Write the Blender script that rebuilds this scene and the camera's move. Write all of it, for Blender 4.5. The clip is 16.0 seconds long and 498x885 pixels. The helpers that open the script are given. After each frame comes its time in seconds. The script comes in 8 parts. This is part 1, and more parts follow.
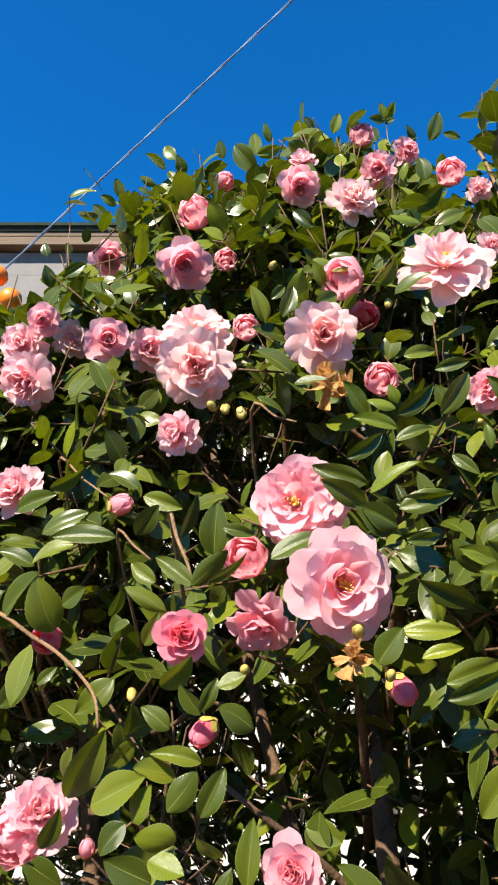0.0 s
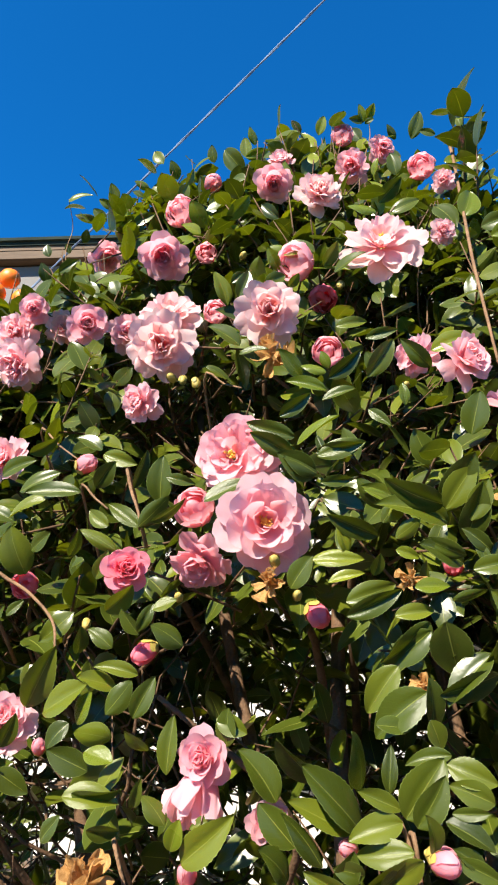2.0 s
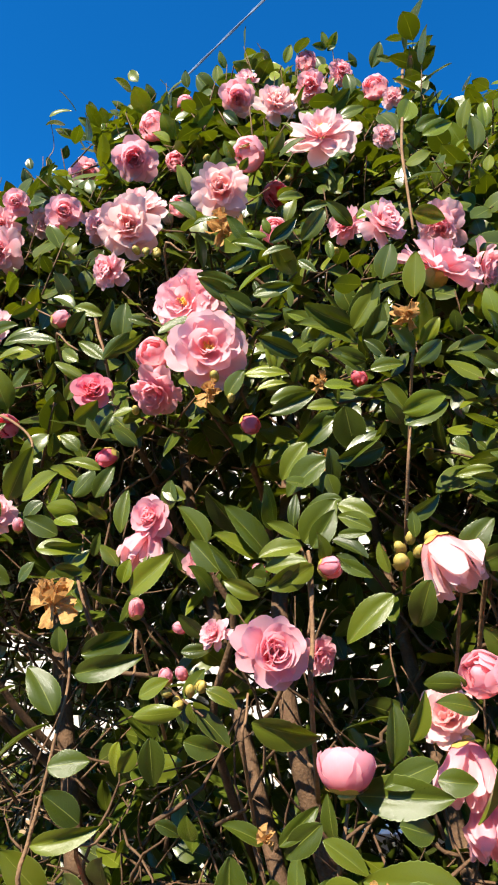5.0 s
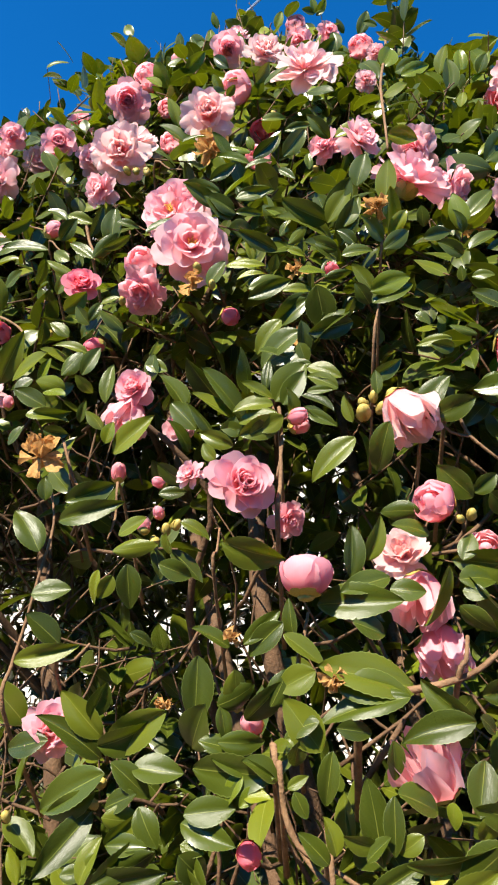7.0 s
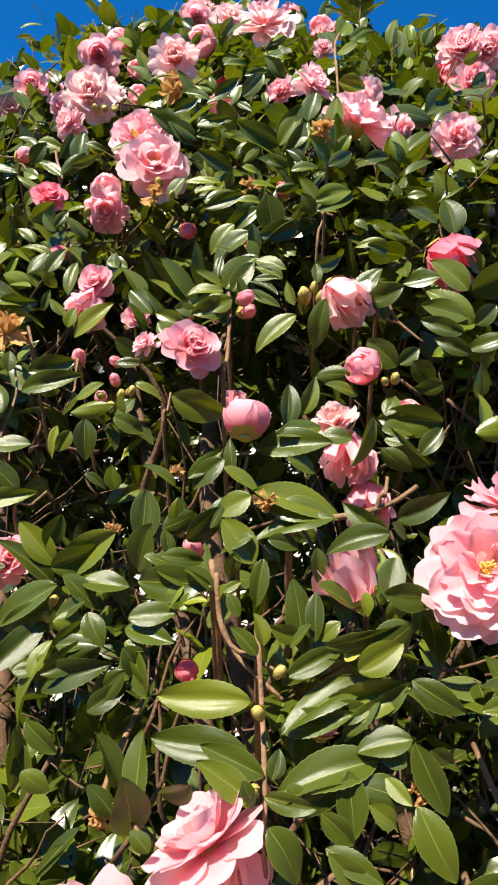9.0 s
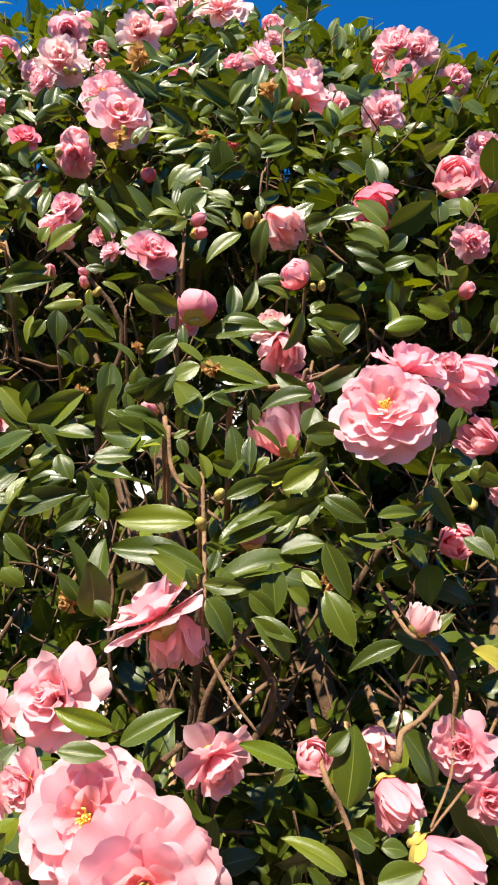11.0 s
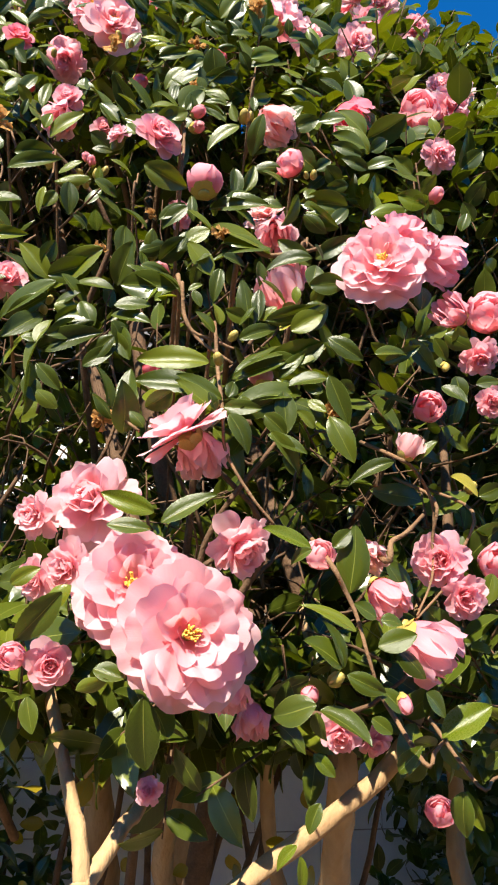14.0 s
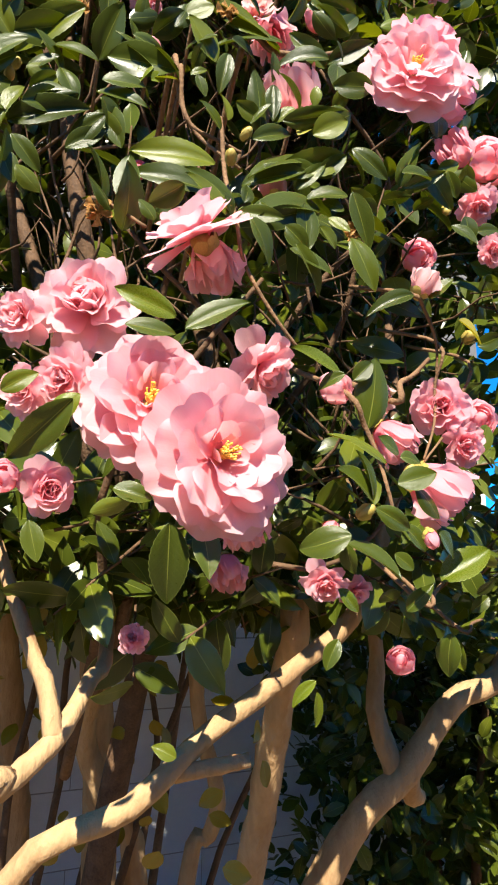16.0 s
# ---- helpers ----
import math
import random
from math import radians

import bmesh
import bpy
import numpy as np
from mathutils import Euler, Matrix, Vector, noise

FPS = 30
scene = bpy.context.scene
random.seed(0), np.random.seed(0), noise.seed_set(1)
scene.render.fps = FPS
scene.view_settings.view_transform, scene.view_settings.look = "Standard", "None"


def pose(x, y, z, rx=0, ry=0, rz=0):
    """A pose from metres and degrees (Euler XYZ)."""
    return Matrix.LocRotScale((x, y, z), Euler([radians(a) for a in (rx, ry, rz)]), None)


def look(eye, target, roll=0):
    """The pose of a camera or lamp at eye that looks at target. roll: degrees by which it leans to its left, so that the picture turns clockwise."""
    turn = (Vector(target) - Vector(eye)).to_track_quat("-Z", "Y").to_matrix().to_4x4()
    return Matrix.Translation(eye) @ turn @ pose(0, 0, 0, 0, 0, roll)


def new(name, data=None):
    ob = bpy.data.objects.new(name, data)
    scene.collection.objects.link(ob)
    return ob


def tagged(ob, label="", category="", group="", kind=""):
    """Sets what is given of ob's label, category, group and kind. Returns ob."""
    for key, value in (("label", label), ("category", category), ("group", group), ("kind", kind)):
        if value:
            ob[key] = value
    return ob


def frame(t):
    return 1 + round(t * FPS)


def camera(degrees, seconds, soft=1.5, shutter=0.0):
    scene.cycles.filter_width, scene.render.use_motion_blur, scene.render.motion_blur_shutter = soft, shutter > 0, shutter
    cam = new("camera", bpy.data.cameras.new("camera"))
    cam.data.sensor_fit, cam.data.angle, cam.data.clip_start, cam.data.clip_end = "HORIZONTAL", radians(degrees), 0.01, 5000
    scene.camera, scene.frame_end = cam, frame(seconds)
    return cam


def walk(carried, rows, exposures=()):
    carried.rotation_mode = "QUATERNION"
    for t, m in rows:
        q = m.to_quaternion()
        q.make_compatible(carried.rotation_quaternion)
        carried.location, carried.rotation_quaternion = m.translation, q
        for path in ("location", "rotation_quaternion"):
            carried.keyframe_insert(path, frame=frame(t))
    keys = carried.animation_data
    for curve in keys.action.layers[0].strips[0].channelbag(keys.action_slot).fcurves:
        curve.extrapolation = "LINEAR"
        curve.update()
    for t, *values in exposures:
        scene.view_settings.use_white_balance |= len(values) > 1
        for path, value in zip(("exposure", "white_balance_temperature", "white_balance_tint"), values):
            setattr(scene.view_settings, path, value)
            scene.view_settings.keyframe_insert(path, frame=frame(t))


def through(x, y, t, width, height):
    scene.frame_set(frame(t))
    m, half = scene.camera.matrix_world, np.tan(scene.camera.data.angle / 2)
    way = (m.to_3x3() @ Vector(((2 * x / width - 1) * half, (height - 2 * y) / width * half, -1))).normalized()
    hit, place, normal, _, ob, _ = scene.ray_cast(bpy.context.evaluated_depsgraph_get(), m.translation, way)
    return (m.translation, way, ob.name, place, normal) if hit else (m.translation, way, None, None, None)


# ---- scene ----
cam = camera(39.9, 16.0, 2.0)
METRES, EYE, TILT, LEAN, TURN = 1.05, 1.75, 18.0, 0.0, 0.0
ROWS = [
    (0.0, 0.0, 0.0, 0.0, 0.0, -0.0, -0.0),
    (0.5, 0.0208, -0.0168, -0.003, 0.82, 0.22, 0.43),
    (1.0, 0.0453, -0.0267, -0.0215, 2.01, 0.47, 0.49),
    (1.5, 0.0651, -0.0421, -0.0329, 2.7, 0.76, 0.74),
    (2.0, 0.0814, -0.0612, -0.0424, 3.28, 0.85, 0.59),
    (2.5, 0.099, -0.0759, -0.0633, 3.23, 0.39, -0.14),
    (3.0, 0.113, -0.0903, -0.0858, 2.93, -0.46, -0.05),
    (3.5, 0.1186, -0.1117, -0.0977, 2.73, -1.24, 0.18),
    (4.0, 0.1213, -0.1323, -0.1122, 2.3, -1.92, 0.32),
    (6.5, 0.1336, -0.1971, -0.2537, 2.01, -0.62, -1.15),
    (7.0, 0.1385, -0.2054, -0.2768, 1.37, -0.74, -1.33),
    (7.5, 0.143, -0.2184, -0.3071, 1.29, -0.41, -1.52),
    (8.0, 0.1429, -0.2264, -0.3293, 1.2, 0.25, -2.11),
    (8.5, 0.15, -0.2411, -0.3591, -0.22, 0.11, -2.08),
    (9.0, 0.1526, -0.257, -0.3901, -2.02, 0.75, -3.1),
    (9.5, 0.1574, -0.282, -0.4094, -3.91, 1.4, -3.74),
    (12.0, 0.1532, -0.3852, -0.5653, -7.46, 3.09, -4.88),
    (12.5, 0.1507, -0.3968, -0.5851, -8.28, 3.41, -5.06),
    (13.0, 0.1377, -0.4031, -0.6078, -9.75, 3.41, -5.17),
    (13.5, 0.119, -0.4016, -0.6224, -11.29, 3.14, -5.57),
    (14.0, 0.0896, -0.3959, -0.6327, -12.9, 2.31, -5.18),
    (14.5, 0.066, -0.3822, -0.6483, -16.47, 0.33, -6.29),
    (15.0, 0.0527, -0.3617, -0.6686, -18.89, -1.65, -7.21),
    (15.5, 0.037, -0.3314, -0.6919, -22.16, -3.07, -7.87),
    (16.0, 0.0138, -0.3095, -0.705, -24.13, -4.1, -8.25),
]
walk(cam, [(t, pose(0, 0, EYE, TILT, LEAN, TURN) @ pose(METRES * x, METRES * y, METRES * z, 90 + pitch, roll, yaw)) for t, x, y, z, yaw, pitch, roll in ROWS])

# ---- world, sun ----
SUN_FROM = Vector((-0.46, -0.80, 0.95)).normalized()
world = bpy.data.worlds.new("sky")
scene.world = world
world.use_nodes = True
_sky = world.node_tree.nodes.new("ShaderNodeTexSky")
_sky.sky_type = "NISHITA"
_sky.sun_disc = False
_sky.sun_elevation = math.asin(SUN_FROM.z)
_sky.sun_rotation = math.atan2(SUN_FROM.x, SUN_FROM.y)
_sky.altitude, _sky.air_density, _sky.dust_density, _sky.ozone_density = 200, 1.0, 0.0, 5.0
_bg = world.node_tree.nodes["Background"]
_bg.inputs["Strength"].default_value = 0.082
_tint = world.node_tree.nodes.new("ShaderNodeMix")          # the deep blue of a dry winter sky
_tint.data_type, _tint.blend_type = "RGBA", "MULTIPLY"
_tint.inputs[0].default_value = 1.0
_tint.inputs[7].default_value = (0.05, 0.72, 1.20, 1.0)
world.node_tree.links.new(_sky.outputs["Color"], _tint.inputs[6])
world.node_tree.links.new(_tint.outputs[2], _bg.inputs["Color"])
sun = new("sun", bpy.data.lights.new("sun", "SUN"))
sun.data.energy, sun.data.angle, sun.data.color = 5.6, radians(0.5), (1.0, 0.915, 0.775)
sun.matrix_world = look((0, 0, 6), Vector((0, 0, 6)) - SUN_FROM)
scene.view_settings.exposure = 1.22


# ---- materials ----
def material(name, rough=0.6, metal=0.0):
    m = bpy.data.materials.new(name)
    m.use_nodes = True
    n = m.node_tree.nodes
    b = n["Principled BSDF"]
    b.inputs["Roughness"].default_value, b.inputs["Metallic"].default_value = rough, metal
    return m, m.node_tree, b


def add(tree, kind, **values):
    node = tree.nodes.new(kind)
    for key, value in values.items():
        node.inputs[key.replace("_", " ")].default_value = value
    return node


def ramp(tree, source, stops):
    node = tree.nodes.new("ShaderNodeValToRGB")
    el = node.color_ramp.elements
    while len(el) < len(stops):
        el.new(0.5)
    for e, (at, col) in zip(el, stops):
        e.position, e.color = at, (*col, 1.0)
    tree.links.new(source, node.inputs["Fac"])
    return node.outputs["Color"]


def mixed(tree, fac, a, b, mode="MIX"):
    node = tree.nodes.new("ShaderNodeMix")
    node.data_type, node.blend_type = "RGBA", mode
    for sock, value in ((node.inputs[0], fac), (node.inputs[6], a), (node.inputs[7], b)):
        if isinstance(value, (int, float)):
            sock.default_value = value
        elif isinstance(value, tuple):
            sock.default_value = (*value, 1.0)
        else:
            tree.links.new(value, sock)
    return node.outputs[2]


def sums(tree, op, a, b=0.0):
    node = tree.nodes.new("ShaderNodeMath")
    node.operation = op
    for sock, value in zip(node.inputs, (a, b)):
        if isinstance(value, (int, float)):
            sock.default_value = value
        else:
            tree.links.new(value, sock)
    return node.outputs[0]


def noise_of(tree, scale, detail=3.0, coords="Object"):
    tc = tree.nodes.new("ShaderNodeTexCoord")
    nt = add(tree, "ShaderNodeTexNoise", Scale=scale, Detail=detail)
    tree.links.new(tc.outputs[coords], nt.inputs["Vector"])
    return nt.outputs["Fac"]


def bump(tree, b, height, strength=0.3, distance=0.002):
    node = add(tree, "ShaderNodeBump", Strength=strength, Distance=distance)
    tree.links.new(height, node.inputs["Height"])
    tree.links.new(node.outputs["Normal"], b.inputs["Normal"])
    return node.outputs["Normal"]


def thin(tree, b, colour, share, normal=None):
    """Lets some light through a leaf or petal."""
    out = tree.nodes["Material Output"]
    tr = tree.nodes.new("ShaderNodeBsdfTranslucent")
    tree.links.new(colour, tr.inputs["Color"])
    if normal:
        tree.links.new(normal, tr.inputs["Normal"])
    mx = add(tree, "ShaderNodeMixShader", Fac=share)
    tree.links.new(b.outputs[0], mx.inputs[1])
    tree.links.new(tr.outputs[0], mx.inputs[2])
    tree.links.new(mx.outputs[0], out.inputs["Surface"])


def random_of(tree):
    a = tree.nodes.new("ShaderNodeObjectInfo").outputs["Random"]
    g = tree.nodes.new("ShaderNodeNewGeometry").outputs["Random Per Island"]
    return sums(tree, "FRACT", sums(tree, "ADD", a, g))


def leaf_material(name, dark, mid, light, rough=0.3):
    m, tree, b = material(name, rough)
    uv = tree.nodes.new("ShaderNodeUVMap")
    sep = tree.nodes.new("ShaderNodeSeparateXYZ")
    tree.links.new(uv.outputs[0], sep.inputs[0])
    u, v = sep.outputs[0], sep.outputs[1]
    off = sums(tree, "ABSOLUTE", sums(tree, "SUBTRACT", v, 0.5))
    rnd = random_of(tree)
    b.inputs["Specular IOR Level"].default_value = 0.42
    base = ramp(tree, rnd, [(0.0, dark), (0.35, mid), (0.65, mid), (1.0, light)])
    blotch = noise_of(tree, 45.0)
    base = mixed(tree, sums(tree, "MULTIPLY", blotch, 0.5), base, tuple(c * 1.5 for c in mid))
    side = sums(tree, "SINE", sums(tree, "MULTIPLY", sums(tree, "ADD", u, sums(tree, "MULTIPLY", off, -0.55)), 62.0))
    vein = sums(tree, "MULTIPLY", sums(tree, "GREATER_THAN", side, 0.95), 0.07)
    base = mixed(tree, vein, base, tuple(min(1, c * 2.2 + 0.02) for c in mid))
    rib = sums(tree, "LESS_THAN", off, sums(tree, "SUBTRACT", 0.020, sums(tree, "MULTIPLY", u, 0.015)))
    base = mixed(tree, sums(tree, "MULTIPLY", rib, 0.8), base, (0.19, 0.21, 0.04))
    rim = sums(tree, "GREATER_THAN", off, 0.482)
    base = mixed(tree, sums(tree, "MULTIPLY", rim, 0.45), base, (0.22, 0.27, 0.07))
    tree.links.new(base, b.inputs["Base Color"])
    tree.links.new(sums(tree, "ADD", sums(tree, "MULTIPLY", blotch, 0.16), rough - 0.08), b.inputs["Roughness"])
    h = sums(tree, "ADD", sums(tree, "MULTIPLY", side, 0.03), sums(tree, "MULTIPLY", noise_of(tree, 200.0, 2.0), 0.9))
    nrm = bump(tree, b, h, 0.22, 0.0007)
    thin(tree, b, mixed(tree, 1.0, base, (2.4, 2.3, 0.4), "MULTIPLY"), 0.17, nrm)
    return m


def petal_material(name, edge, heart):
    m, tree, b = material(name, 0.55)
    uv = tree.nodes.new("ShaderNodeUVMap")
    sep = tree.nodes.new("ShaderNodeSeparateXYZ")
    tree.links.new(uv.outputs[0], sep.inputs[0])
    u, v = sep.outputs[0], sep.outputs[1]
    wave = sums(tree, "MULTIPLY", noise_of(tree, 5.0), 0.45)
    tone = sums(tree, "ADD", sums(tree, "ADD", sums(tree, "MULTIPLY", u, 0.75), wave), sums(tree, "MULTIPLY", random_of(tree), 0.16))
    base = ramp(tree, tone, [(0.18, heart), (0.55, tuple((a + c) / 2 for a, c in zip(edge, heart))), (0.88, edge)])
    streak = sums(tree, "SINE", sums(tree, "MULTIPLY", v, 95.0))
    base = mixed(tree, sums(tree, "MULTIPLY", sums(tree, "GREATER_THAN", streak, 0.5), 0.04), base, heart)
    tree.links.new(base, b.inputs["Base Color"])
    mp = tree.nodes.new("ShaderNodeMapping")
    mp.inputs["Scale"].default_value = (2.0, 26.0, 1.0)
    tree.links.new(uv.outputs[0], mp.inputs["Vector"])
    crease = add(tree, "ShaderNodeTexNoise", Scale=1.0, Detail=3.0)
    tree.links.new(mp.outputs[0], crease.inputs["Vector"])
    nrm = bump(tree, b, sums(tree, "ADD", sums(tree, "MULTIPLY", crease.outputs["Fac"], 0.5), noise_of(tree, 6.0)), 0.16, 0.0015)
    thin(tree, b, mixed(tree, 1.0, base, (1.0, 0.86, 0.85), "MULTIPLY"), 0.60, nrm)
    return m


def grained(name, a, c, scale, rough=0.8, strength=0.5, distance=0.003, stretch=None, through=0.0):
    m, tree, b = material(name, rough)
    b.inputs["Specular IOR Level"].default_value = 0.5 if rough < 0.6 else 0.2
    if stretch:
        tc = tree.nodes.new("ShaderNodeTexCoord")
        mp = tree.nodes.new("ShaderNodeMapping")
        mp.inputs["Scale"].default_value = stretch
        tree.links.new(tc.outputs["Object"], mp.inputs["Vector"])
        outs = []
        for s in (scale, scale * 6):
            nt = add(tree, "ShaderNodeTexNoise", Scale=s, Detail=4.0)
            tree.links.new(mp.outputs[0], nt.inputs["Vector"])
            outs.append(nt.outputs["Fac"])
        big, fine = outs
    else:
        big, fine = noise_of(tree, scale, 4.0), noise_of(tree, scale * 6, 3.0)
    tone = sums(tree, "ADD", sums(tree, "MULTIPLY", big, 0.65), sums(tree, "MULTIPLY", fine, 0.35))
    colour = ramp(tree, tone, [(0.3, a), (0.7, c)])
    tree.links.new(colour, b.inputs["Base Color"])
    bump(tree, b, fine, strength, distance)
    if through:
        thin(tree, b, colour, through)
    return m


LEAF = leaf_material("camellia_leaf", (0.019, 0.027, 0.003), (0.050, 0.067, 0.006), (0.140, 0.158, 0.011), 0.31)
YOUNG = leaf_material("young_leaf", (0.060, 0.083, 0.006), (0.098, 0.125, 0.008), (0.18, 0.19, 0.013), 0.28)
YELLOW = leaf_material("yellowed_leaf", (0.22, 0.21, 0.022), (0.32, 0.27, 0.03), (0.40, 0.29, 0.04), 0.4)
OCHRE = leaf_material("ochre_leaf", (0.12, 0.095, 0.006), (0.19, 0.145, 0.008), (0.26, 0.18, 0.015), 0.4)
BLUSH = petal_material("blush_petal", (0.91, 0.67, 0.65), (0.90, 0.44, 0.46))
PALE = petal_material("pale_petal", (0.91, 0.60, 0.63), (0.88, 0.37, 0.43))
PINK = petal_material("pink_petal", (0.90, 0.52, 0.57), (0.87, 0.31, 0.38))
DEEP = petal_material("deep_petal", (0.90, 0.33, 0.41), (0.80, 0.09, 0.15))
FADED = grained("faded_petal", (0.46, 0.21, 0.05), (0.80, 0.50, 0.20), 6, 0.95, 0.5, 0.003, None, 0.35)
# BARK has the crown's inner shade in its colour, TWIG is the sunlit tone
BARK = grained("shaded_bark", (0.060, 0.034, 0.019), (0.17, 0.098, 0.052), 55, 0.75)
TWIG = grained("lit_bark", (0.11, 0.06, 0.03), (0.28, 0.165, 0.085), 55, 0.75)
TRUNK = grained("trunk_bark", (0.28, 0.165, 0.078), (0.52, 0.345, 0.175), 18, 0.85, 0.8, 0.005, (1, 1, 0.35))
GREENBUD = grained("bud_scale", (0.31, 0.26, 0.05), (0.52, 0.38, 0.09), 90, 0.5, 0.2, 0.001)
STAMEN = grained("stamen", (0.90, 0.52, 0.04), (0.95, 0.74, 0.20), 300, 0.6, 0.2, 0.0005)


# ---- building blocks ----
def mesh_of(name, verts, faces, mat, uvs=None, smooth=True):
    me = bpy.data.meshes.new(name)
    me.from_pydata([tuple(map(float, v)) for v in verts], [], [tuple(map(int, f)) for f in faces])
    me.materials.append(mat)
    if uvs is not None:
        layer = me.uv_layers.new(name="UVMap")
        idx = np.empty(len(me.loops), dtype=np.int32)
        me.loops.foreach_get("vertex_index", idx)
        layer.data.foreach_set("uv", np.asarray(uvs, dtype=np.float32)[idx].ravel())
    if smooth:
        me.polygons.foreach_set("use_smooth", np.ones(len(me.polygons), dtype=bool))
    me.update()
    return me


def part(name, data, parent, m=None, label=""):
    ob = new(name, data)
    ob.parent = parent
    if m is not None:
        ob.matrix_basis = m
    return tagged(ob, label)


def grid_faces(nu, nv):
    return [(i * nv + j, i * nv + j + 1, (i + 1) * nv + j + 1, (i + 1) * nv + j) for i in range(nu - 1) for j in range(nv - 1)]


def leaf_shape(rng, nu=9, nv=5, aspect=0.43, fold=0.10, curl=0.12, twist=0.0, serrate=0.0, blunt=0.0, arch=0.0):
    """A leaf of length 1 along +y, its upper face towards +z."""
    verts, uvs = [], []
    for i in range(nu):
        u = i / (nu - 1)
        w = math.sin(math.pi * min(1, u ** 0.92)) ** (0.74 - 0.14 * blunt) * aspect * (1.08 - 0.16 * u * (1 - blunt))
        if u < 0.06:
            w = max(w, 0.02)
        for j in range(nv):
            s = j / (nv - 1) * 2 - 1
            x = s * w / 2
            if serrate and abs(s) == 1:
                x *= 1 + serrate * (i % 2)
            z = fold * abs(s) * w - arch * s * s * w - curl * u * u + 0.02 * math.sin(5 * u + 3 * s) * abs(s)
            a = twist * u
            verts.append((x * math.cos(a) - z * math.sin(a), u, x * math.sin(a) + z * math.cos(a)))
            uvs.append((u, j / (nv - 1)))
    return verts, grid_faces(nu, nv), uvs


def petal_shape(rng, nu=9, nv=11, width=0.62, cup=0.10, curve=0.15, ruffle=0.04, notch=0.05, recurve=0.9):
    """A round-tipped petal of length 1 along +y from its foot, its inner face towards +z."""
    ph, fr, lean = rng.uniform(0, 6), rng.uniform(2.2, 3.6), rng.uniform(-0.3, 0.3)
    ph2, ph3 = rng.uniform(0, 6), rng.uniform(0, 6)
    cap = min(0.62, width * 0.52)
    verts, uvs = [], []
    for i in range(nu):
        u = i / (nu - 1)
        w = width * (0.24 + 0.76 * math.sin(min(1.0, u / 0.78) * math.pi / 2) ** 1.25)
        for j in range(nv):
            s = math.sin((j / (nv - 1) - 0.5) * math.pi)
            reach = 1 - cap * (1 - math.sqrt(max(0.0, 1 - 0.985 * s * s)))
            reach += 0.014 * math.sin(6 * s + ph2) + 0.008 * math.sin(11 * s + ph3) - notch * math.exp(-((s - lean) * 4.2) ** 2)
            y = u * (1 + (reach - 1) * u ** 1.3)
            z = cup * s * s * w * (0.3 + u) + curve * (y * y * 0.6 - recurve * max(0.0, y - 0.55) ** 1.6)
            z += ruffle * u * u * (math.sin(fr * s + ph) * (0.3 + abs(s)) + 0.35 * math.sin(6.5 * s + ph2) * u)
            z += 0.010 * math.sin(8.0 * s + ph3) * u * (1 - 0.4 * u)
            verts.append((s * w / 2 * (1 - 0.10 * cup * s * s), y, z))
            uvs.append((u, 0.5 + s / 2))
    return verts, grid_faces(nu, nv), uvs


def wrap_shape(rng, radius=0.45, height=0.9, span=0.8, top=0.85, flare=0.0, ruffle=0.02, nu=9, nv=9):
    """A petal or scale that hugs an egg standing round the origin along z."""
    ph, ph2, lean = rng.uniform(0, 6), rng.uniform(0, 6), rng.uniform(-0.12, 0.12)
    verts, uvs = [], []
    for i in range(nu):
        u = i / (nu - 1)
        for j in range(nv):
            s = math.sin((j / (nv - 1) - 0.5) * math.pi)
            reach = 1 - 0.42 * (1 - math.sqrt(max(0.0, 1 - 0.98 * s * s))) + lean * s + 0.015 * math.sin(7 * s + ph2)
            th = math.pi * (0.07 + (top - 0.07) * u * (1 + (reach - 1) * u))
            r = radius * math.sin(th) ** 0.8 * (1 + ruffle * u * u * math.sin(4.5 * s + ph)) + flare * radius * u ** 3
            r *= 1 + 0.05 * s * s * u
            a = s * span * (0.72 + 0.28 * math.sin(math.pi * min(1.0, u + 0.2)))
            verts.append((r * math.sin(a), r * math.cos(a), -height / 2 * math.cos(th)))
            uvs.append((u, 0.5 + s / 2))
    return verts, grid_faces(nu, nv), uvs


def tube(points, radii, sides=6, wobble=0.0, rng=None):
    pts = [Vector(p) for p in points]
    verts, faces = [], []
    side = Vector((0.31, 0.17, 0.93))
    for i, p in enumerate(pts):
        along = (pts[min(i + 1, len(pts) - 1)] - pts[max(i - 1, 0)]).normalized()
        a = along.cross(side)
        a = a.normalized() if a.length > 1e-4 else along.orthogonal().normalized()
        b = along.cross(a)
        side = b if i else side
        side = a.cross(along)
        for k in range(sides):
            an = 2 * math.pi * k / sides
            r = radii[i] * (1 + (rng.uniform(-wobble, wobble) if rng else 0))
            verts.append(p + a * (r * math.cos(an)) + b * (r * math.sin(an)))
    for i in range(len(pts) - 1):
        for k in range(sides):
            q = (k + 1) % sides
            faces.append((i * sides + k, i * sides + q, (i + 1) * sides + q, (i + 1) * sides + k))
    faces.append(tuple(range(sides - 1, -1, -1)))
    faces.append(tuple(range((len(pts) - 1) * sides, len(pts) * sides)))
    return verts, faces


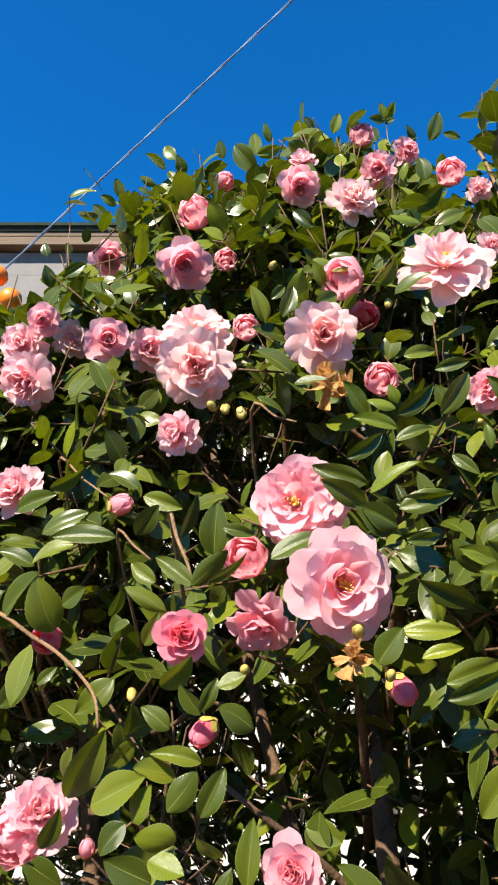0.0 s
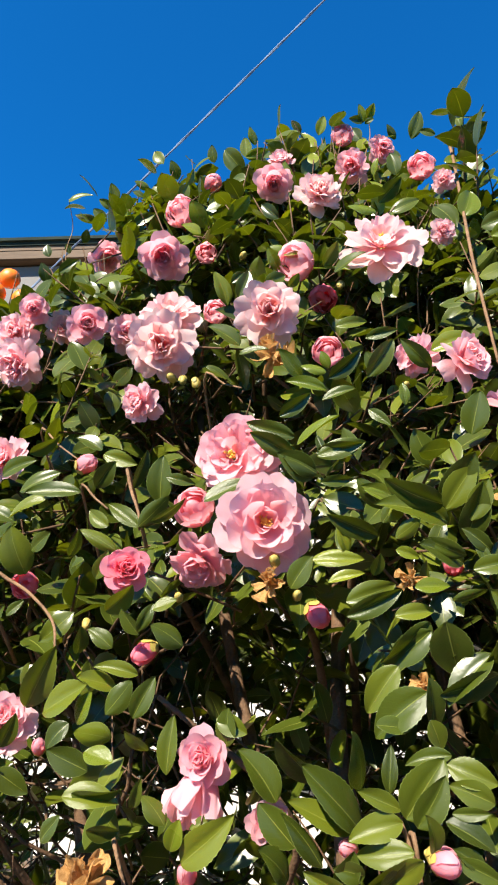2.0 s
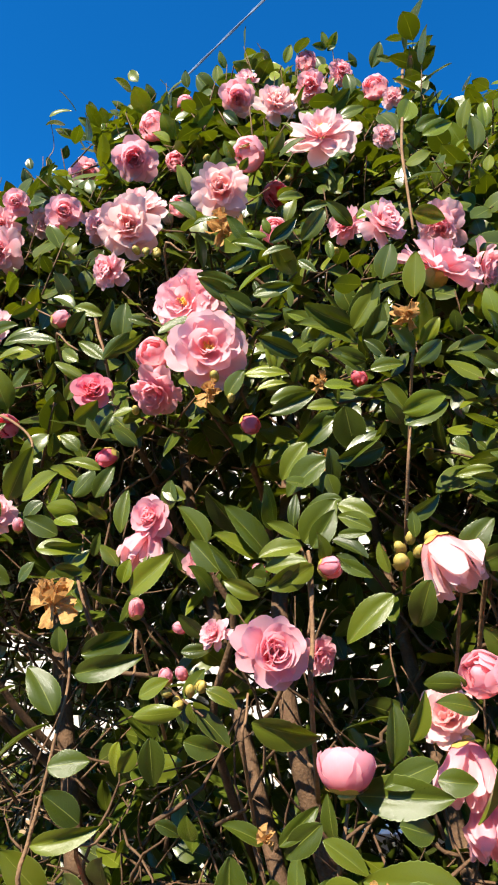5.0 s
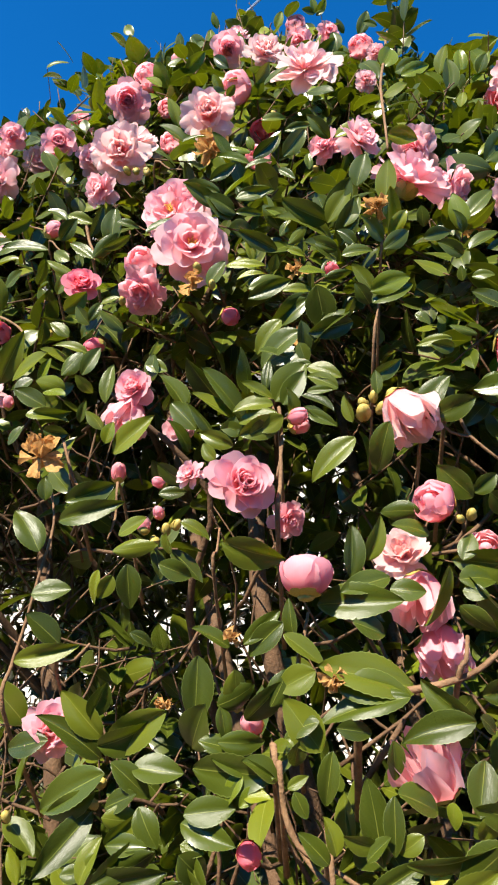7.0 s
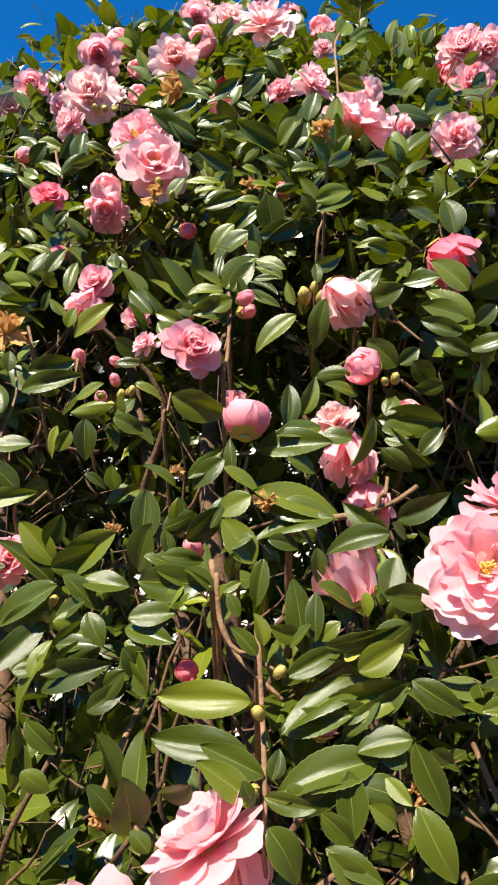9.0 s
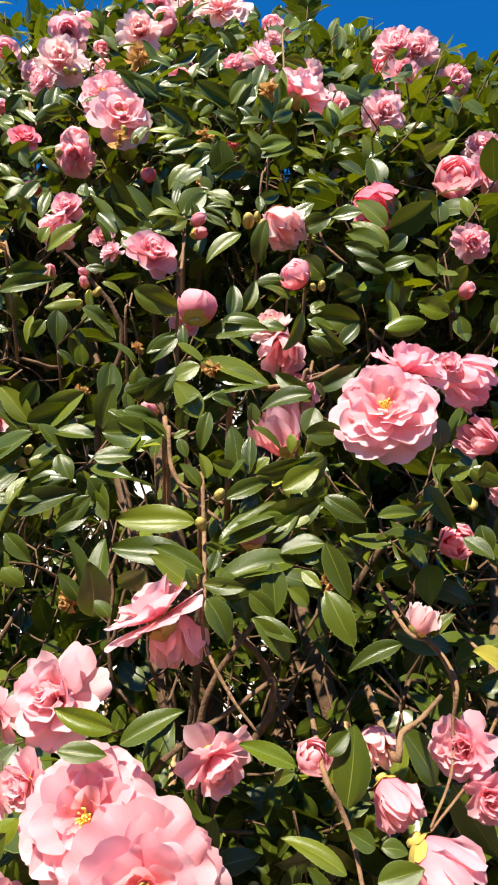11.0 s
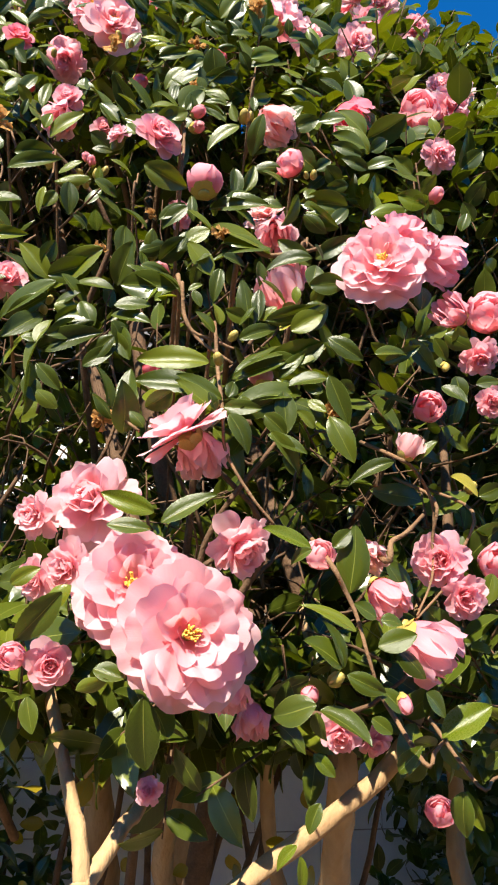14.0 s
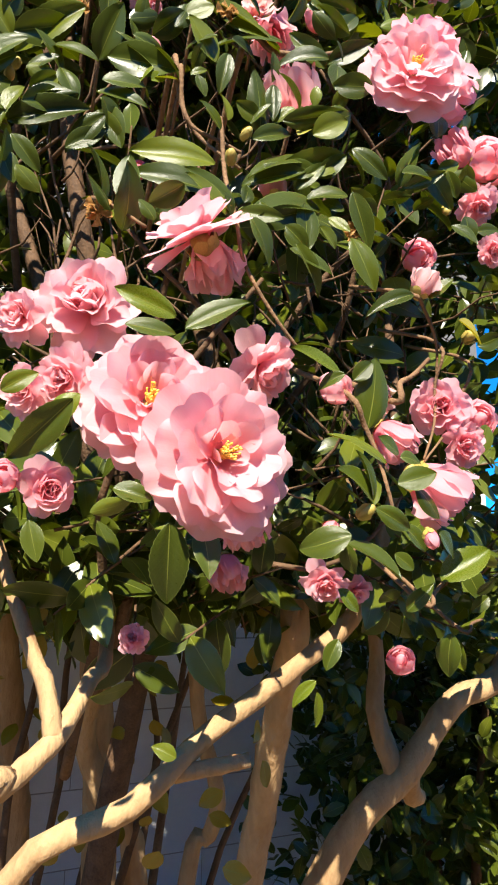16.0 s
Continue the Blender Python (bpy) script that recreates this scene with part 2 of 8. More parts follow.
def smooth_path(points, per=4):
    """A Catmull-Rom path through the points."""
    p = [Vector(q) for q in points]
    p = [p[0] * 2 - p[1]] + p + [p[-1] * 2 - p[-2]]
    out = []
    for i in range(1, len(p) - 2):
        for k in range(per):
            t = k / per
            a, b, c, d = p[i - 1], p[i], p[i + 1], p[i + 2]
            out.append(0.5 * (2 * b + (c - a) * t + (2 * a - 5 * b + 4 * c - d) * t * t + (3 * b - a - 3 * c + d) * t ** 3))
    return out + [p[-2]]


def joined(pieces):
    verts, faces, uvs = [], [], []
    for piece in pieces:
        n = len(verts)
        verts += list(piece[0])
        faces += [tuple(i + n for i in f) for f in piece[1]]
        uvs += list(piece[2]) if len(piece) > 2 else [(0.5, 0.5)] * len(piece[0])
    return verts, faces, uvs


def moved(piece, m):
    return ([m @ Vector(v) for v in piece[0]], *piece[1:])


def aimed(at, axis, up=(0, 0, 1), size=1.0, spin=0.0):
    """A pose whose z looks along axis and whose y leans towards up."""
    z = Vector(axis).normalized()
    y = Vector(up) - z * z.dot(Vector(up))
    y = y.normalized() if y.length > 1e-4 else z.orthogonal().normalized()
    x = y.cross(z)
    r = Matrix((x, y, z)).transposed().to_4x4()
    return Matrix.Translation(at) @ r @ Matrix.Rotation(spin, 4, "Z") @ Matrix.Scale(size, 4)


def egg(rx, rz, nu=7, nv=8, sharp=0.8):
    verts, faces = [], []
    for i in range(nu):
        a = math.pi * i / (nu - 1)
        for k in range(nv):
            b = 2 * math.pi * k / nv
            r = rx * max(0.02, math.sin(a)) ** sharp
            verts.append((r * math.cos(b), r * math.sin(b), rz * (1 - math.cos(a)) / 2))
    for i in range(nu - 1):
        for k in range(nv):
            q = (k + 1) % nv
            faces.append((i * nv + k, i * nv + q, (i + 1) * nv + q, (i + 1) * nv + k))
    return verts, faces


# ---- ground and house ----
SOIL = grained("garden_ground", (0.15, 0.105, 0.065), (0.25, 0.185, 0.12), 9, 0.95, 0.8, 0.02)
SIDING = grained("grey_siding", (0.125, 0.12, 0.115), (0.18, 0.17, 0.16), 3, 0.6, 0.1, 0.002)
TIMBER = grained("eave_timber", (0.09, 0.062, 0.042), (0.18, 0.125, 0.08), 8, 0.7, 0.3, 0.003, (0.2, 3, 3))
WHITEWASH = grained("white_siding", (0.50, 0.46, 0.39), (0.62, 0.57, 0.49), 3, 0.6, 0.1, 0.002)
ROOFING = grained("roof_sheet", (0.012, 0.02, 0.016), (0.03, 0.045, 0.035), 6, 0.95, 0.3, 0.004)
CABLE = grained("cable_sheath", (0.08, 0.12, 0.20), (0.19, 0.25, 0.36), 3, 0.8)


def box(x0, x1, y0, y1, z0, z1):
    v = [(x, y, z) for x in (x0, x1) for y in (y0, y1) for z in (z0, z1)]
    return v, [(0, 1, 3, 2), (4, 6, 7, 5), (0, 4, 5, 1), (2, 3, 7, 6), (0, 2, 6, 4), (1, 5, 7, 3)]


def sheet(size, n, height):
    v = []
    for i in range(n):
        for j in range(n):
            x, y = (i / (n - 1) * 2 - 1) ** 3 * size, (j / (n - 1) * 2 - 1) ** 3 * size
            v.append((x, y, height * noise.noise((x * 1.3, y * 1.3, 0.0)) if abs(x) + abs(y) < 20 else 0.0))
    return v, grid_faces(n, n)


tagged(new("ground", mesh_of("ground", *sheet(400, 61, 0.03), SOIL)), "brown trodden garden ground", "ground", kind="structure")
HOUSE_Y, EAVE = 5.0, 5.07
house = tagged(new("house"), "boarded house, white below and grey under a dark low roof", "house")
house.location = (0, HOUSE_Y, 0)
part("wall", mesh_of("wall", *box(-7, 5, 0.03, 0.25, 0, EAVE), SIDING, None, False), house)
for k in range(23):
    z = 0.10 + k * 0.2155
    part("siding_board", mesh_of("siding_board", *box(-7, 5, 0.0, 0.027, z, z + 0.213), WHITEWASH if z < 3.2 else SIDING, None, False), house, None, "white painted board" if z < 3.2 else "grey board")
part("fascia", mesh_of("fascia", *box(-7.2, 5.2, -0.10, -0.06, EAVE, EAVE + 0.075), TIMBER, None, False), house, None, "weathered brown fascia board")
part("fascia", mesh_of("fascia", *box(-7.2, 5.2, -0.105, -0.06, EAVE + 0.079, EAVE + 0.117), TIMBER, None, False), house)
part("soffit", mesh_of("soffit", *box(-7.2, 5.2, -0.06, 0.03, EAVE + 0.004, EAVE + 0.03), TIMBER, None, False), house)
part("roof", mesh_of("roof", [(-7.3, -0.12, EAVE + 0.12), (5.3, -0.12, EAVE + 0.12), (5.3, 4, EAVE + 1.0), (-7.3, 4, EAVE + 1.0), (-7.3, -0.12, EAVE + 0.17), (5.3, -0.12, EAVE + 0.17), (5.3, 4, EAVE + 1.05), (-7.3, 4, EAVE + 1.05)],
                      [(0, 3, 2, 1), (4, 5, 6, 7), (0, 1, 5, 4), (2, 3, 7, 6), (0, 4, 7, 3), (1, 2, 6, 5)], ROOFING, None, False), house)
part("gutter_edge", mesh_of("gutter_edge", *box(-7.3, 5.3, -0.145, -0.122, EAVE + 0.155, EAVE + 0.183), ROOFING, None, False), house)
# the wall stands in skylit shade; that blue is tinted into the blocks
BLOCK = grained("pale_block", (0.72, 0.76, 0.82), (0.82, 0.85, 0.89), 7, 0.85, 0.5, 0.003)
JOINT = grained("wall_joint", (0.34, 0.34, 0.35), (0.46, 0.46, 0.46), 20, 0.9)
block_wall = tagged(new("garden_wall"), "pale block wall behind the shrub, its blue shade put into the colour", "wall", kind="structure")
for row in range(5):
    for k in range(9):
        x = -0.34 + k * 0.40 + 0.20 * (row % 2)
        part("block", mesh_of("block", *box(x, x + 0.397, 2.0, 2.12, row * 0.20 + 0.002, row * 0.20 + 0.198), BLOCK, None, False), block_wall)
part("mortar", mesh_of("mortar", *box(-0.34, 3.2, 2.002, 2.118, 0, 0.99), JOINT, None, False), block_wall)
part("coping", mesh_of("coping", *box(-0.34, 3.22, 1.98, 2.14, 1.0, 1.05), BLOCK, None, False), block_wall)


BRICK = grained("tan_brick", (0.30, 0.19, 0.11), (0.48, 0.33, 0.20), 14, 0.9, 0.6, 0.003)
brick_wall = tagged(new("brick_wall"), "low tan brick wall with a dark timber capping", "wall", kind="structure")
_brick = mesh_of("brick", *box(0, 0.212, 0, 0.10, 0, 0.064), BRICK, None, False)
for row in range(15):
    for k in range(11):
        part("brick", _brick, brick_wall, Matrix.Translation((-2.86 + k * 0.222 + 0.111 * (row % 2), 2.0, row * 0.076 + 0.004)))
part("mortar", mesh_of("mortar", *box(-2.86, -0.345, 2.006, 2.094, 0, 1.138), JOINT, None, False), brick_wall)
part("capping", mesh_of("capping", *box(-2.9, -0.342, 1.96, 2.14, 1.142, 1.20), TIMBER, None, False), brick_wall, None, "dark weathered timber capping")


def cable_run():
    a, b = Vector((-1.979, 4.258, 4.18)), Vector((0.236, 3.367, 5.884))
    a = a - (b - a) * ((4.97 - a.y) / (a.y - b.y))
    b = b + (b - a) * 0.9
    n = 700
    ob = tagged(new("overhead_cable"), "twisted grey overhead service cable fixed to the house", "cable")
    for strand in (0, 1):
        pts = []
        for i in range(n + 1):
            t = i / n
            p = a.lerp(b, t) - Vector((0, 0, 0.06 * math.sin(math.pi * t)))
            an = i * 0.16 + math.pi * strand
            pts.append(p + Vector((math.cos(an), 0.2 * math.cos(an), math.sin(an))) * 0.0035)
        v, f = tube(pts, [0.0056] * (n + 1), 6)
        part("strand", mesh_of("strand", v, f, CABLE), ob)
    v, f = box(a.x - 0.04, a.x + 0.04, a.y - 0.03, a.y + 0.035, a.z - 0.06, a.z + 0.06)
    part("bracket", mesh_of("bracket", v, f, CABLE, None, False), ob)


cable_run()


# an unseen plank screen, added behind the camera to cut sky fill and bounce
fence = tagged(new("wall_south"), "plain dark brown plank screen, unseen, added to cut sky fill", "fence", kind="structure")
for k in range(54):
    x = -5.4 + k * 0.20
    part("plank", mesh_of("plank", *box(x, x + 0.194, -2.63, -2.605 + 0.006 * (k % 2), 0.02, 2.00 + 0.01 * (k % 3)), TIMBER, None, False), fence)
part("rail", mesh_of("rail", *box(-5.4, 5.4, -2.68, -2.632, 1.5, 1.58), TIMBER, None, False), fence)


# ---- the shrub ----
def front(x, z):
    """How far back the face of the crown stands at x and height z."""
    back = 0.35 * max(0.0, min(1.0, (x - 0.15) / 0.2)) * max(0.0, z - 2.05)
    x, z = max(-0.55, min(0.85, x)) - 0.2, max(0.85, z) - 1.6
    return 0.397 - 0.111 * x + 0.289 * z + 0.733 * x * x - 0.044 * x * z + 0.256 * z * z + 0.018 * z ** 3 - 0.72 * x * x * z + back


def sparse(x, y, z, rng):
    """True for most places on the thin lower flank towards the brick wall."""
    return z < 1.56 and x < 0.03 - 0.30 * (y - 0.4) and rng.random() < 0.82


def crown_top(x):
    d = max(0.0, abs(x - 0.18) - 0.06)
    if x > 0.18:
        return 2.64 - 0.50 * d ** 0.64 - 5.0 * max(0.0, x - 0.88) ** 2
    return 2.59 - 1.45 * d * d - 3.5 * (max(0.0, d - 0.46) ** 2 if x < 0 else 0)


shrub = tagged(new("camellia_shrub"), "tall camellia shrub with glossy green leaves and pink double flowers", "shrub")
KEEP = []          # centres and radii kept free of loose foliage


def petal_meshes(mat, rng, **shape):
    out = []
    for _ in range(3):
        v, f, uv = petal_shape(rng, **shape)
        out.append(mesh_of("petal", v, f, mat, uv))
    return out


def calyx_mesh(rng, mat, r=0.10, h=0.14, top=0.55):
    """Overlapping scales round the foot of a flower, from -2h to the level of its petals."""
    scales = []
    for k in range(7):
        s = wrap_shape(rng, r * (1.5 + 0.04 * (k % 2)), 2.6 * h, 0.75, top - 0.04 * (k % 3), 0.08, 0.03, 5, 5)
        scales.append(moved(s, Matrix.Translation((0, 0, -0.7 * h)) @ Matrix.Rotation(k * 2.4, 4, "Z")))
    scales.append(moved(egg(r, h * 1.3), Matrix.Translation((0, 0, -h * 1.45))))
    v, f, uv = joined(scales)
    return mesh_of("calyx", v, f, mat, uv)


def stamen_mesh(rng, spread=0.06):
    """A tuft of filaments with anthers on a small yellow disc."""
    pieces = [moved(egg(spread * 0.8, 0.05, 5, 9), Matrix.Translation((0, 0, -0.02)))]
    for k in range(30):
        a, r = rng.uniform(0, 6.28), spread * math.sqrt(rng.random())
        top = Vector((r * math.cos(a) * 1.3, r * math.sin(a) * 1.3, rng.uniform(0.05, 0.11)))
        pieces.append(tube([(r * 0.6 * math.cos(a), r * 0.6 * math.sin(a), 0), top], [0.005, 0.004], 4))
        pieces.append(moved(egg(0.009, 0.018, 4, 5), Matrix.Translation(top)))
    v, f, uv = joined(pieces)
    return mesh_of("stamen_tuft", v, f, STAMEN, uv)


def heart(flower, mat, r, h, z):
    """The furled innermost petals."""
    v, f = egg(r, h, 9, 10, 0.9)
    uv = [(0.35 + 0.4 * p[2] / h, 0.5) for p in v]
    part("petal", mesh_of("petal", v, f, mat, uv), flower, Matrix.Translation((0, 0, z)))


def whorl(flower, meshes, rng, count, tilt, length, turn, lift=0.0, loose=10, out=0.04):
    """A ring of petals; tilt is the angle between petal and flower axis."""
    for k in range(count):
        a = turn + 2 * math.pi * (k + rng.uniform(-0.16, 0.16)) / count
        s = length * rng.uniform(0.90, 1.07)
        m = (Matrix.Rotation(a, 4, "Z") @ Matrix.Translation((0, out, lift)) @ Matrix.Rotation(radians(90 - tilt + rng.uniform(-loose, loose)), 4, "X")
             @ Matrix.Rotation(radians(rng.uniform(-loose, loose)), 4, "Y") @ Matrix.Diagonal((s * rng.uniform(0.9, 1.1), s, s, 1)))
        part("petal", meshes[rng.randrange(len(meshes))], flower, m)


def spiral(flower, rings, rng, count, tilts, lengths, lift=0.0, loose=8, out=0.03):
    """Petals that wind inwards from the rim to the heart; rings are petal meshes from outer to inner."""
    for k in range(count):
        t = k / (count - 1)
        a = 2.39996 * k + rng.uniform(-0.2, 0.2)
        s = (lengths[0] + (lengths[1] - lengths[0]) * t) * rng.uniform(0.92, 1.08)
        tilt = tilts[0] + (tilts[1] - tilts[0]) * t ** 0.85 + rng.uniform(-loose, loose)
        m = (Matrix.Rotation(a, 4, "Z") @ Matrix.Translation((0, out * (1 - 0.6 * t), lift + 0.03 * t)) @ Matrix.Rotation(radians(90 - tilt), 4, "X")
             @ Matrix.Rotation(radians(rng.uniform(-loose, loose)), 4, "Y") @ Matrix.Diagonal((s * rng.uniform(0.92, 1.1), s, s, 1)))
        ring = rings[min(len(rings) - 1, int(t * len(rings)))]
        part("petal", ring[rng.randrange(len(ring))], flower, m)


def wraps(flower, mat, rng, count, turn, scale, **shape):
    """A layer of petals that hug the bud below them."""
    kinds = []
    for _ in range(2):
        v, f, uv = wrap_shape(rng, **shape)
        kinds.append(mesh_of("petal", v, f, mat, uv))
    for k in range(count):
        m = Matrix.Rotation(turn + 2 * math.pi * (k + rng.uniform(-0.12, 0.12)) / count, 4, "Z") @ Matrix.Rotation(radians(rng.uniform(-4, 4)), 4, "X") @ Matrix.Scale(scale * rng.uniform(0.97, 1.03), 4)
        part("petal", kinds[k % 2], flower, m)


def scale_cup(rng, mat, radius, height, top, count=6):
    """The green scales that hold a bud."""
    bits = [moved(wrap_shape(rng, radius * (1.0 + 0.03 * (k % 2)), height * 1.03, 0.72, top - 0.06 * (k % 3), 0.03, 0.02, 6, 5), Matrix.Rotation(k * 2.4, 4, "Z")) for k in range(count)]
    bits.append(moved(egg(radius * 0.35, height * 0.14, 5, 7), Matrix.Translation((0, 0, -height * 0.60))))
    return joined(bits)


def flower_template(kind, tone, seed):
    """A flower about 1 across that faces +z, with its centre at the origin."""
    rng = random.Random(seed)
    mat = {"blush": BLUSH, "pale": PALE, "pink": PINK, "deep": DEEP, "faded": FADED}[tone]
    fl = part("flower", calyx_mesh(rng, FADED if tone == "faded" else GREENBUD), shrub)
    if kind == "open":
        rim = petal_meshes(mat, rng, nu=11, nv=15, width=0.86, cup=0.05, curve=-0.05, ruffle=0.075, notch=0.10)
        mid = petal_meshes(mat, rng, nu=11, nv=15, width=0.82, cup=0.09, curve=0.05, ruffle=0.085, notch=0.09)
        core = petal_meshes(mat, rng, nu=9, nv=11, width=0.72, cup=0.20, curve=0.16, ruffle=0.09, notch=0.07)
        whorl(fl, rim, rng, 9, 95, 0.49, 0.0, -0.05, 7)
        whorl(fl, rim, rng, 8, 83, 0.46, 0.35, -0.03, 9)
        whorl(fl, mid, rng, 8, 71, 0.43, 0.1, -0.02, 10)
        whorl(fl, mid, rng, 7, 57, 0.36, 0.5, -0.01, 12)
        whorl(fl, core, rng, 6, 44, 0.26, 0.7, 0.0, 14)
        whorl(fl, core, rng, 3, 26, 0.16, 0.2, 0.0, 16, 0.05)
        part("stamen_tuft", stamen_mesh(rng, 0.045), fl, Matrix.Translation((0, 0, 0.05)), "yellow stamens")
    elif kind == "cupped":
        rim = petal_meshes(mat, rng, nu=11, nv=13, width=0.86, cup=0.06, curve=-0.10, ruffle=0.06, notch=0.07)
        mid = petal_meshes(mat, rng, nu=11, nv=13, width=0.90, cup=0.16, curve=0.12, ruffle=0.05, notch=0.06)
        core = petal_meshes(mat, rng, width=0.80, cup=0.30, curve=0.30, ruffle=0.05, notch=0.04)
        whorl(fl, rim, rng, 8, 94, 0.52, 0.0, -0.06, 8)
        whorl(fl, mid, rng, 7, 66, 0.44, 0.4, -0.04, 9)
        whorl(fl, mid, rng, 6, 48, 0.38, 0.1, -0.03, 9)
        whorl(fl, core, rng, 5, 28, 0.27, 0.3, -0.03, 10)
        part("stamen_tuft", stamen_mesh(rng, 0.055), fl, Matrix.Translation((0, 0, 0.03)), "pale yellow stamens")
    elif kind == "star":
        ray = petal_meshes(mat, rng, nu=11, nv=11, width=0.56, cup=0.12, curve=0.02, ruffle=0.08, notch=0.07)
        core = petal_meshes(mat, rng, width=0.62, cup=0.20, curve=0.16, ruffle=0.11, notch=0.08)
        whorl(fl, ray, rng, 10, 93, 0.53, 0.0, -0.05, 12)
        whorl(fl, ray, rng, 9, 76, 0.46, 0.35, -0.02, 14)
        whorl(fl, core, rng, 7, 54, 0.37, 0.1, 0.0, 16)
        whorl(fl, core, rng, 6, 28, 0.24, 0.5, 0.0, 18)
        part("stamen_tuft", stamen_mesh(rng, 0.04), fl, Matrix.Translation((0, 0, 0.04)), "yellow stamens")
    elif kind == "loose":
        rim = petal_meshes(mat, rng, width=0.72, cup=0.06, curve=-0.03, ruffle=0.11, notch=0.09)
        mid = petal_meshes(mat, rng, width=0.76, cup=0.12, curve=0.10, ruffle=0.13, notch=0.09)
        core = petal_meshes(mat, rng, width=0.80, cup=0.20, curve=0.20, ruffle=0.15, notch=0.08)
        spiral(fl, (rim, rim, mid, mid, core), rng, 31, (102, 4), (0.50, 0.29), -0.05, 13)
    elif kind == "rose":
        rim = petal_meshes(mat, rng, width=0.84, cup=0.10, curve=0.02, ruffle=0.05, notch=0.05)
        mid = petal_meshes(mat, rng, width=0.95, cup=0.20, curve=0.26, ruffle=0.035, notch=0.04)
        core = petal_meshes(mat, rng, width=1.05, cup=0.36, curve=0.42, ruffle=0.03, notch=0.03)
        spiral(fl, (rim, rim, mid, mid, core, core), rng, 29, (97, 2), (0.50, 0.27), -0.05, 6)
        heart(fl, mat, 0.05, 0.20, -0.02)
    elif kind == "half":
        wraps(fl, mat, rng, 5, 0.0, 1.0, radius=0.48, height=0.84, span=0.98, top=0.70, flare=0.06, ruffle=0.05)
        wraps(fl, mat, rng, 5, 0.6, 0.93, radius=0.47, height=0.88, span=0.95, top=0.76, flare=0.03, ruffle=0.05)
        wraps(fl, mat, rng, 4, 0.3, 0.80, radius=0.46, height=0.96, span=1.0, top=0.82, flare=0.02, ruffle=0.05)
        wraps(fl, mat, rng, 3, 0.9, 0.62, radius=0.42, height=1.14, span=1.1, top=0.86, flare=0.0, ruffle=0.05)
        heart(fl, mat, 0.20, 0.70, -0.38)
        fl.data = mesh_of("calyx", *scale_cup(rng, GREENBUD, 0.495, 0.88, 0.29, 8)[:2], GREENBUD)
    elif kind == "bell":
        wraps(fl, mat, rng, 6, 0.0, 1.0, radius=0.36, height=1.10, span=0.62, top=0.68, flare=0.42, ruffle=0.16, nu=11)
        wraps(fl, mat, rng, 5, 0.5, 0.92, radius=0.34, height=1.20, span=0.66, top=0.72, flare=0.26, ruffle=0.16, nu=11)
        wraps(fl, mat, rng, 4, 0.2, 0.85, radius=0.28, height=1.25, span=0.75, top=0.74, flare=0.25, ruffle=0.10)
        wraps(fl, mat, rng, 3, 0.8, 0.75, radius=0.20, height=1.30, span=0.95, top=0.78, flare=0.10, ruffle=0.08)
        fl.data = mesh_of("calyx", *scale_cup(rng, GREENBUD, 0.385, 1.12, 0.30)[:2], GREENBUD)
    elif kind == "bud":
        wraps(fl, mat, rng, 4, 0.0, 1.0, radius=0.34, height=0.98, span=0.95, top=0.90, flare=0.03, ruffle=0.02)
        wraps(fl, mat, rng, 3, 0.5, 0.93, radius=0.33, height=1.02, span=1.1, top=0.95, flare=0.0, ruffle=0.02)
        heart(fl, mat, 0.28, 0.92, -0.46)
        fl.data = mesh_of("calyx", *scale_cup(rng, GREENBUD, 0.36, 1.0, 0.50, 7)[:2], GREENBUD)
    elif kind == "green":
        bits = [moved(egg(0.29, 0.92, 8, 10, 0.9), Matrix.Translation((0, 0, -0.46)))]
        bits += [moved(wrap_shape(rng, 0.31 + 0.012 * (k % 3), 0.96, 0.85, 0.82 - 0.10 * k, 0.0, 0.02, 7, 7), Matrix.Rotation(k * 2.2, 4, "Z")) for k in range(6)]
        fl.data = mesh_of("bud", *joined(bits)[:2], GREENBUD)
        fl.name = "flower_bud"
    elif kind == "wilted":
        crumple = petal_meshes(mat, rng, width=0.60, cup=0.40, curve=0.55, ruffle=0.24, notch=0.12)
        whorl(fl, crumple, rng, 5, 90, 0.52, 0.0, 0.0, 55)
        whorl(fl, crumple, rng, 5, 60, 0.46, 0.5, 0.0, 60)
        whorl(fl, crumple, rng, 4, 25, 0.40, 0.5, 0.0, 60)
    if kind == "bud":
        fl.name = "flower_bud"
    return fl


TEMPLATES = {}
TOLD = {
    "open": "open {} camellia flower with layered petals and yellow stamens",
    "cupped": "cupped {} camellia flower with reflexed outer petals",
    "star": "star-shaped {} camellia flower with narrow petals",
    "bell": "drooping half-open {} camellia flower",
    "loose": "loose ruffled {} camellia flower",
    "rose": "{} rose-shaped double camellia flower",
    "half": "half-open {} camellia flower in a green calyx",
    "bud": "swelling {} flower bud in green scales",
    "green": "closed yellow-green flower bud",
    "wilted": "wilted {} brown flower",
}


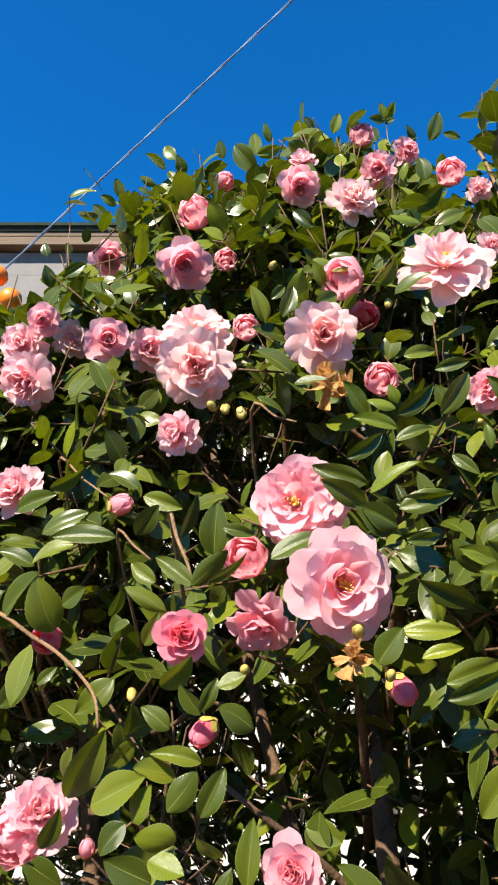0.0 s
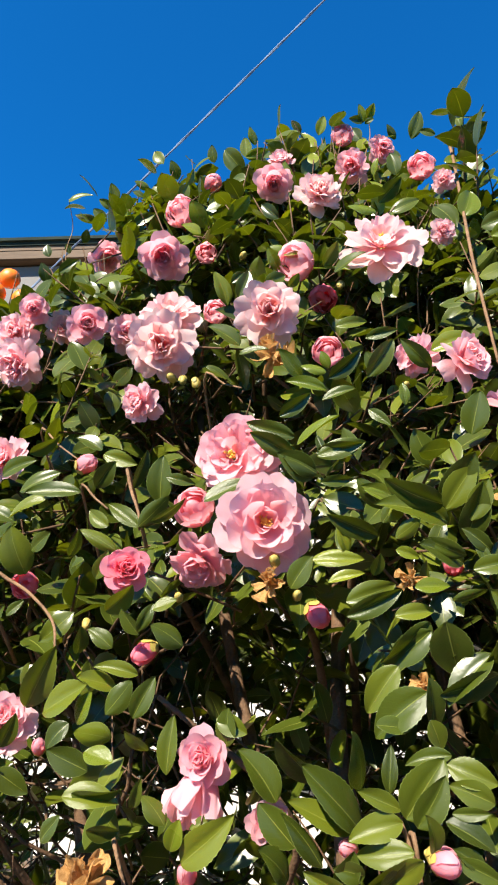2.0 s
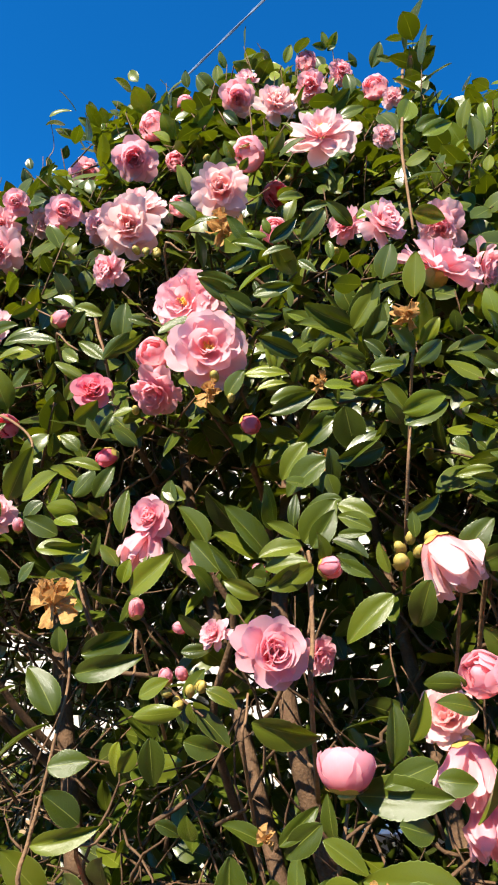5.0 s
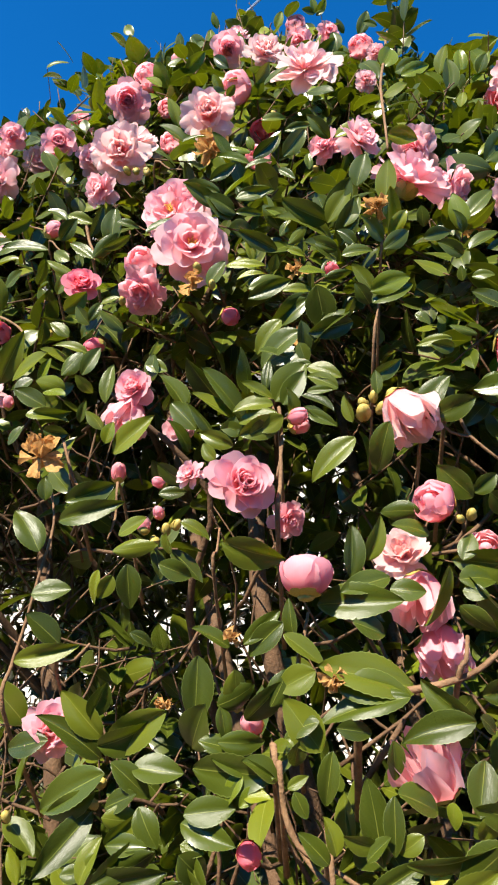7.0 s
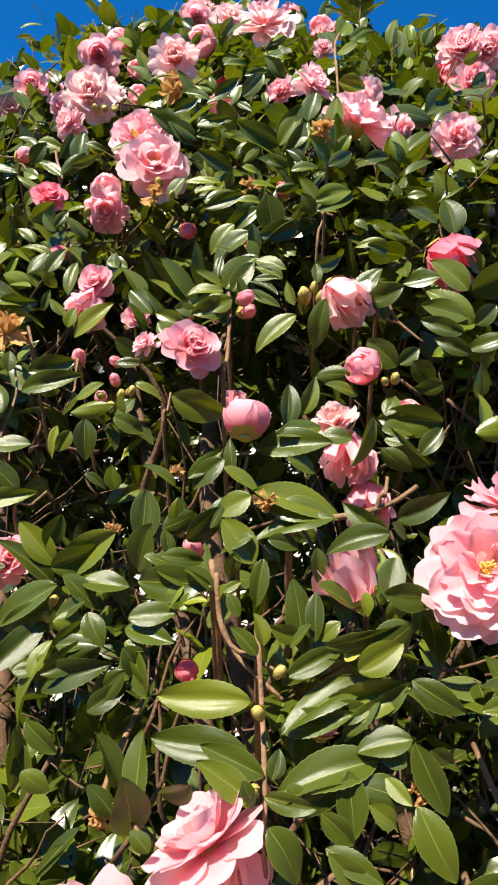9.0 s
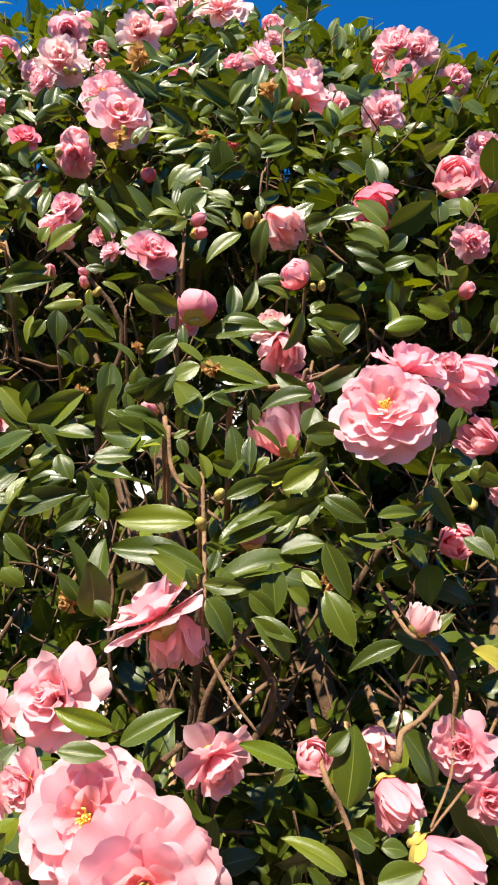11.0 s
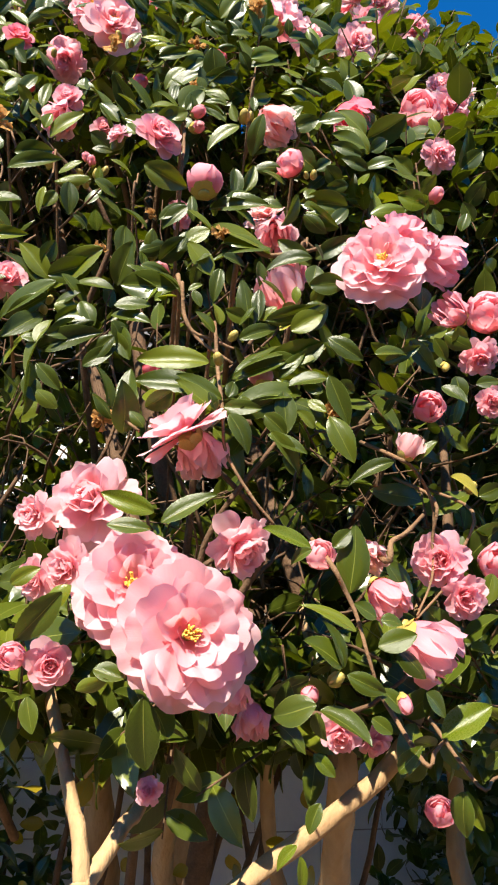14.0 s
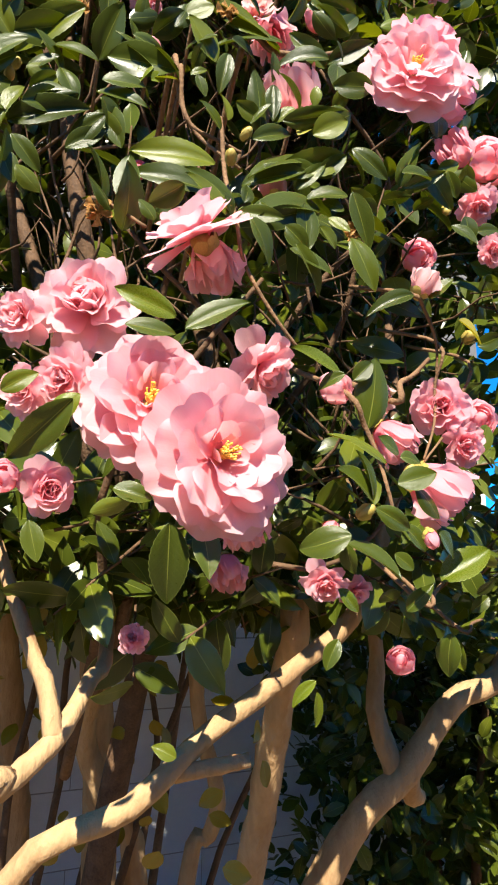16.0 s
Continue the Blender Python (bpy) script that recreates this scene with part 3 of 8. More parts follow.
def flower(kind, tone, at, size, axis, spin=0.0, seed=0):
    key = (kind, tone, seed % 3)
    m = aimed(at, axis, (0, 0, 1), size, spin)
    if key not in TEMPLATES:
        ob = flower_template(kind, tone, 11 + 7 * len(TEMPLATES))
        ob.matrix_basis = m
        TEMPLATES[key] = ob
        tagged(ob, TOLD[kind].format({"blush": "blush white", "pale": "pale pink", "pink": "pink", "deep": "deep pink", "faded": "orange"}[tone]))
    else:
        src = TEMPLATES[key]
        ob = src.copy()
        scene.collection.objects.link(ob)
        ob.matrix_basis = m
        for child in src.children:
            c = child.copy()
            scene.collection.objects.link(c)
            c.parent = ob
    KEEP.append((Vector(at), size * (0.5 if kind not in ("bud", "green") else 0.45)))
    return ob


LEAF_KINDS = []
_rng = random.Random(5)
for _k in range(10):
    _v, _f, _uv = leaf_shape(_rng, 25, 7, _rng.uniform(0.42, 0.49), _rng.uniform(0.12, 0.44), _rng.uniform(0.05, 0.34), _rng.uniform(-0.5, 0.5), 0.05, _rng.choice((0, 0, 0.5)), _rng.uniform(0.0, 0.30))
    LEAF_KINDS.append([mesh_of("leaf", _v, _f, mat, _uv) for mat in (LEAF, YOUNG, YELLOW)])


FAR = ([], [], [])


def leaf(base, tip, normal, width=0.46, tone=0, seed=0, joined_up=False):
    """One leaf from its foot to its tip, its upper face towards normal."""
    base, tip = Vector(base), Vector(tip)
    along = tip - base
    length = along.length
    y = along / length
    z = Vector(normal)
    z = (z - y * y.dot(z)).normalized()
    x = y.cross(z)
    m = Matrix.Translation(base) @ Matrix((x, y, z)).transposed().to_4x4() @ Matrix.Diagonal((length * width / 0.46, length, length, 1))
    KEEP.append(((base + tip) / 2, length * 0.30))
    if joined_up:
        FAR[tone].append((m, seed))
        return None
    return part("leaf", LEAF_KINDS[seed * 7 % 10][tone], shrub, m)


def far_leaf(base, tip, normal, width=0.46, tone=0, seed=0):
    """A leaf high up or deep in the crown, gathered with its like into one mesh."""
    leaf(base, tip, normal, width, tone, seed, True)


# flowers and buds
flower("rose", "pink", (-0.081, 0.743, 2.225), 0.073, (0.19, -0.80, -0.63), 1.7, 1)
flower("rose", "pink", (-0.233, 0.980, 2.387), 0.065, (0.38, -0.67, -0.78), 3.4, 2)
flower("star", "blush", (0.184, 0.562, 2.108), 0.082, (-0.10, -0.80, 0.30), 1.7, 1)
flower("loose", "blush", (0.067, 0.566, 2.037), 0.074, (-0.00, -0.93, -0.25), 3.4, 2)
flower("rose", "pink", (0.068, 0.781, 2.371), 0.062, (0.13, -0.69, -0.79), 5.1, 3)
flower("loose", "blush", (-0.055, 0.633, 2.036), 0.086, (0.10, -0.90, -0.30), 1.7, 1)
flower("star", "blush", (-0.060, 0.700, 2.112), 0.080, (-0.03, -0.85, 0.45), 5.1, 3)
flower("open", "pale", (0.038, 0.531, 1.872), 0.078, (-0.30, -0.95, -0.05), 3.4, 2)
flower("cupped", "pale", (0.066, 0.492, 1.805), 0.076, (0.12, -0.96, -0.12), 5.1, 3)
flower("rose", "deep", (-0.049, 0.515, 1.770), 0.043, (0.19, -1.02, 0.11), 0.5, 4)
flower("rose", "pink", (-0.155, 0.678, 2.088), 0.054, (0.30, -0.92, -0.24), 2.2, 5)
flower("rose", "pink", (-0.240, 0.717, 2.133), 0.044, (0.18, -0.87, -0.35), 3.9, 6)
flower("loose", "pale", (-0.251, 0.717, 2.056), 0.076, (-0.24, -0.72, -0.42), 0.5, 4)
flower("loose", "pale", (-0.266, 0.733, 2.110), 0.060, (-0.13, -0.83, -0.08), 2.2, 5)
flower("loose", "pale", (-0.066, 0.602, 1.955), 0.050, (-0.41, -0.84, -0.18), 3.9, 6)
flower("bud", "pink", (-0.112, 0.584, 1.883), 0.027, (0.82, -0.71, 0.14), 1.7, 1)
flower("loose", "pale", (-0.237, 0.681, 1.919), 0.066, (-0.25, -0.83, 0.20), 5.6, 7)
flower("half", "pink", (-0.080, 0.853, 2.381), 0.051, (-0.44, -0.74, -0.07), 1.7, 1)
flower("bud", "pink", (-0.040, 0.932, 2.500), 0.044, (0.23, -0.82, -0.30), 3.4, 2)
flower("loose", "pink", (0.190, 0.834, 2.441), 0.061, (-0.37, -0.77, -0.52), 1.0, 8)
flower("loose", "pink", (0.243, 0.872, 2.508), 0.050, (0.22, -0.73, -0.27), 2.7, 9)
flower("loose", "blush", (0.130, 0.725, 2.305), 0.071, (0.09, -0.79, 0.10), 4.4, 10)
flower("half", "pink", (0.185, 0.918, 2.580), 0.039, (-0.12, -0.77, 0.04), 3.4, 2)
flower("loose", "pale", (0.078, 0.830, 2.453), 0.047, (-0.05, -0.76, 0.21), 6.1, 11)
flower("half", "pink", (0.095, 0.612, 2.124), 0.044, (-0.62, -0.78, -0.13), 5.1, 3)
flower("half", "pink", (0.296, 0.837, 2.440), 0.042, (-0.23, -0.80, -0.06), 0.5, 4)
flower("loose", "pink", (0.207, 0.544, 1.975), 0.046, (-0.67, -0.84, -0.06), 1.6, 12)
flower("half", "deep", (0.130, 0.693, 2.125), 0.035, (0.15, -0.69, -0.71), 2.2, 5)
flower("half", "pink", (0.128, 0.613, 2.014), 0.033, (0.02, -0.93, -0.08), 3.9, 6)
flower("loose", "pink", (0.010, 0.545, 1.782), 0.060, (-0.22, -0.60, -0.60), 3.3, 13)
flower("half", "pink", (-0.003, 0.578, 1.837), 0.038, (-0.30, -0.99, 0.15), 5.6, 7)
flower("bud", "deep", (-0.032, 0.524, 1.705), 0.025, (-0.46, -0.55, -0.42), 5.1, 3)
flower("bud", "deep", (0.107, 0.509, 1.734), 0.026, (0.35, -0.54, -0.45), 0.5, 4)
flower("loose", "pale", (-0.146, 0.535, 1.652), 0.056, (0.34, -0.99, 0.54), 5.0, 14)
flower("half", "pink", (-0.161, 0.531, 1.639), 0.039, (-0.15, -0.72, -0.12), 1.0, 8)
flower("half", "pale", (-0.004, 0.712, 2.121), 0.031, (0.00, -0.94, -0.16), 2.7, 9)
flower("half", "pink", (-0.031, 0.810, 2.274), 0.031, (0.03, -0.88, -0.34), 4.4, 10)
flower("loose", "pale", (-0.118, 0.729, 2.102), 0.060, (0.43, -0.89, -0.21), 0.4, 15)
flower("loose", "blush", (-0.222, 0.779, 2.140), 0.054, (0.43, -0.90, -0.12), 2.1, 16)
flower("loose", "pale", (0.280, 0.685, 2.212), 0.037, (0.01, -0.80, -0.19), 3.8, 17)
flower("loose", "pale", (0.314, 0.784, 2.369), 0.040, (-0.27, -0.81, -0.16), 5.5, 18)
flower("star", "pale", (0.296, 0.510, 1.903), 0.082, (0.35, -0.42, 0.80), 0.9, 19)
flower("loose", "pale", (0.240, 0.505, 1.950), 0.056, (0.40, -0.70, 0.10), 6.1, 11)
flower("rose", "pink", (0.026, 0.462, 1.635), 0.042, (-0.25, -0.95, 0.10), 1.6, 12)
flower("bell", "pale", (0.020, 0.466, 1.606), 0.040, (-0.20, -0.45, -0.85), 2.0, 3)
flower("rose", "pink", (0.070, 0.458, 1.598), 0.030, (0.05, -0.98, -0.02), 5.6, 7)
flower("rose", "pink", (0.128, 0.380, 1.528), 0.055, (0.35, -0.90, 0.10), 1.0, 8)
flower("loose", "pale", (0.088, 0.400, 1.540), 0.027, (-0.54, -0.84, 0.40), 2.6, 20)
flower("bell", "blush", (0.258, 0.392, 1.588), 0.047, (0.35, -0.30, -0.75), 4.3, 21)
flower("bud", "deep", (0.207, 0.474, 1.767), 0.021, (-0.42, -0.96, 0.15), 2.2, 5)
flower("wilted", "faded", (-0.045, 0.441, 1.563), 0.041, (0.25, -0.93, 0.65), 1.7, 1)
flower("wilted", "faded", (0.243, 0.425, 1.804), 0.026, (-0.20, -0.95, 0.07), 3.4, 2)
flower("wilted", "faded", (0.072, 0.566, 1.986), 0.042, (-0.10, -0.95, 0.14), 5.1, 3)
flower("wilted", "faded", (0.070, 0.482, 1.755), 0.027, (-0.14, -1.03, 0.18), 0.5, 4)
flower("wilted", "faded", (0.172, 0.455, 1.755), 0.020, (-0.08, -1.00, -0.05), 2.2, 5)
flower("wilted", "faded", (0.175, 0.446, 1.682), 0.019, (-0.08, -0.62, -0.67), 3.9, 6)
flower("bud", "pink", (0.171, 0.397, 1.589), 0.019, (0.63, -0.68, 0.05), 3.9, 6)
flower("bud", "pink", (0.119, 0.430, 1.589), 0.015, (-0.69, -0.77, 0.22), 5.6, 7)
flower("bud", "pink", (0.056, 0.449, 1.545), 0.014, (-0.61, -0.73, 0.09), 1.0, 8)
flower("bud", "pink", (0.046, 0.450, 1.508), 0.016, (0.09, -0.81, 0.89), 2.7, 9)
flower("green", "faded", (0.059, 0.428, 1.492), 0.011, (-0.22, -0.84, 0.82), 1.7, 1)
flower("green", "faded", (0.069, 0.419, 1.500), 0.012, (0.05, -0.68, 0.96), 3.4, 2)
flower("green", "faded", (0.078, 0.415, 1.503), 0.011, (0.44, -0.65, 0.87), 5.1, 3)
flower("green", "faded", (0.224, 0.407, 1.604), 0.014, (-0.54, -0.87, 0.59), 0.5, 4)
flower("green", "faded", (0.239, 0.409, 1.602), 0.014, (0.24, -0.83, 0.60), 2.2, 5)
flower("green", "faded", (0.233, 0.410, 1.612), 0.012, (-0.09, -0.69, 0.87), 3.9, 6)
flower("green", "faded", (-0.035, 0.600, 1.981), 0.014, (-0.36, -0.87, 0.20), 5.6, 7)
flower("green", "faded", (-0.022, 0.593, 1.975), 0.015, (0.03, -0.73, -0.70), 1.0, 8)
flower("green", "faded", (-0.007, 0.585, 1.968), 0.015, (0.21, -0.43, -0.90), 2.7, 9)
flower("green", "faded", (-0.003, 0.505, 1.747), 0.012, (0.01, -1.04, 0.39), 4.4, 10)
flower("green", "faded", (-0.088, 0.546, 1.729), 0.012, (0.11, -0.49, -0.64), 6.1, 11)
flower("green", "faded", (0.074, 0.481, 1.772), 0.014, (-0.13, -1.01, 0.44), 1.6, 12)
flower("green", "faded", (0.091, 0.464, 1.744), 0.011, (0.05, -0.95, 0.58), 3.3, 13)
flower("green", "faded", (0.196, 0.550, 1.947), 0.012, (-0.31, -0.94, -0.12), 5.0, 14)
flower("green", "faded", (0.147, 0.643, 2.113), 0.015, (-0.17, -0.59, -0.89), 0.4, 15)
flower("green", "faded", (0.029, 0.726, 2.212), 0.015, (0.38, -0.77, 0.20), 2.1, 16)
flower("bud", "pink", (-0.106, 0.509, 1.636), 0.015, (0.12, -0.82, 0.89), 4.4, 10)
flower("loose", "pale", (0.350, 0.545, 1.922), 0.061, (0.66, -0.41, -0.43), 6.0, 22)
flower("half", "pink", (0.267, 0.369, 1.516), 0.031, (-0.75, -0.60, 0.25), 5.0, 14)
flower("loose", "blush", (0.254, 0.420, 1.485), 0.050, (-0.35, -0.70, 0.45), 1.4, 23)
flower("bell", "pale", (0.262, 0.402, 1.448), 0.044, (-0.15, -0.45, -0.75), 0.4, 15)
flower("bell", "pink", (0.280, 0.415, 1.412), 0.042, (0.10, -0.40, -0.80), 3.1, 24)
flower("half", "pink", (0.175, 0.356, 1.461), 0.035, (0.0, 0.12, 0.98), 2.1, 16)
flower("loose", "pink", (0.167, 0.497, 1.526), 0.039, (0.37, -0.81, -0.35), 4.8, 25)
flower("bud", "pink", (0.141, 0.373, 1.364), 0.019, (-0.60, -0.82, 0.42), 6.1, 11)
flower("bell", "pale", (0.250, 0.346, 1.348), 0.046, (-0.42, -0.35, 0.72), 3.8, 17)
flower("loose", "pink", (-0.002, 0.411, 1.353), 0.046, (0.05, -0.98, 0.28), 0.2, 26)
flower("half", "pale", (0.311, 0.399, 1.487), 0.029, (-0.19, -0.97, 0.25), 5.5, 18)
flower("bud", "pink", (0.173, 0.418, 1.588), 0.019, (0.77, -0.58, -0.07), 1.6, 12)
flower("bud", "pink", (0.014, 0.481, 1.561), 0.020, (0.17, -0.67, 0.76), 3.3, 13)
flower("bud", "pink", (0.063, 0.415, 1.512), 0.013, (-0.22, -0.84, 0.53), 5.0, 14)
flower("green", "faded", (0.077, 0.418, 1.504), 0.012, (0.58, -0.83, 0.37), 3.8, 17)
flower("green", "faded", (0.061, 0.418, 1.490), 0.011, (-0.37, -0.77, -0.33), 5.5, 18)
flower("green", "faded", (0.052, 0.418, 1.498), 0.010, (-0.59, -0.74, 0.06), 0.9, 19)
flower("wilted", "faded", (0.192, 0.344, 1.395), 0.017, (-0.08, -0.79, -0.36), 5.6, 7)
flower("green", "faded", (0.042, 0.386, 1.323), 0.011, (0.43, -0.89, 0.70), 2.6, 20)
flower("green", "faded", (0.038, 0.383, 1.311), 0.012, (-0.23, -0.93, 0.44), 4.3, 21)
flower("green", "faded", (-0.018, 0.382, 1.302), 0.011, (-0.01, -0.85, 0.80), 6.0, 22)
flower("wilted", "faded", (0.174, 0.451, 1.684), 0.016, (-0.04, -0.77, -0.71), 1.0, 8)
flower("wilted", "faded", (0.082, 0.369, 1.374), 0.013, (0.12, -1.03, 0.35), 2.7, 9)
flower("wilted", "faded", (0.126, 0.365, 1.418), 0.014, (0.01, -0.92, 0.65), 4.4, 10)
flower("green", "faded", (0.294, 0.370, 1.508), 0.012, (-0.01, -0.85, 0.54), 1.4, 23)
flower("green", "faded", (0.285, 0.368, 1.504), 0.010, (-0.63, -0.90, 0.21), 3.1, 24)
flower("wilted", "faded", (0.362, 0.508, 1.845), 0.026, (-0.27, -0.83, -0.35), 6.1, 11)
flower("half", "deep", (-0.181, 0.638, 1.773), 0.028, (-0.20, -0.77, -0.17), 0.9, 19)
flower("open", "pale", (0.323, 0.283, 1.343), 0.081, (-0.28, -0.93, 0.10), 0.5, 4)
flower("loose", "pink", (0.350, 0.302, 1.390), 0.072, (0.12, -0.45, 0.85), 1.9, 27)
flower("bell", "pink", (0.428, 0.352, 1.410), 0.052, (0.55, -0.40, -0.55), 2.6, 20)
flower("loose", "pink", (0.399, 0.333, 1.415), 0.031, (-0.13, -0.84, 0.15), 3.6, 28)
flower("cupped", "pale", (0.161, 0.320, 1.185), 0.076, (-0.56, -0.14, 0.80), 5.3, 29)
flower("bell", "pale", (0.180, 0.330, 1.166), 0.040, (0.15, -0.20, -0.90), 4.3, 21)
flower("loose", "pale", (0.098, 0.342, 1.126), 0.080, (-0.35, -0.92, 0.12), 2.7, 9)
flower("loose", "pale", (0.086, 0.335, 1.074), 0.046, (-0.60, -0.60, -0.30), 6.0, 22)
flower("open", "pale", (0.130, 0.306, 1.057), 0.092, (-0.16, -0.99, 0.15), 2.2, 5)
flower("open", "pale", (0.168, 0.285, 1.024), 0.101, (0.07, -0.99, -0.01), 3.9, 6)
flower("loose", "pale", (0.208, 0.312, 1.092), 0.059, (0.33, -0.61, -0.58), 0.8, 30)
flower("rose", "pink", (0.079, 0.335, 1.004), 0.038, (0.06, -0.88, -0.13), 4.4, 10)
flower("loose", "pink", (0.406, 0.364, 1.102), 0.057, (-0.68, -0.85, -0.02), 2.5, 31)
flower("loose", "pink", (0.420, 0.356, 1.070), 0.047, (-0.06, -0.76, -0.32), 4.2, 32)
flower("bell", "pink", (0.376, 0.333, 1.022), 0.052, (0.60, -0.42, -0.60), 1.4, 23)
flower("bell", "pink", (0.347, 0.350, 1.062), 0.038, (0.35, -0.45, -0.70), 3.1, 24)
flower("bell", "blush", (0.336, 0.362, 1.100), 0.032, (0.10, -0.60, -0.55), 4.8, 25)
flower("bell", "blush", (0.364, 0.328, 1.194), 0.026, (0.35, -0.20, 0.85), 0.2, 26)
flower("bell", "pink", (0.436, 0.362, 1.360), 0.038, (-0.85, -0.35, 0.20), 1.9, 27)
flower("half", "pink", (0.488, 0.374, 1.373), 0.046, (-0.41, -0.83, 0.20), 3.6, 28)
flower("loose", "pink", (0.471, 0.371, 1.316), 0.045, (-0.18, -0.68, -0.64), 5.9, 33)
flower("loose", "pink", (0.467, 0.353, 1.258), 0.035, (-0.11, -0.75, -0.48), 1.3, 34)
flower("half", "pink", (0.437, 0.421, 1.277), 0.035, (-0.19, -0.93, -0.12), 5.3, 29)
flower("half", "pink", (0.494, 0.412, 1.113), 0.037, (-0.16, -0.91, 0.00), 0.8, 30)
flower("bell", "pink", (0.208, 0.335, 0.985), 0.032, (0.15, -0.25, -0.90), 2.5, 31)
flower("half", "pale", (0.281, 0.334, 1.094), 0.026, (-0.04, -1.03, 0.39), 4.2, 32)
flower("bud", "pink", (0.265, 0.318, 0.987), 0.019, (-0.36, -0.77, -0.20), 0.4, 15)
flower("green", "faded", (0.277, 0.294, 0.998), 0.016, (0.39, -0.91, 0.45), 4.8, 25)
flower("bud", "pink", (0.327, 0.290, 0.982), 0.015, (0.09, -0.28, -0.68), 2.1, 16)
flower("green", "faded", (0.203, 0.330, 1.280), 0.013, (0.39, -0.79, 0.46), 0.2, 26)
flower("green", "faded", (0.190, 0.328, 1.255), 0.014, (-0.30, -0.77, 0.52), 1.9, 27)
flower("green", "faded", (0.188, 0.323, 1.212), 0.012, (-0.56, -0.79, -0.10), 3.6, 28)
flower("wilted", "faded", (0.288, 0.322, 1.216), 0.017, (-0.04, -0.99, -0.11), 1.6, 12)
flower("wilted", "faded", (0.099, 0.340, 1.193), 0.019, (-0.53, -0.71, -0.05), 3.3, 13)
flower("green", "faded", (0.441, 0.362, 1.172), 0.019, (-0.13, -0.95, 0.10), 5.3, 29)
flower("green", "faded", (0.232, 0.353, 1.244), 0.012, (-0.15, -0.98, 0.17), 0.8, 30)
flower("green", "faded", (0.431, 0.371, 1.300), 0.015, (-0.29, -0.55, -0.80), 2.5, 31)
flower("loose", "pink", (0.492, 0.633, 2.105), 0.074, (-0.07, -0.72, -0.11), 3.0, 35)
flower("half", "pink", (0.488, 0.701, 2.199), 0.063, (-0.55, -0.67, -0.38), 5.9, 33)
flower("loose", "pale", (0.588, 0.777, 2.348), 0.062, (-0.27, -0.69, -0.02), 4.7, 36)
flower("loose", "pale", (0.424, 0.532, 1.892), 0.062, (0.71, -0.37, -0.40), 0.1, 37)
flower("bell", "deep", (0.372, 0.440, 1.668), 0.055, (0.40, -0.42, -0.70), 1.3, 34)
flower("bud", "deep", (0.141, 0.410, 1.278), 0.024, (0.24, -0.95, -0.09), 3.8, 17)
flower("half", "pale", (0.231, 0.340, 1.250), 0.022, (-0.02, -0.12, 0.93), 3.0, 35)
flower("loose", "pale", (0.486, 0.644, 2.185), 0.083, (-0.24, -0.67, -0.07), 1.8, 38)
flower("loose", "pink", (0.560, 0.592, 2.064), 0.064, (0.00, -0.70, -0.27), 3.5, 39)
flower("loose", "pale", (0.572, 0.549, 1.889), 0.062, (-0.34, -0.72, -0.14), 5.2, 40)
flower("loose", "pink", (0.472, 0.412, 1.612), 0.048, (0.06, -0.74, -0.37), 4.7, 36)
flower("loose", "pale", (0.313, 0.556, 1.979), 0.062, (-0.34, -0.64, -0.56), 0.6, 41)
flower("half", "pink", (0.511, 0.514, 1.798), 0.057, (-0.12, -0.76, -0.11), 0.1, 37)
flower("loose", "pink", (0.563, 0.515, 1.820), 0.071, (-0.05, -0.74, -0.21), 2.3, 42)
flower("loose", "blush", (0.606, 0.550, 1.893), 0.059, (-0.16, -0.73, -0.11), 4.0, 43)
flower("loose", "pale", (0.525, 0.646, 2.187), 0.078, (-0.27, -0.67, -0.34), 5.7, 44)
flower("loose", "pale", (0.405, 0.491, 1.869), 0.065, (-0.04, -0.72, -0.41), 1.1, 45)
flower("bud", "pink", (0.460, 0.406, 1.546), 0.023, (-0.02, -0.79, 0.13), 5.5, 18)
flower("green", "faded", (0.222, 0.393, 1.592), 0.020, (-0.12, -0.77, 0.17), 4.2, 32)
flower("half", "pink", (0.540, 0.417, 1.408), 0.046, (-0.70, -0.65, 0.06), 1.8, 38)
flower("half", "pink", (0.461, 0.503, 0.880), 0.029, (-0.37, -0.85, 0.58), 3.5, 39)
flower("loose", "pink", (0.166, 0.440, 0.910), 0.026, (-0.47, -0.87, 0.25), 5.2, 40)
flower("loose", "pink", (0.335, 0.440, 0.955), 0.044, (-0.27, -0.56, -0.51), 0.6, 41)
flower("bell", "pink", (0.265, 0.490, 0.960), 0.036, (-0.02, -0.45, -0.80), 2.3, 42)
flower("loose", "pink", (0.372, 0.450, 0.948), 0.036, (-0.09, -0.58, -0.51), 4.0, 43)
flower("loose", "pale", (0.057, 0.347, 1.113), 0.042, (-0.55, -0.60, -0.12), 2.8, 46)
flower("loose", "pale", (0.063, 0.343, 1.065), 0.039, (-0.56, -0.63, -0.14), 4.5, 47)
flower("half", "pink", (0.053, 0.334, 1.009), 0.020, (-0.46, -0.75, 0.06), 5.7, 44)


def limb(name, points, r0, r1, mat=None, seed=1, label=""):
    path = smooth_path(points)
    n = len(path) - 1
    v, f = tube(path, [r0 + (r1 - r0) * i / n for i in range(n + 1)], 9, 0.10, random.Random(seed))
    return part(name, mesh_of(name, v, f, mat or TRUNK), shrub, None, label)


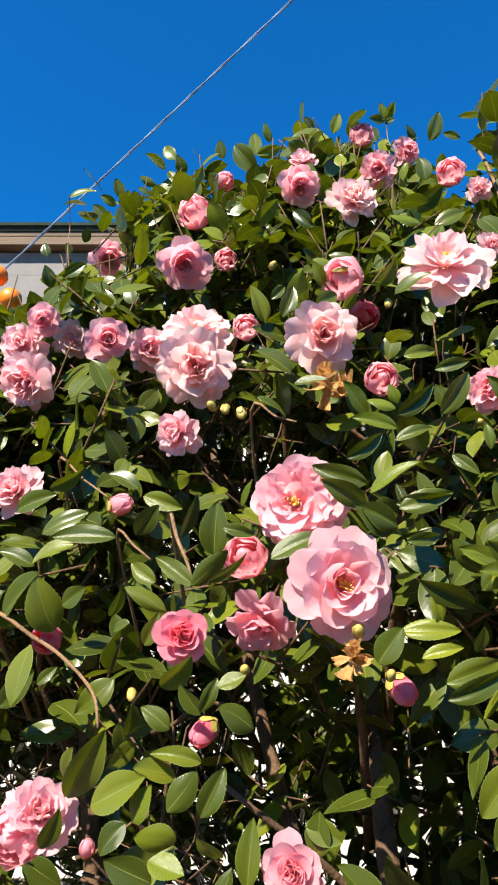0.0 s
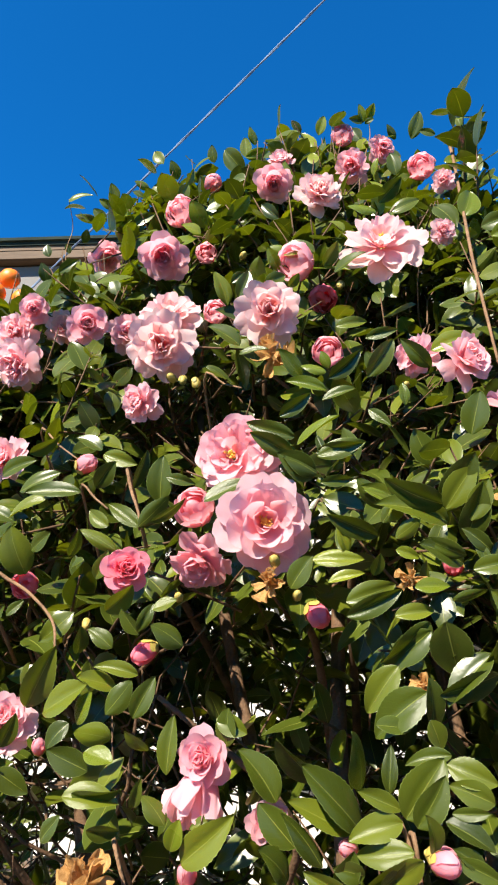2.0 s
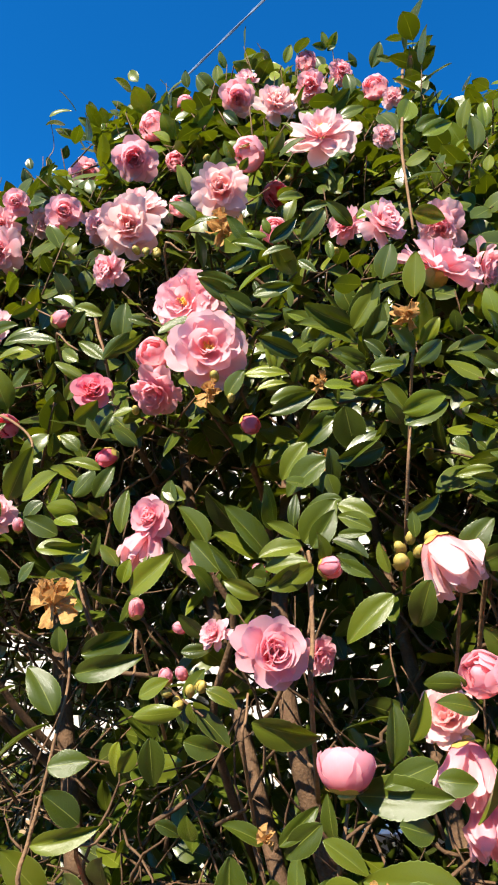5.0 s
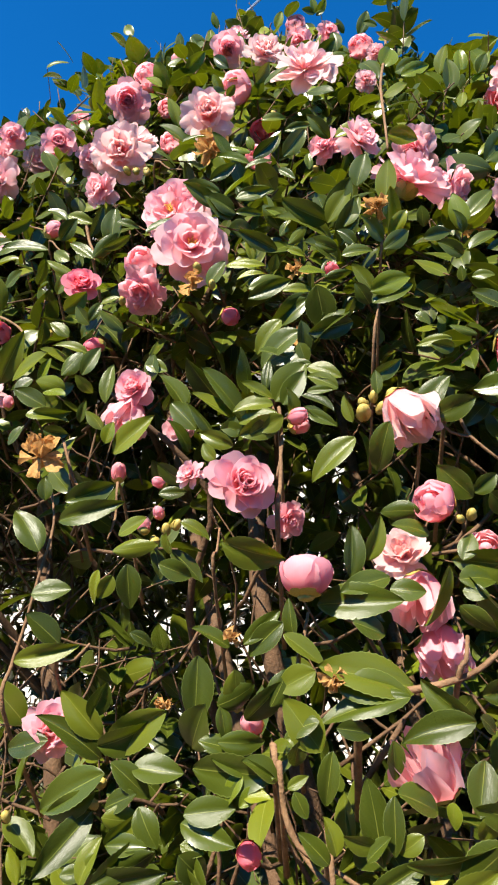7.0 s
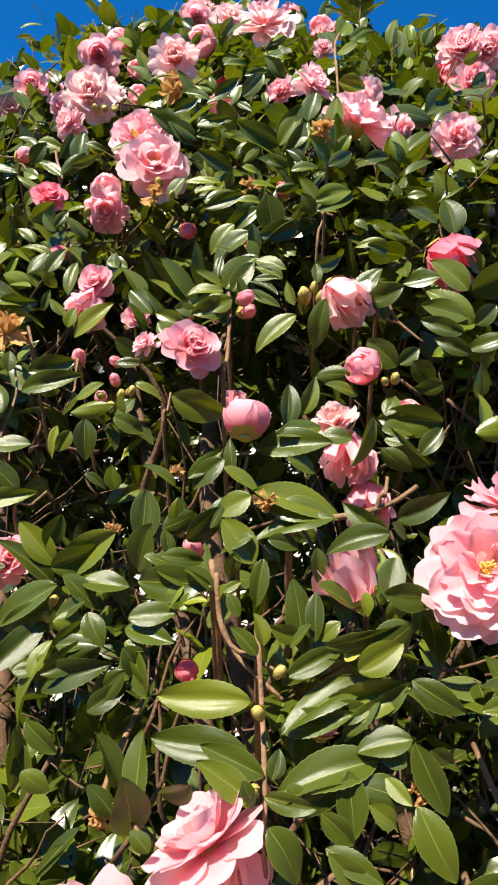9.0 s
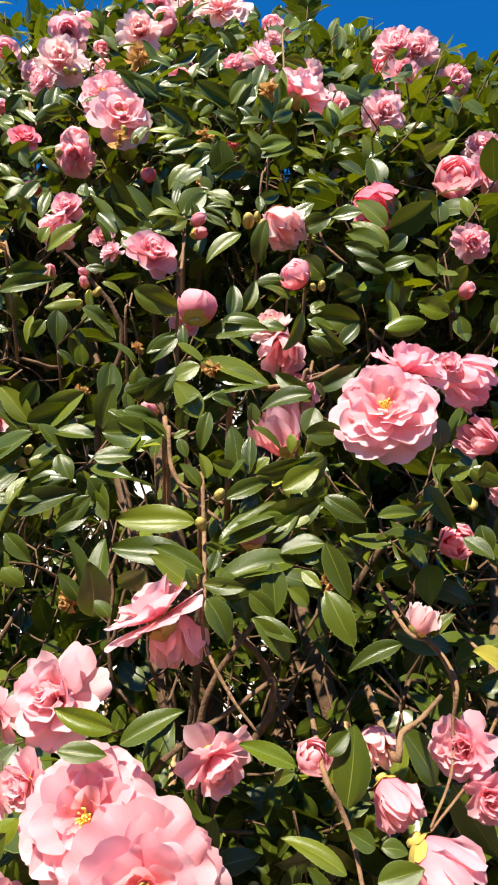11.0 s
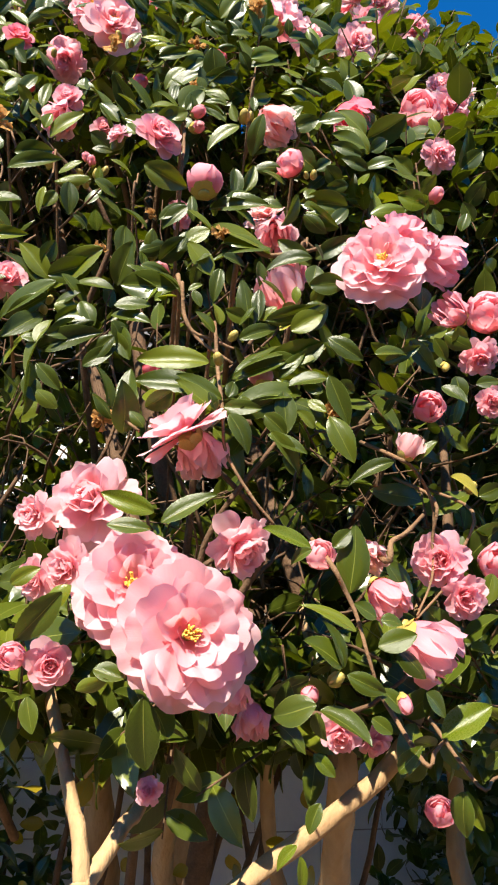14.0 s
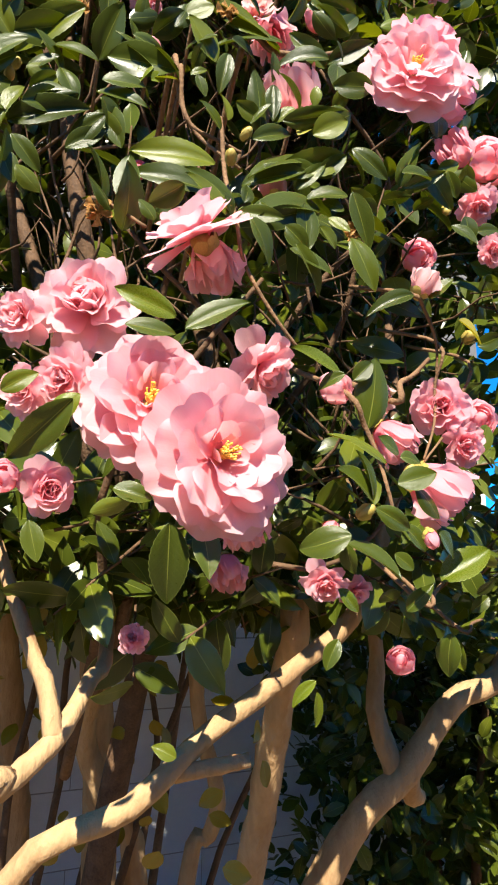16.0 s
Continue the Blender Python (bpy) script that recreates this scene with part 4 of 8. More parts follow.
# stems from the ground
limb("trunk", [(0.50, 1.02, -0.05), (0.48, 0.92, 0.3), (0.438, 0.804, 0.578), (0.434, 0.762, 0.668), (0.423, 0.712, 0.758), (0.414, 0.66, 0.849), (0.405, 0.623, 0.926), (0.40, 0.72, 1.1)], 0.022, 0.016, None, 2, "smooth tan trunk")
limb("stem", [(-0.12, 0.72, -0.05), (0.0, 0.66, 0.42), (0.108, 0.617, 0.687), (0.209, 0.575, 0.754), (0.283, 0.572, 0.812), (0.381, 0.555, 0.878), (0.45, 0.55, 0.94), (0.54, 0.60, 1.08)], 0.0135, 0.0085, None, 3)
limb("stem", [(0.25, 0.575, 0.778), (0.292, 0.56, 0.785), (0.318, 0.553, 0.789)], 0.009, 0.007, None, 4)
limb("stem", [(-0.42, 0.62, -0.05), (-0.15, 0.50, 0.5), (0.062, 0.47, 0.794), (0.083, 0.475, 0.805), (0.106, 0.48, 0.822), (0.121, 0.485, 0.834), (0.137, 0.50, 0.851), (0.154, 0.52, 0.872), (0.174, 0.55, 0.904), (0.20, 0.74, 1.08)], 0.0100, 0.0065, None, 5)
limb("stem", [(0.121, 0.485, 0.834), (0.117, 0.49, 0.855), (0.113, 0.50, 0.876), (0.104, 0.52, 0.898), (0.07, 0.58, 1.0)], 0.008, 0.006, None, 6)
limb("stem", [(0.36, 1.05, -0.04), (0.349, 1.0, 0.524), (0.295, 0.98, 0.647), (0.25, 0.95, 0.747), (0.253, 0.90, 0.843), (0.248, 0.85, 1.0)], 0.020, 0.013, None, 19)
limb("stem", [(0.40, 1.0, -0.04), (0.409, 0.95, 0.532), (0.435, 0.93, 0.60), (0.434, 0.90, 0.667), (0.392, 0.88, 0.787), (0.377, 0.85, 1.0)], 0.014, 0.010, None, 20)
limb("stem", [(0.44, 0.98, -0.05), (0.50, 0.90, 0.35), (0.59, 0.81, 0.61), (0.668, 0.77, 0.70), (0.74, 0.75, 0.79), (0.82, 0.73, 0.835), (0.92, 0.74, 1.0)], 0.027, 0.014, None, 7)
limb("stem", [(0.668, 0.77, 0.70), (0.70, 0.80, 0.66), (0.735, 0.83, 0.645)], 0.018, 0.013, None, 12)
limb("stem", [(0.655, 0.775, 0.69), (0.64, 0.80, 0.78), (0.655, 0.82, 0.90), (0.62, 0.86, 1.2)], 0.016, 0.009, None, 13)
limb("stem", [(0.25, 1.0, -0.05), (0.27, 0.95, 0.5), (0.31, 0.86, 0.9), (0.40, 0.86, 1.3), (0.46, 1.0, 1.7), (0.42, 1.10, 2.0)], 0.024, 0.008, BARK, 8)
limb("stem", [(-0.2, 0.95, -0.05), (-0.16, 0.95, 0.6), (-0.12, 0.92, 1.1), (-0.2, 0.95, 1.6), (-0.26, 1.05, 2.1)], 0.022, 0.008, BARK, 9)
limb("stem", [(0.31, 0.86, 0.9), (0.22, 0.78, 1.2), (0.14, 0.74, 1.5), (0.15, 0.9, 1.8), (0.16, 1.0, 2.1)], 0.017, 0.006, BARK, 10)
limb("stem", [(0.40, 0.72, 1.09), (0.33, 0.82, 1.4), (0.26, 0.92, 1.8)], 0.015, 0.006, BARK, 14)
limb("stem", [(0.54, 0.60, 1.07), (0.60, 0.68, 1.25), (0.66, 0.78, 1.5)], 0.009, 0.005, BARK, 15)
limb("stem", [(0.20, 0.74, 1.07), (0.10, 0.80, 1.4), (0.0, 0.90, 1.75), (-0.06, 1.0, 2.1)], 0.012, 0.006, BARK, 16)
_r = random.Random(77)
for _k in range(26):
    _x, _z = _r.uniform(-0.4, 0.75), _r.uniform(1.0, 2.2)
    _y = front(_x, _z)
    limb("branch", [(0.2 + 0.6 * (_x - 0.2), _y + 0.42, _z - 0.30), (_x * 0.9 + 0.02, _y + 0.26, _z - 0.12), (_x + _r.uniform(-0.05, 0.05), _y + 0.18, _z), (_x + _r.uniform(-0.1, 0.1), _y + 0.13, _z + 0.10)], 0.006, 0.002, BARK, 20 + _k)
limb("stem", [(0.24, 1.28, -0.04), (0.197, 1.195, 0.513), (0.185, 1.167, 0.639), (0.171, 1.144, 0.746), (0.153, 1.124, 0.854), (0.10, 1.08, 1.15)], 0.034, 0.022, None, 17)
limb("stem", [(0.37, 1.24, -0.04), (0.328, 1.138, 0.515), (0.316, 1.11, 0.641), (0.302, 1.088, 0.748), (0.284, 1.067, 0.856), (0.26, 1.02, 1.15)], 0.030, 0.022, None, 18)
for _k in range(9):
    _x, _y = _r.uniform(0.0, 0.5), _r.uniform(0.90, 1.35)
    _dx = _r.uniform(-0.12, 0.22)
    limb("stem", [(_x, _y, -0.04), (_x + 0.3 * _dx, _y - 0.02, 0.4), (_x + 0.8 * _dx + _r.uniform(-0.03, 0.03), _y - 0.05, 0.66), (_x + _dx, _y - 0.06, 0.82), (_x + 1.6 * _dx, _y - 0.08, 1.1)], _r.uniform(0.004, 0.009), 0.004, BARK, 60 + _k)


# single leaves
far_leaf((-0.272, 0.878, 2.427), (-0.236, 0.868, 2.443), (-0.38, -0.82, 0.16), 0.48, 0, 0)
far_leaf((-0.201, 0.911, 2.451), (-0.209, 0.896, 2.478), (0.36, -0.68, -0.31), 0.54, 0, 1)
far_leaf((-0.154, 0.944, 2.500), (-0.175, 0.926, 2.508), (-0.41, -0.78, -0.00), 0.48, 0, 2)
far_leaf((-0.113, 0.986, 2.555), (-0.119, 0.960, 2.577), (0.05, -0.74, -0.12), 0.60, 0, 3)
far_leaf((-0.122, 0.946, 2.508), (-0.132, 0.940, 2.531), (0.36, -0.62, -0.49), 0.62, 0, 4)
far_leaf((-0.090, 0.946, 2.508), (-0.071, 0.934, 2.532), (0.18, -0.59, -0.60), 0.48, 0, 5)
far_leaf((-0.092, 0.892, 2.433), (-0.075, 0.885, 2.462), (0.04, -0.54, -0.76), 0.62, 0, 6)
far_leaf((-0.161, 0.931, 2.474), (-0.178, 0.923, 2.484), (0.30, -0.75, -0.09), 0.62, 0, 7)
far_leaf((-0.218, 0.949, 2.466), (-0.239, 0.933, 2.476), (-0.07, -0.67, -0.35), 0.48, 0, 8)
far_leaf((-0.239, 0.983, 2.465), (-0.262, 0.972, 2.487), (-0.02, -0.82, 0.11), 0.58, 0, 9)
far_leaf((-0.311, 0.920, 2.351), (-0.319, 0.913, 2.372), (0.24, -0.65, -0.41), 0.62, 0, 10)
far_leaf((-0.276, 0.918, 2.355), (-0.281, 0.911, 2.370), (0.19, -0.75, -0.12), 0.62, 0, 11)
far_leaf((-0.264, 0.947, 2.395), (-0.253, 0.935, 2.413), (0.30, -0.66, -0.38), 0.62, 0, 12)
far_leaf((-0.269, 0.820, 2.237), (-0.270, 0.801, 2.260), (0.19, -0.83, 0.13), 0.62, 0, 13)
far_leaf((-0.248, 0.810, 2.248), (-0.220, 0.799, 2.263), (0.77, -0.84, 0.16), 0.48, 0, 14)
far_leaf((-0.162, 0.880, 2.378), (-0.127, 0.867, 2.394), (-0.18, -0.76, -0.10), 0.49, 0, 15)
far_leaf((-0.150, 0.807, 2.264), (-0.138, 0.773, 2.298), (1.11, -0.61, -0.60), 0.54, 1, 16)
far_leaf((-0.034, 0.766, 2.276), (-0.059, 0.757, 2.291), (0.01, -0.88, 0.22), 0.62, 1, 17)
far_leaf((-0.032, 0.815, 2.323), (-0.055, 0.787, 2.348), (-0.56, -0.69, -0.35), 0.61, 1, 18)
far_leaf((-0.046, 0.990, 2.594), (-0.052, 0.975, 2.623), (-0.29, -0.94, 0.51), 0.58, 0, 19)
far_leaf((-0.025, 0.969, 2.604), (0.009, 0.964, 2.551), (-0.49, -0.65, -0.37), 0.53, 0, 20)
far_leaf((0.014, 1.012, 2.622), (0.009, 1.001, 2.662), (-0.18, -0.65, -0.38), 0.52, 0, 21)
far_leaf((0.034, 0.908, 2.557), (0.031, 0.892, 2.585), (0.32, -0.79, 0.07), 0.56, 1, 22)
far_leaf((0.014, 0.969, 2.585), (0.057, 0.960, 2.592), (0.56, -0.69, -0.25), 0.48, 1, 23)
far_leaf((0.115, 0.994, 2.659), (0.099, 0.980, 2.679), (0.27, -0.65, -0.36), 0.54, 0, 24)
far_leaf((0.130, 1.006, 2.622), (0.129, 0.999, 2.678), (0.12, -0.73, -0.11), 0.62, 1, 25)
far_leaf((0.148, 0.982, 2.642), (0.158, 0.966, 2.673), (0.08, -0.77, 0.04), 0.54, 1, 26)
far_leaf((0.222, 0.909, 2.600), (0.215, 0.892, 2.624), (-0.09, -0.78, 0.11), 0.48, 1, 27)
far_leaf((0.229, 0.939, 2.629), (0.244, 0.915, 2.644), (0.24, -0.76, 0.05), 0.48, 1, 28)
far_leaf((0.224, 0.912, 2.604), (0.197, 0.900, 2.600), (0.49, -0.68, -0.22), 0.48, 0, 29)
far_leaf((0.225, 0.916, 2.602), (0.239, 0.908, 2.608), (-0.38, -0.57, -0.55), 0.52, 0, 30)
far_leaf((0.224, 0.977, 2.621), (0.208, 0.976, 2.651), (-0.48, -0.79, 0.09), 0.62, 0, 31)
far_leaf((0.283, 0.954, 2.600), (0.270, 0.933, 2.617), (-0.06, -0.70, -0.16), 0.48, 0, 32)
far_leaf((0.317, 0.979, 2.623), (0.335, 0.954, 2.667), (-0.09, -0.62, -0.40), 0.48, 0, 33)
far_leaf((0.394, 0.930, 2.600), (0.386, 0.924, 2.620), (-0.19, -0.60, -0.40), 0.62, 0, 34)
far_leaf((0.347, 0.874, 2.524), (0.379, 0.860, 2.536), (0.01, -0.66, -0.24), 0.48, 0, 35)
far_leaf((0.339, 0.897, 2.556), (0.312, 0.894, 2.564), (0.31, -0.63, -0.35), 0.48, 0, 36)
far_leaf((0.220, 0.813, 2.406), (0.222, 0.802, 2.431), (-1.29, -0.77, 0.01), 0.62, 1, 37)
far_leaf((0.255, 0.823, 2.414), (0.247, 0.810, 2.448), (-0.25, -0.74, -0.07), 0.54, 0, 38)
far_leaf((0.322, 0.802, 2.417), (0.353, 0.802, 2.424), (0.17, -0.81, 0.18), 0.62, 1, 39)
far_leaf((0.098, 0.809, 2.375), (0.077, 0.784, 2.411), (-0.47, -0.85, 0.19), 0.48, 1, 40)
far_leaf((0.209, 0.721, 2.285), (0.237, 0.698, 2.306), (0.26, -0.72, -0.16), 0.48, 0, 41)
far_leaf((0.198, 0.676, 2.236), (0.165, 0.666, 2.247), (0.37, -0.79, 0.03), 0.48, 1, 42)
far_leaf((0.216, 0.681, 2.237), (0.251, 0.670, 2.255), (-0.62, -0.75, -0.09), 0.48, 0, 43)
far_leaf((0.207, 0.649, 2.190), (0.209, 0.638, 2.208), (-0.47, -0.68, -0.30), 0.62, 1, 44)
far_leaf((0.155, 0.652, 2.193), (0.140, 0.647, 2.209), (0.18, -0.89, 0.30), 0.62, 0, 45)
far_leaf((0.006, 0.739, 2.278), (0.038, 0.724, 2.305), (0.79, -0.78, -0.06), 0.48, 1, 46)
far_leaf((0.077, 0.702, 2.251), (0.051, 0.703, 2.276), (-0.09, -0.58, -0.68), 0.48, 0, 47)
far_leaf((0.124, 0.573, 2.093), (0.141, 0.559, 2.111), (0.05, -0.59, -0.66), 0.48, 0, 48)
far_leaf((0.134, 0.557, 2.075), (0.162, 0.538, 2.088), (-0.37, -0.91, 0.32), 0.48, 0, 49)
far_leaf((0.077, 0.618, 2.117), (0.067, 0.598, 2.134), (0.29, -0.80, -0.03), 0.48, 1, 50)
far_leaf((0.082, 0.603, 2.127), (0.109, 0.596, 2.126), (0.26, -1.05, 0.75), 0.48, 1, 51)
far_leaf((0.089, 0.632, 2.147), (0.068, 0.625, 2.158), (0.03, -0.68, -0.41), 0.48, 1, 52)
far_leaf((0.017, 0.650, 2.094), (0.008, 0.632, 2.132), (0.31, -0.81, -0.05), 0.48, 0, 53)
far_leaf((0.023, 0.632, 2.112), (0.038, 0.631, 2.128), (0.45, -0.86, 0.10), 0.48, 0, 54)
far_leaf((0.033, 0.608, 2.078), (0.047, 0.597, 2.108), (-0.02, -0.77, -0.18), 0.50, 0, 55)
far_leaf((0.063, 0.573, 2.073), (0.085, 0.576, 2.086), (0.49, -0.80, -0.06), 0.62, 0, 56)
far_leaf((0.088, 0.565, 2.064), (0.099, 0.556, 2.073), (0.52, -0.79, -0.07), 0.62, 0, 57)
far_leaf((0.038, 0.573, 2.003), (0.010, 0.562, 2.026), (0.42, -0.84, 0.00), 0.48, 0, 58)
leaf((0.039, 0.550, 1.982), (0.067, 0.537, 1.983), (0.61, -0.91, 0.23), 0.36, 0, 59)
leaf((0.007, 0.551, 1.970), (0.034, 0.554, 1.960), (0.86, -0.89, 0.16), 0.36, 0, 60)
leaf((0.099, 0.540, 1.950), (0.078, 0.521, 1.973), (0.15, -0.88, 0.15), 0.45, 1, 61)
leaf((0.121, 0.530, 1.952), (0.099, 0.525, 1.961), (1.13, -0.73, -0.27), 0.46, 1, 62)
leaf((0.124, 0.533, 1.957), (0.116, 0.525, 1.971), (-0.49, -0.74, -0.25), 0.57, 1, 63)
leaf((0.120, 0.526, 1.933), (0.085, 0.518, 1.943), (-0.45, -0.94, 0.35), 0.36, 1, 64)
leaf((0.124, 0.535, 1.948), (0.153, 0.518, 1.964), (0.35, -0.80, -0.08), 0.45, 0, 65)
leaf((0.158, 0.530, 1.947), (0.184, 0.522, 1.981), (0.66, -0.87, 0.17), 0.46, 0, 66)
leaf((0.116, 0.517, 1.919), (0.145, 0.513, 1.933), (-0.52, -0.97, 0.47), 0.36, 0, 67)
leaf((0.078, 0.521, 1.906), (0.106, 0.510, 1.921), (0.31, -0.79, -0.12), 0.36, 0, 68)
leaf((0.093, 0.512, 1.876), (0.126, 0.489, 1.897), (0.54, -1.10, 0.85), 0.36, 1, 69)
leaf((0.091, 0.514, 1.884), (0.050, 0.505, 1.894), (-0.95, -0.89, 0.20), 0.36, 0, 70)
leaf((0.090, 0.516, 1.868), (0.054, 0.492, 1.881), (-0.19, -0.77, -0.18), 0.36, 0, 71)
leaf((0.109, 0.496, 1.845), (0.086, 0.480, 1.859), (0.15, -0.86, 0.14), 0.54, 0, 72)
leaf((0.109, 0.488, 1.858), (0.147, 0.478, 1.869), (-0.03, -0.85, 0.11), 0.41, 0, 73)
leaf((0.115, 0.492, 1.859), (0.109, 0.490, 1.878), (0.05, -0.76, -0.16), 0.36, 0, 74)
leaf((0.110, 0.475, 1.832), (0.138, 0.477, 1.836), (0.25, -0.81, -0.01), 0.36, 0, 75)
leaf((0.016, 0.498, 1.823), (0.051, 0.498, 1.844), (-0.19, -1.03, 0.61), 0.44, 0, 76)
leaf((0.159, 0.540, 1.991), (0.189, 0.533, 1.998), (0.12, -0.80, -0.03), 0.36, 0, 77)
leaf((0.132, 0.535, 2.001), (0.161, 0.533, 2.009), (-0.44, -0.84, 0.09), 0.37, 0, 78)
leaf((0.153, 0.494, 1.901), (0.170, 0.486, 1.884), (-0.49, -0.82, 0.03), 0.36, 0, 79)
leaf((0.186, 0.503, 1.908), (0.184, 0.497, 1.927), (0.32, -0.83, 0.10), 0.46, 1, 80)
leaf((0.142, 0.456, 1.821), (0.167, 0.463, 1.814), (-0.03, -0.97, 0.53), 0.36, 1, 81)
leaf((0.155, 0.462, 1.797), (0.163, 0.453, 1.809), (0.07, -0.92, 0.43), 0.62, 0, 82)
far_leaf((-0.185, 0.609, 1.862), (-0.148, 0.596, 1.883), (0.05, -1.00, 0.63), 0.48, 0, 83)
far_leaf((-0.225, 0.654, 1.893), (-0.189, 0.637, 1.908), (0.66, -0.93, 0.41), 0.48, 0, 84)
far_leaf((-0.187, 0.628, 1.909), (-0.154, 0.621, 1.918), (0.67, -0.68, -0.38), 0.48, 0, 85)
leaf((-0.114, 0.582, 1.854), (-0.167, 0.574, 1.856), (-0.01, -0.96, 0.44), 0.36, 0, 86)
far_leaf((-0.195, 0.626, 1.836), (-0.226, 0.620, 1.852), (1.37, -0.71, -0.24), 0.48, 0, 87)
leaf((-0.153, 0.595, 1.850), (-0.191, 0.594, 1.840), (-1.01, -0.93, 0.37), 0.48, 0, 88)
leaf((-0.093, 0.559, 1.852), (-0.074, 0.547, 1.874), (0.44, -0.77, -0.16), 0.54, 0, 89)
leaf((-0.072, 0.535, 1.811), (-0.095, 0.538, 1.825), (-0.72, -0.96, 0.43), 0.49, 0, 90)
leaf((-0.042, 0.525, 1.808), (-0.072, 0.527, 1.830), (-0.12, -0.89, 0.21), 0.36, 0, 91)
leaf((-0.043, 0.521, 1.807), (-0.015, 0.507, 1.827), (0.09, -0.76, -0.19), 0.42, 0, 92)
leaf((-0.029, 0.506, 1.808), (0.002, 0.509, 1.823), (0.53, -0.60, -0.69), 0.36, 0, 93)
leaf((-0.027, 0.533, 1.831), (-0.026, 0.517, 1.869), (-0.06, -0.78, -0.16), 0.55, 0, 94)
leaf((-0.020, 0.519, 1.850), (0.004, 0.516, 1.845), (0.14, -0.90, 0.20), 0.45, 0, 95)
leaf((-0.054, 0.543, 1.847), (-0.039, 0.534, 1.879), (0.85, -0.71, -0.36), 0.36, 0, 96)
leaf((-0.088, 0.558, 1.884), (-0.056, 0.551, 1.873), (0.10, -0.83, 0.01), 0.46, 0, 97)
far_leaf((-0.097, 0.584, 1.897), (-0.122, 0.581, 1.915), (0.38, -0.88, 0.17), 0.48, 0, 98)
leaf((-0.215, 0.617, 1.791), (-0.180, 0.580, 1.826), (-0.26, -0.88, 0.33), 0.44, 0, 99)
leaf((-0.162, 0.588, 1.777), (-0.173, 0.560, 1.812), (0.34, -0.82, 0.11), 0.62, 0, 100)
leaf((-0.151, 0.568, 1.796), (-0.130, 0.552, 1.809), (-0.22, -0.80, 0.02), 0.49, 0, 101)
leaf((-0.063, 0.534, 1.789), (-0.091, 0.521, 1.808), (0.15, -0.81, 0.01), 0.36, 0, 102)
leaf((-0.107, 0.543, 1.786), (-0.093, 0.531, 1.803), (0.97, -0.90, 0.30), 0.48, 0, 103)
leaf((-0.089, 0.528, 1.780), (-0.104, 0.534, 1.776), (-0.05, -1.10, 0.91), 0.62, 0, 104)
leaf((-0.077, 0.525, 1.764), (-0.066, 0.513, 1.783), (0.05, -0.85, 0.16), 0.55, 0, 105)
leaf((-0.194, 0.571, 1.719), (-0.167, 0.555, 1.745), (0.14, -0.73, -0.03), 0.43, 0, 106)
leaf((-0.161, 0.552, 1.736), (-0.147, 0.549, 1.749), (-0.18, -0.80, 0.13), 0.48, 0, 107)
leaf((-0.062, 0.509, 1.736), (-0.038, 0.501, 1.751), (0.24, -0.66, -0.39), 0.57, 0, 108)
leaf((-0.033, 0.502, 1.718), (-0.049, 0.498, 1.737), (-0.25, -0.70, -0.24), 0.54, 0, 109)
leaf((-0.033, 0.498, 1.720), (-0.021, 0.493, 1.740), (0.54, -0.77, -0.04), 0.42, 0, 110)
leaf((-0.021, 0.492, 1.736), (-0.002, 0.491, 1.744), (-0.43, -0.98, 0.59), 0.57, 0, 111)
leaf((0.003, 0.496, 1.709), (-0.015, 0.480, 1.727), (0.31, -0.89, 0.35), 0.62, 0, 112)
leaf((-0.055, 0.510, 1.708), (-0.072, 0.503, 1.724), (-0.04, -0.85, 0.24), 0.57, 0, 113)
leaf((-0.085, 0.518, 1.704), (-0.078, 0.506, 1.722), (0.86, -0.89, 0.39), 0.59, 0, 114)
leaf((0.204, 0.464, 1.798), (0.158, 0.434, 1.814), (0.73, -0.76, -0.02), 0.44, 0, 115)
leaf((0.202, 0.461, 1.806), (0.218, 0.427, 1.839), (-0.27, -0.67, -0.45), 0.52, 0, 116)
leaf((0.213, 0.453, 1.782), (0.223, 0.425, 1.815), (0.03, -0.85, 0.16), 0.48, 0, 117)
leaf((0.209, 0.450, 1.765), (0.181, 0.433, 1.779), (-0.20, -0.88, 0.20), 0.48, 0, 118)
leaf((0.153, 0.476, 1.790), (0.114, 0.461, 1.802), (-0.40, -0.80, -0.13), 0.36, 0, 119)
leaf((0.129, 0.476, 1.776), (0.125, 0.464, 1.798), (0.50, -0.83, 0.11), 0.43, 1, 120)
leaf((0.172, 0.464, 1.815), (0.140, 0.456, 1.825), (-0.08, -0.82, -0.03), 0.36, 0, 121)
leaf((0.160, 0.457, 1.798), (0.172, 0.451, 1.810), (0.45, -0.92, 0.35), 0.57, 1, 122)
leaf((0.101, 0.477, 1.771), (0.139, 0.465, 1.775), (-0.00, -1.02, 0.55), 0.36, 1, 123)
leaf((0.162, 0.451, 1.775), (0.179, 0.450, 1.770), (-0.13, -0.85, 0.07), 0.50, 1, 124)
leaf((0.114, 0.473, 1.754), (0.138, 0.464, 1.764), (0.52, -1.16, 1.07), 0.38, 1, 125)
leaf((0.086, 0.480, 1.751), (0.101, 0.469, 1.774), (-0.13, -0.94, 0.31), 0.62, 0, 126)
leaf((0.126, 0.463, 1.729), (0.166, 0.453, 1.745), (0.64, -0.81, 0.09), 0.36, 0, 127)
leaf((0.158, 0.447, 1.728), (0.186, 0.446, 1.734), (-0.28, -0.96, 0.41), 0.38, 0, 128)
leaf((0.172, 0.442, 1.747), (0.198, 0.446, 1.750), (0.15, -0.89, 0.26), 0.45, 1, 129)
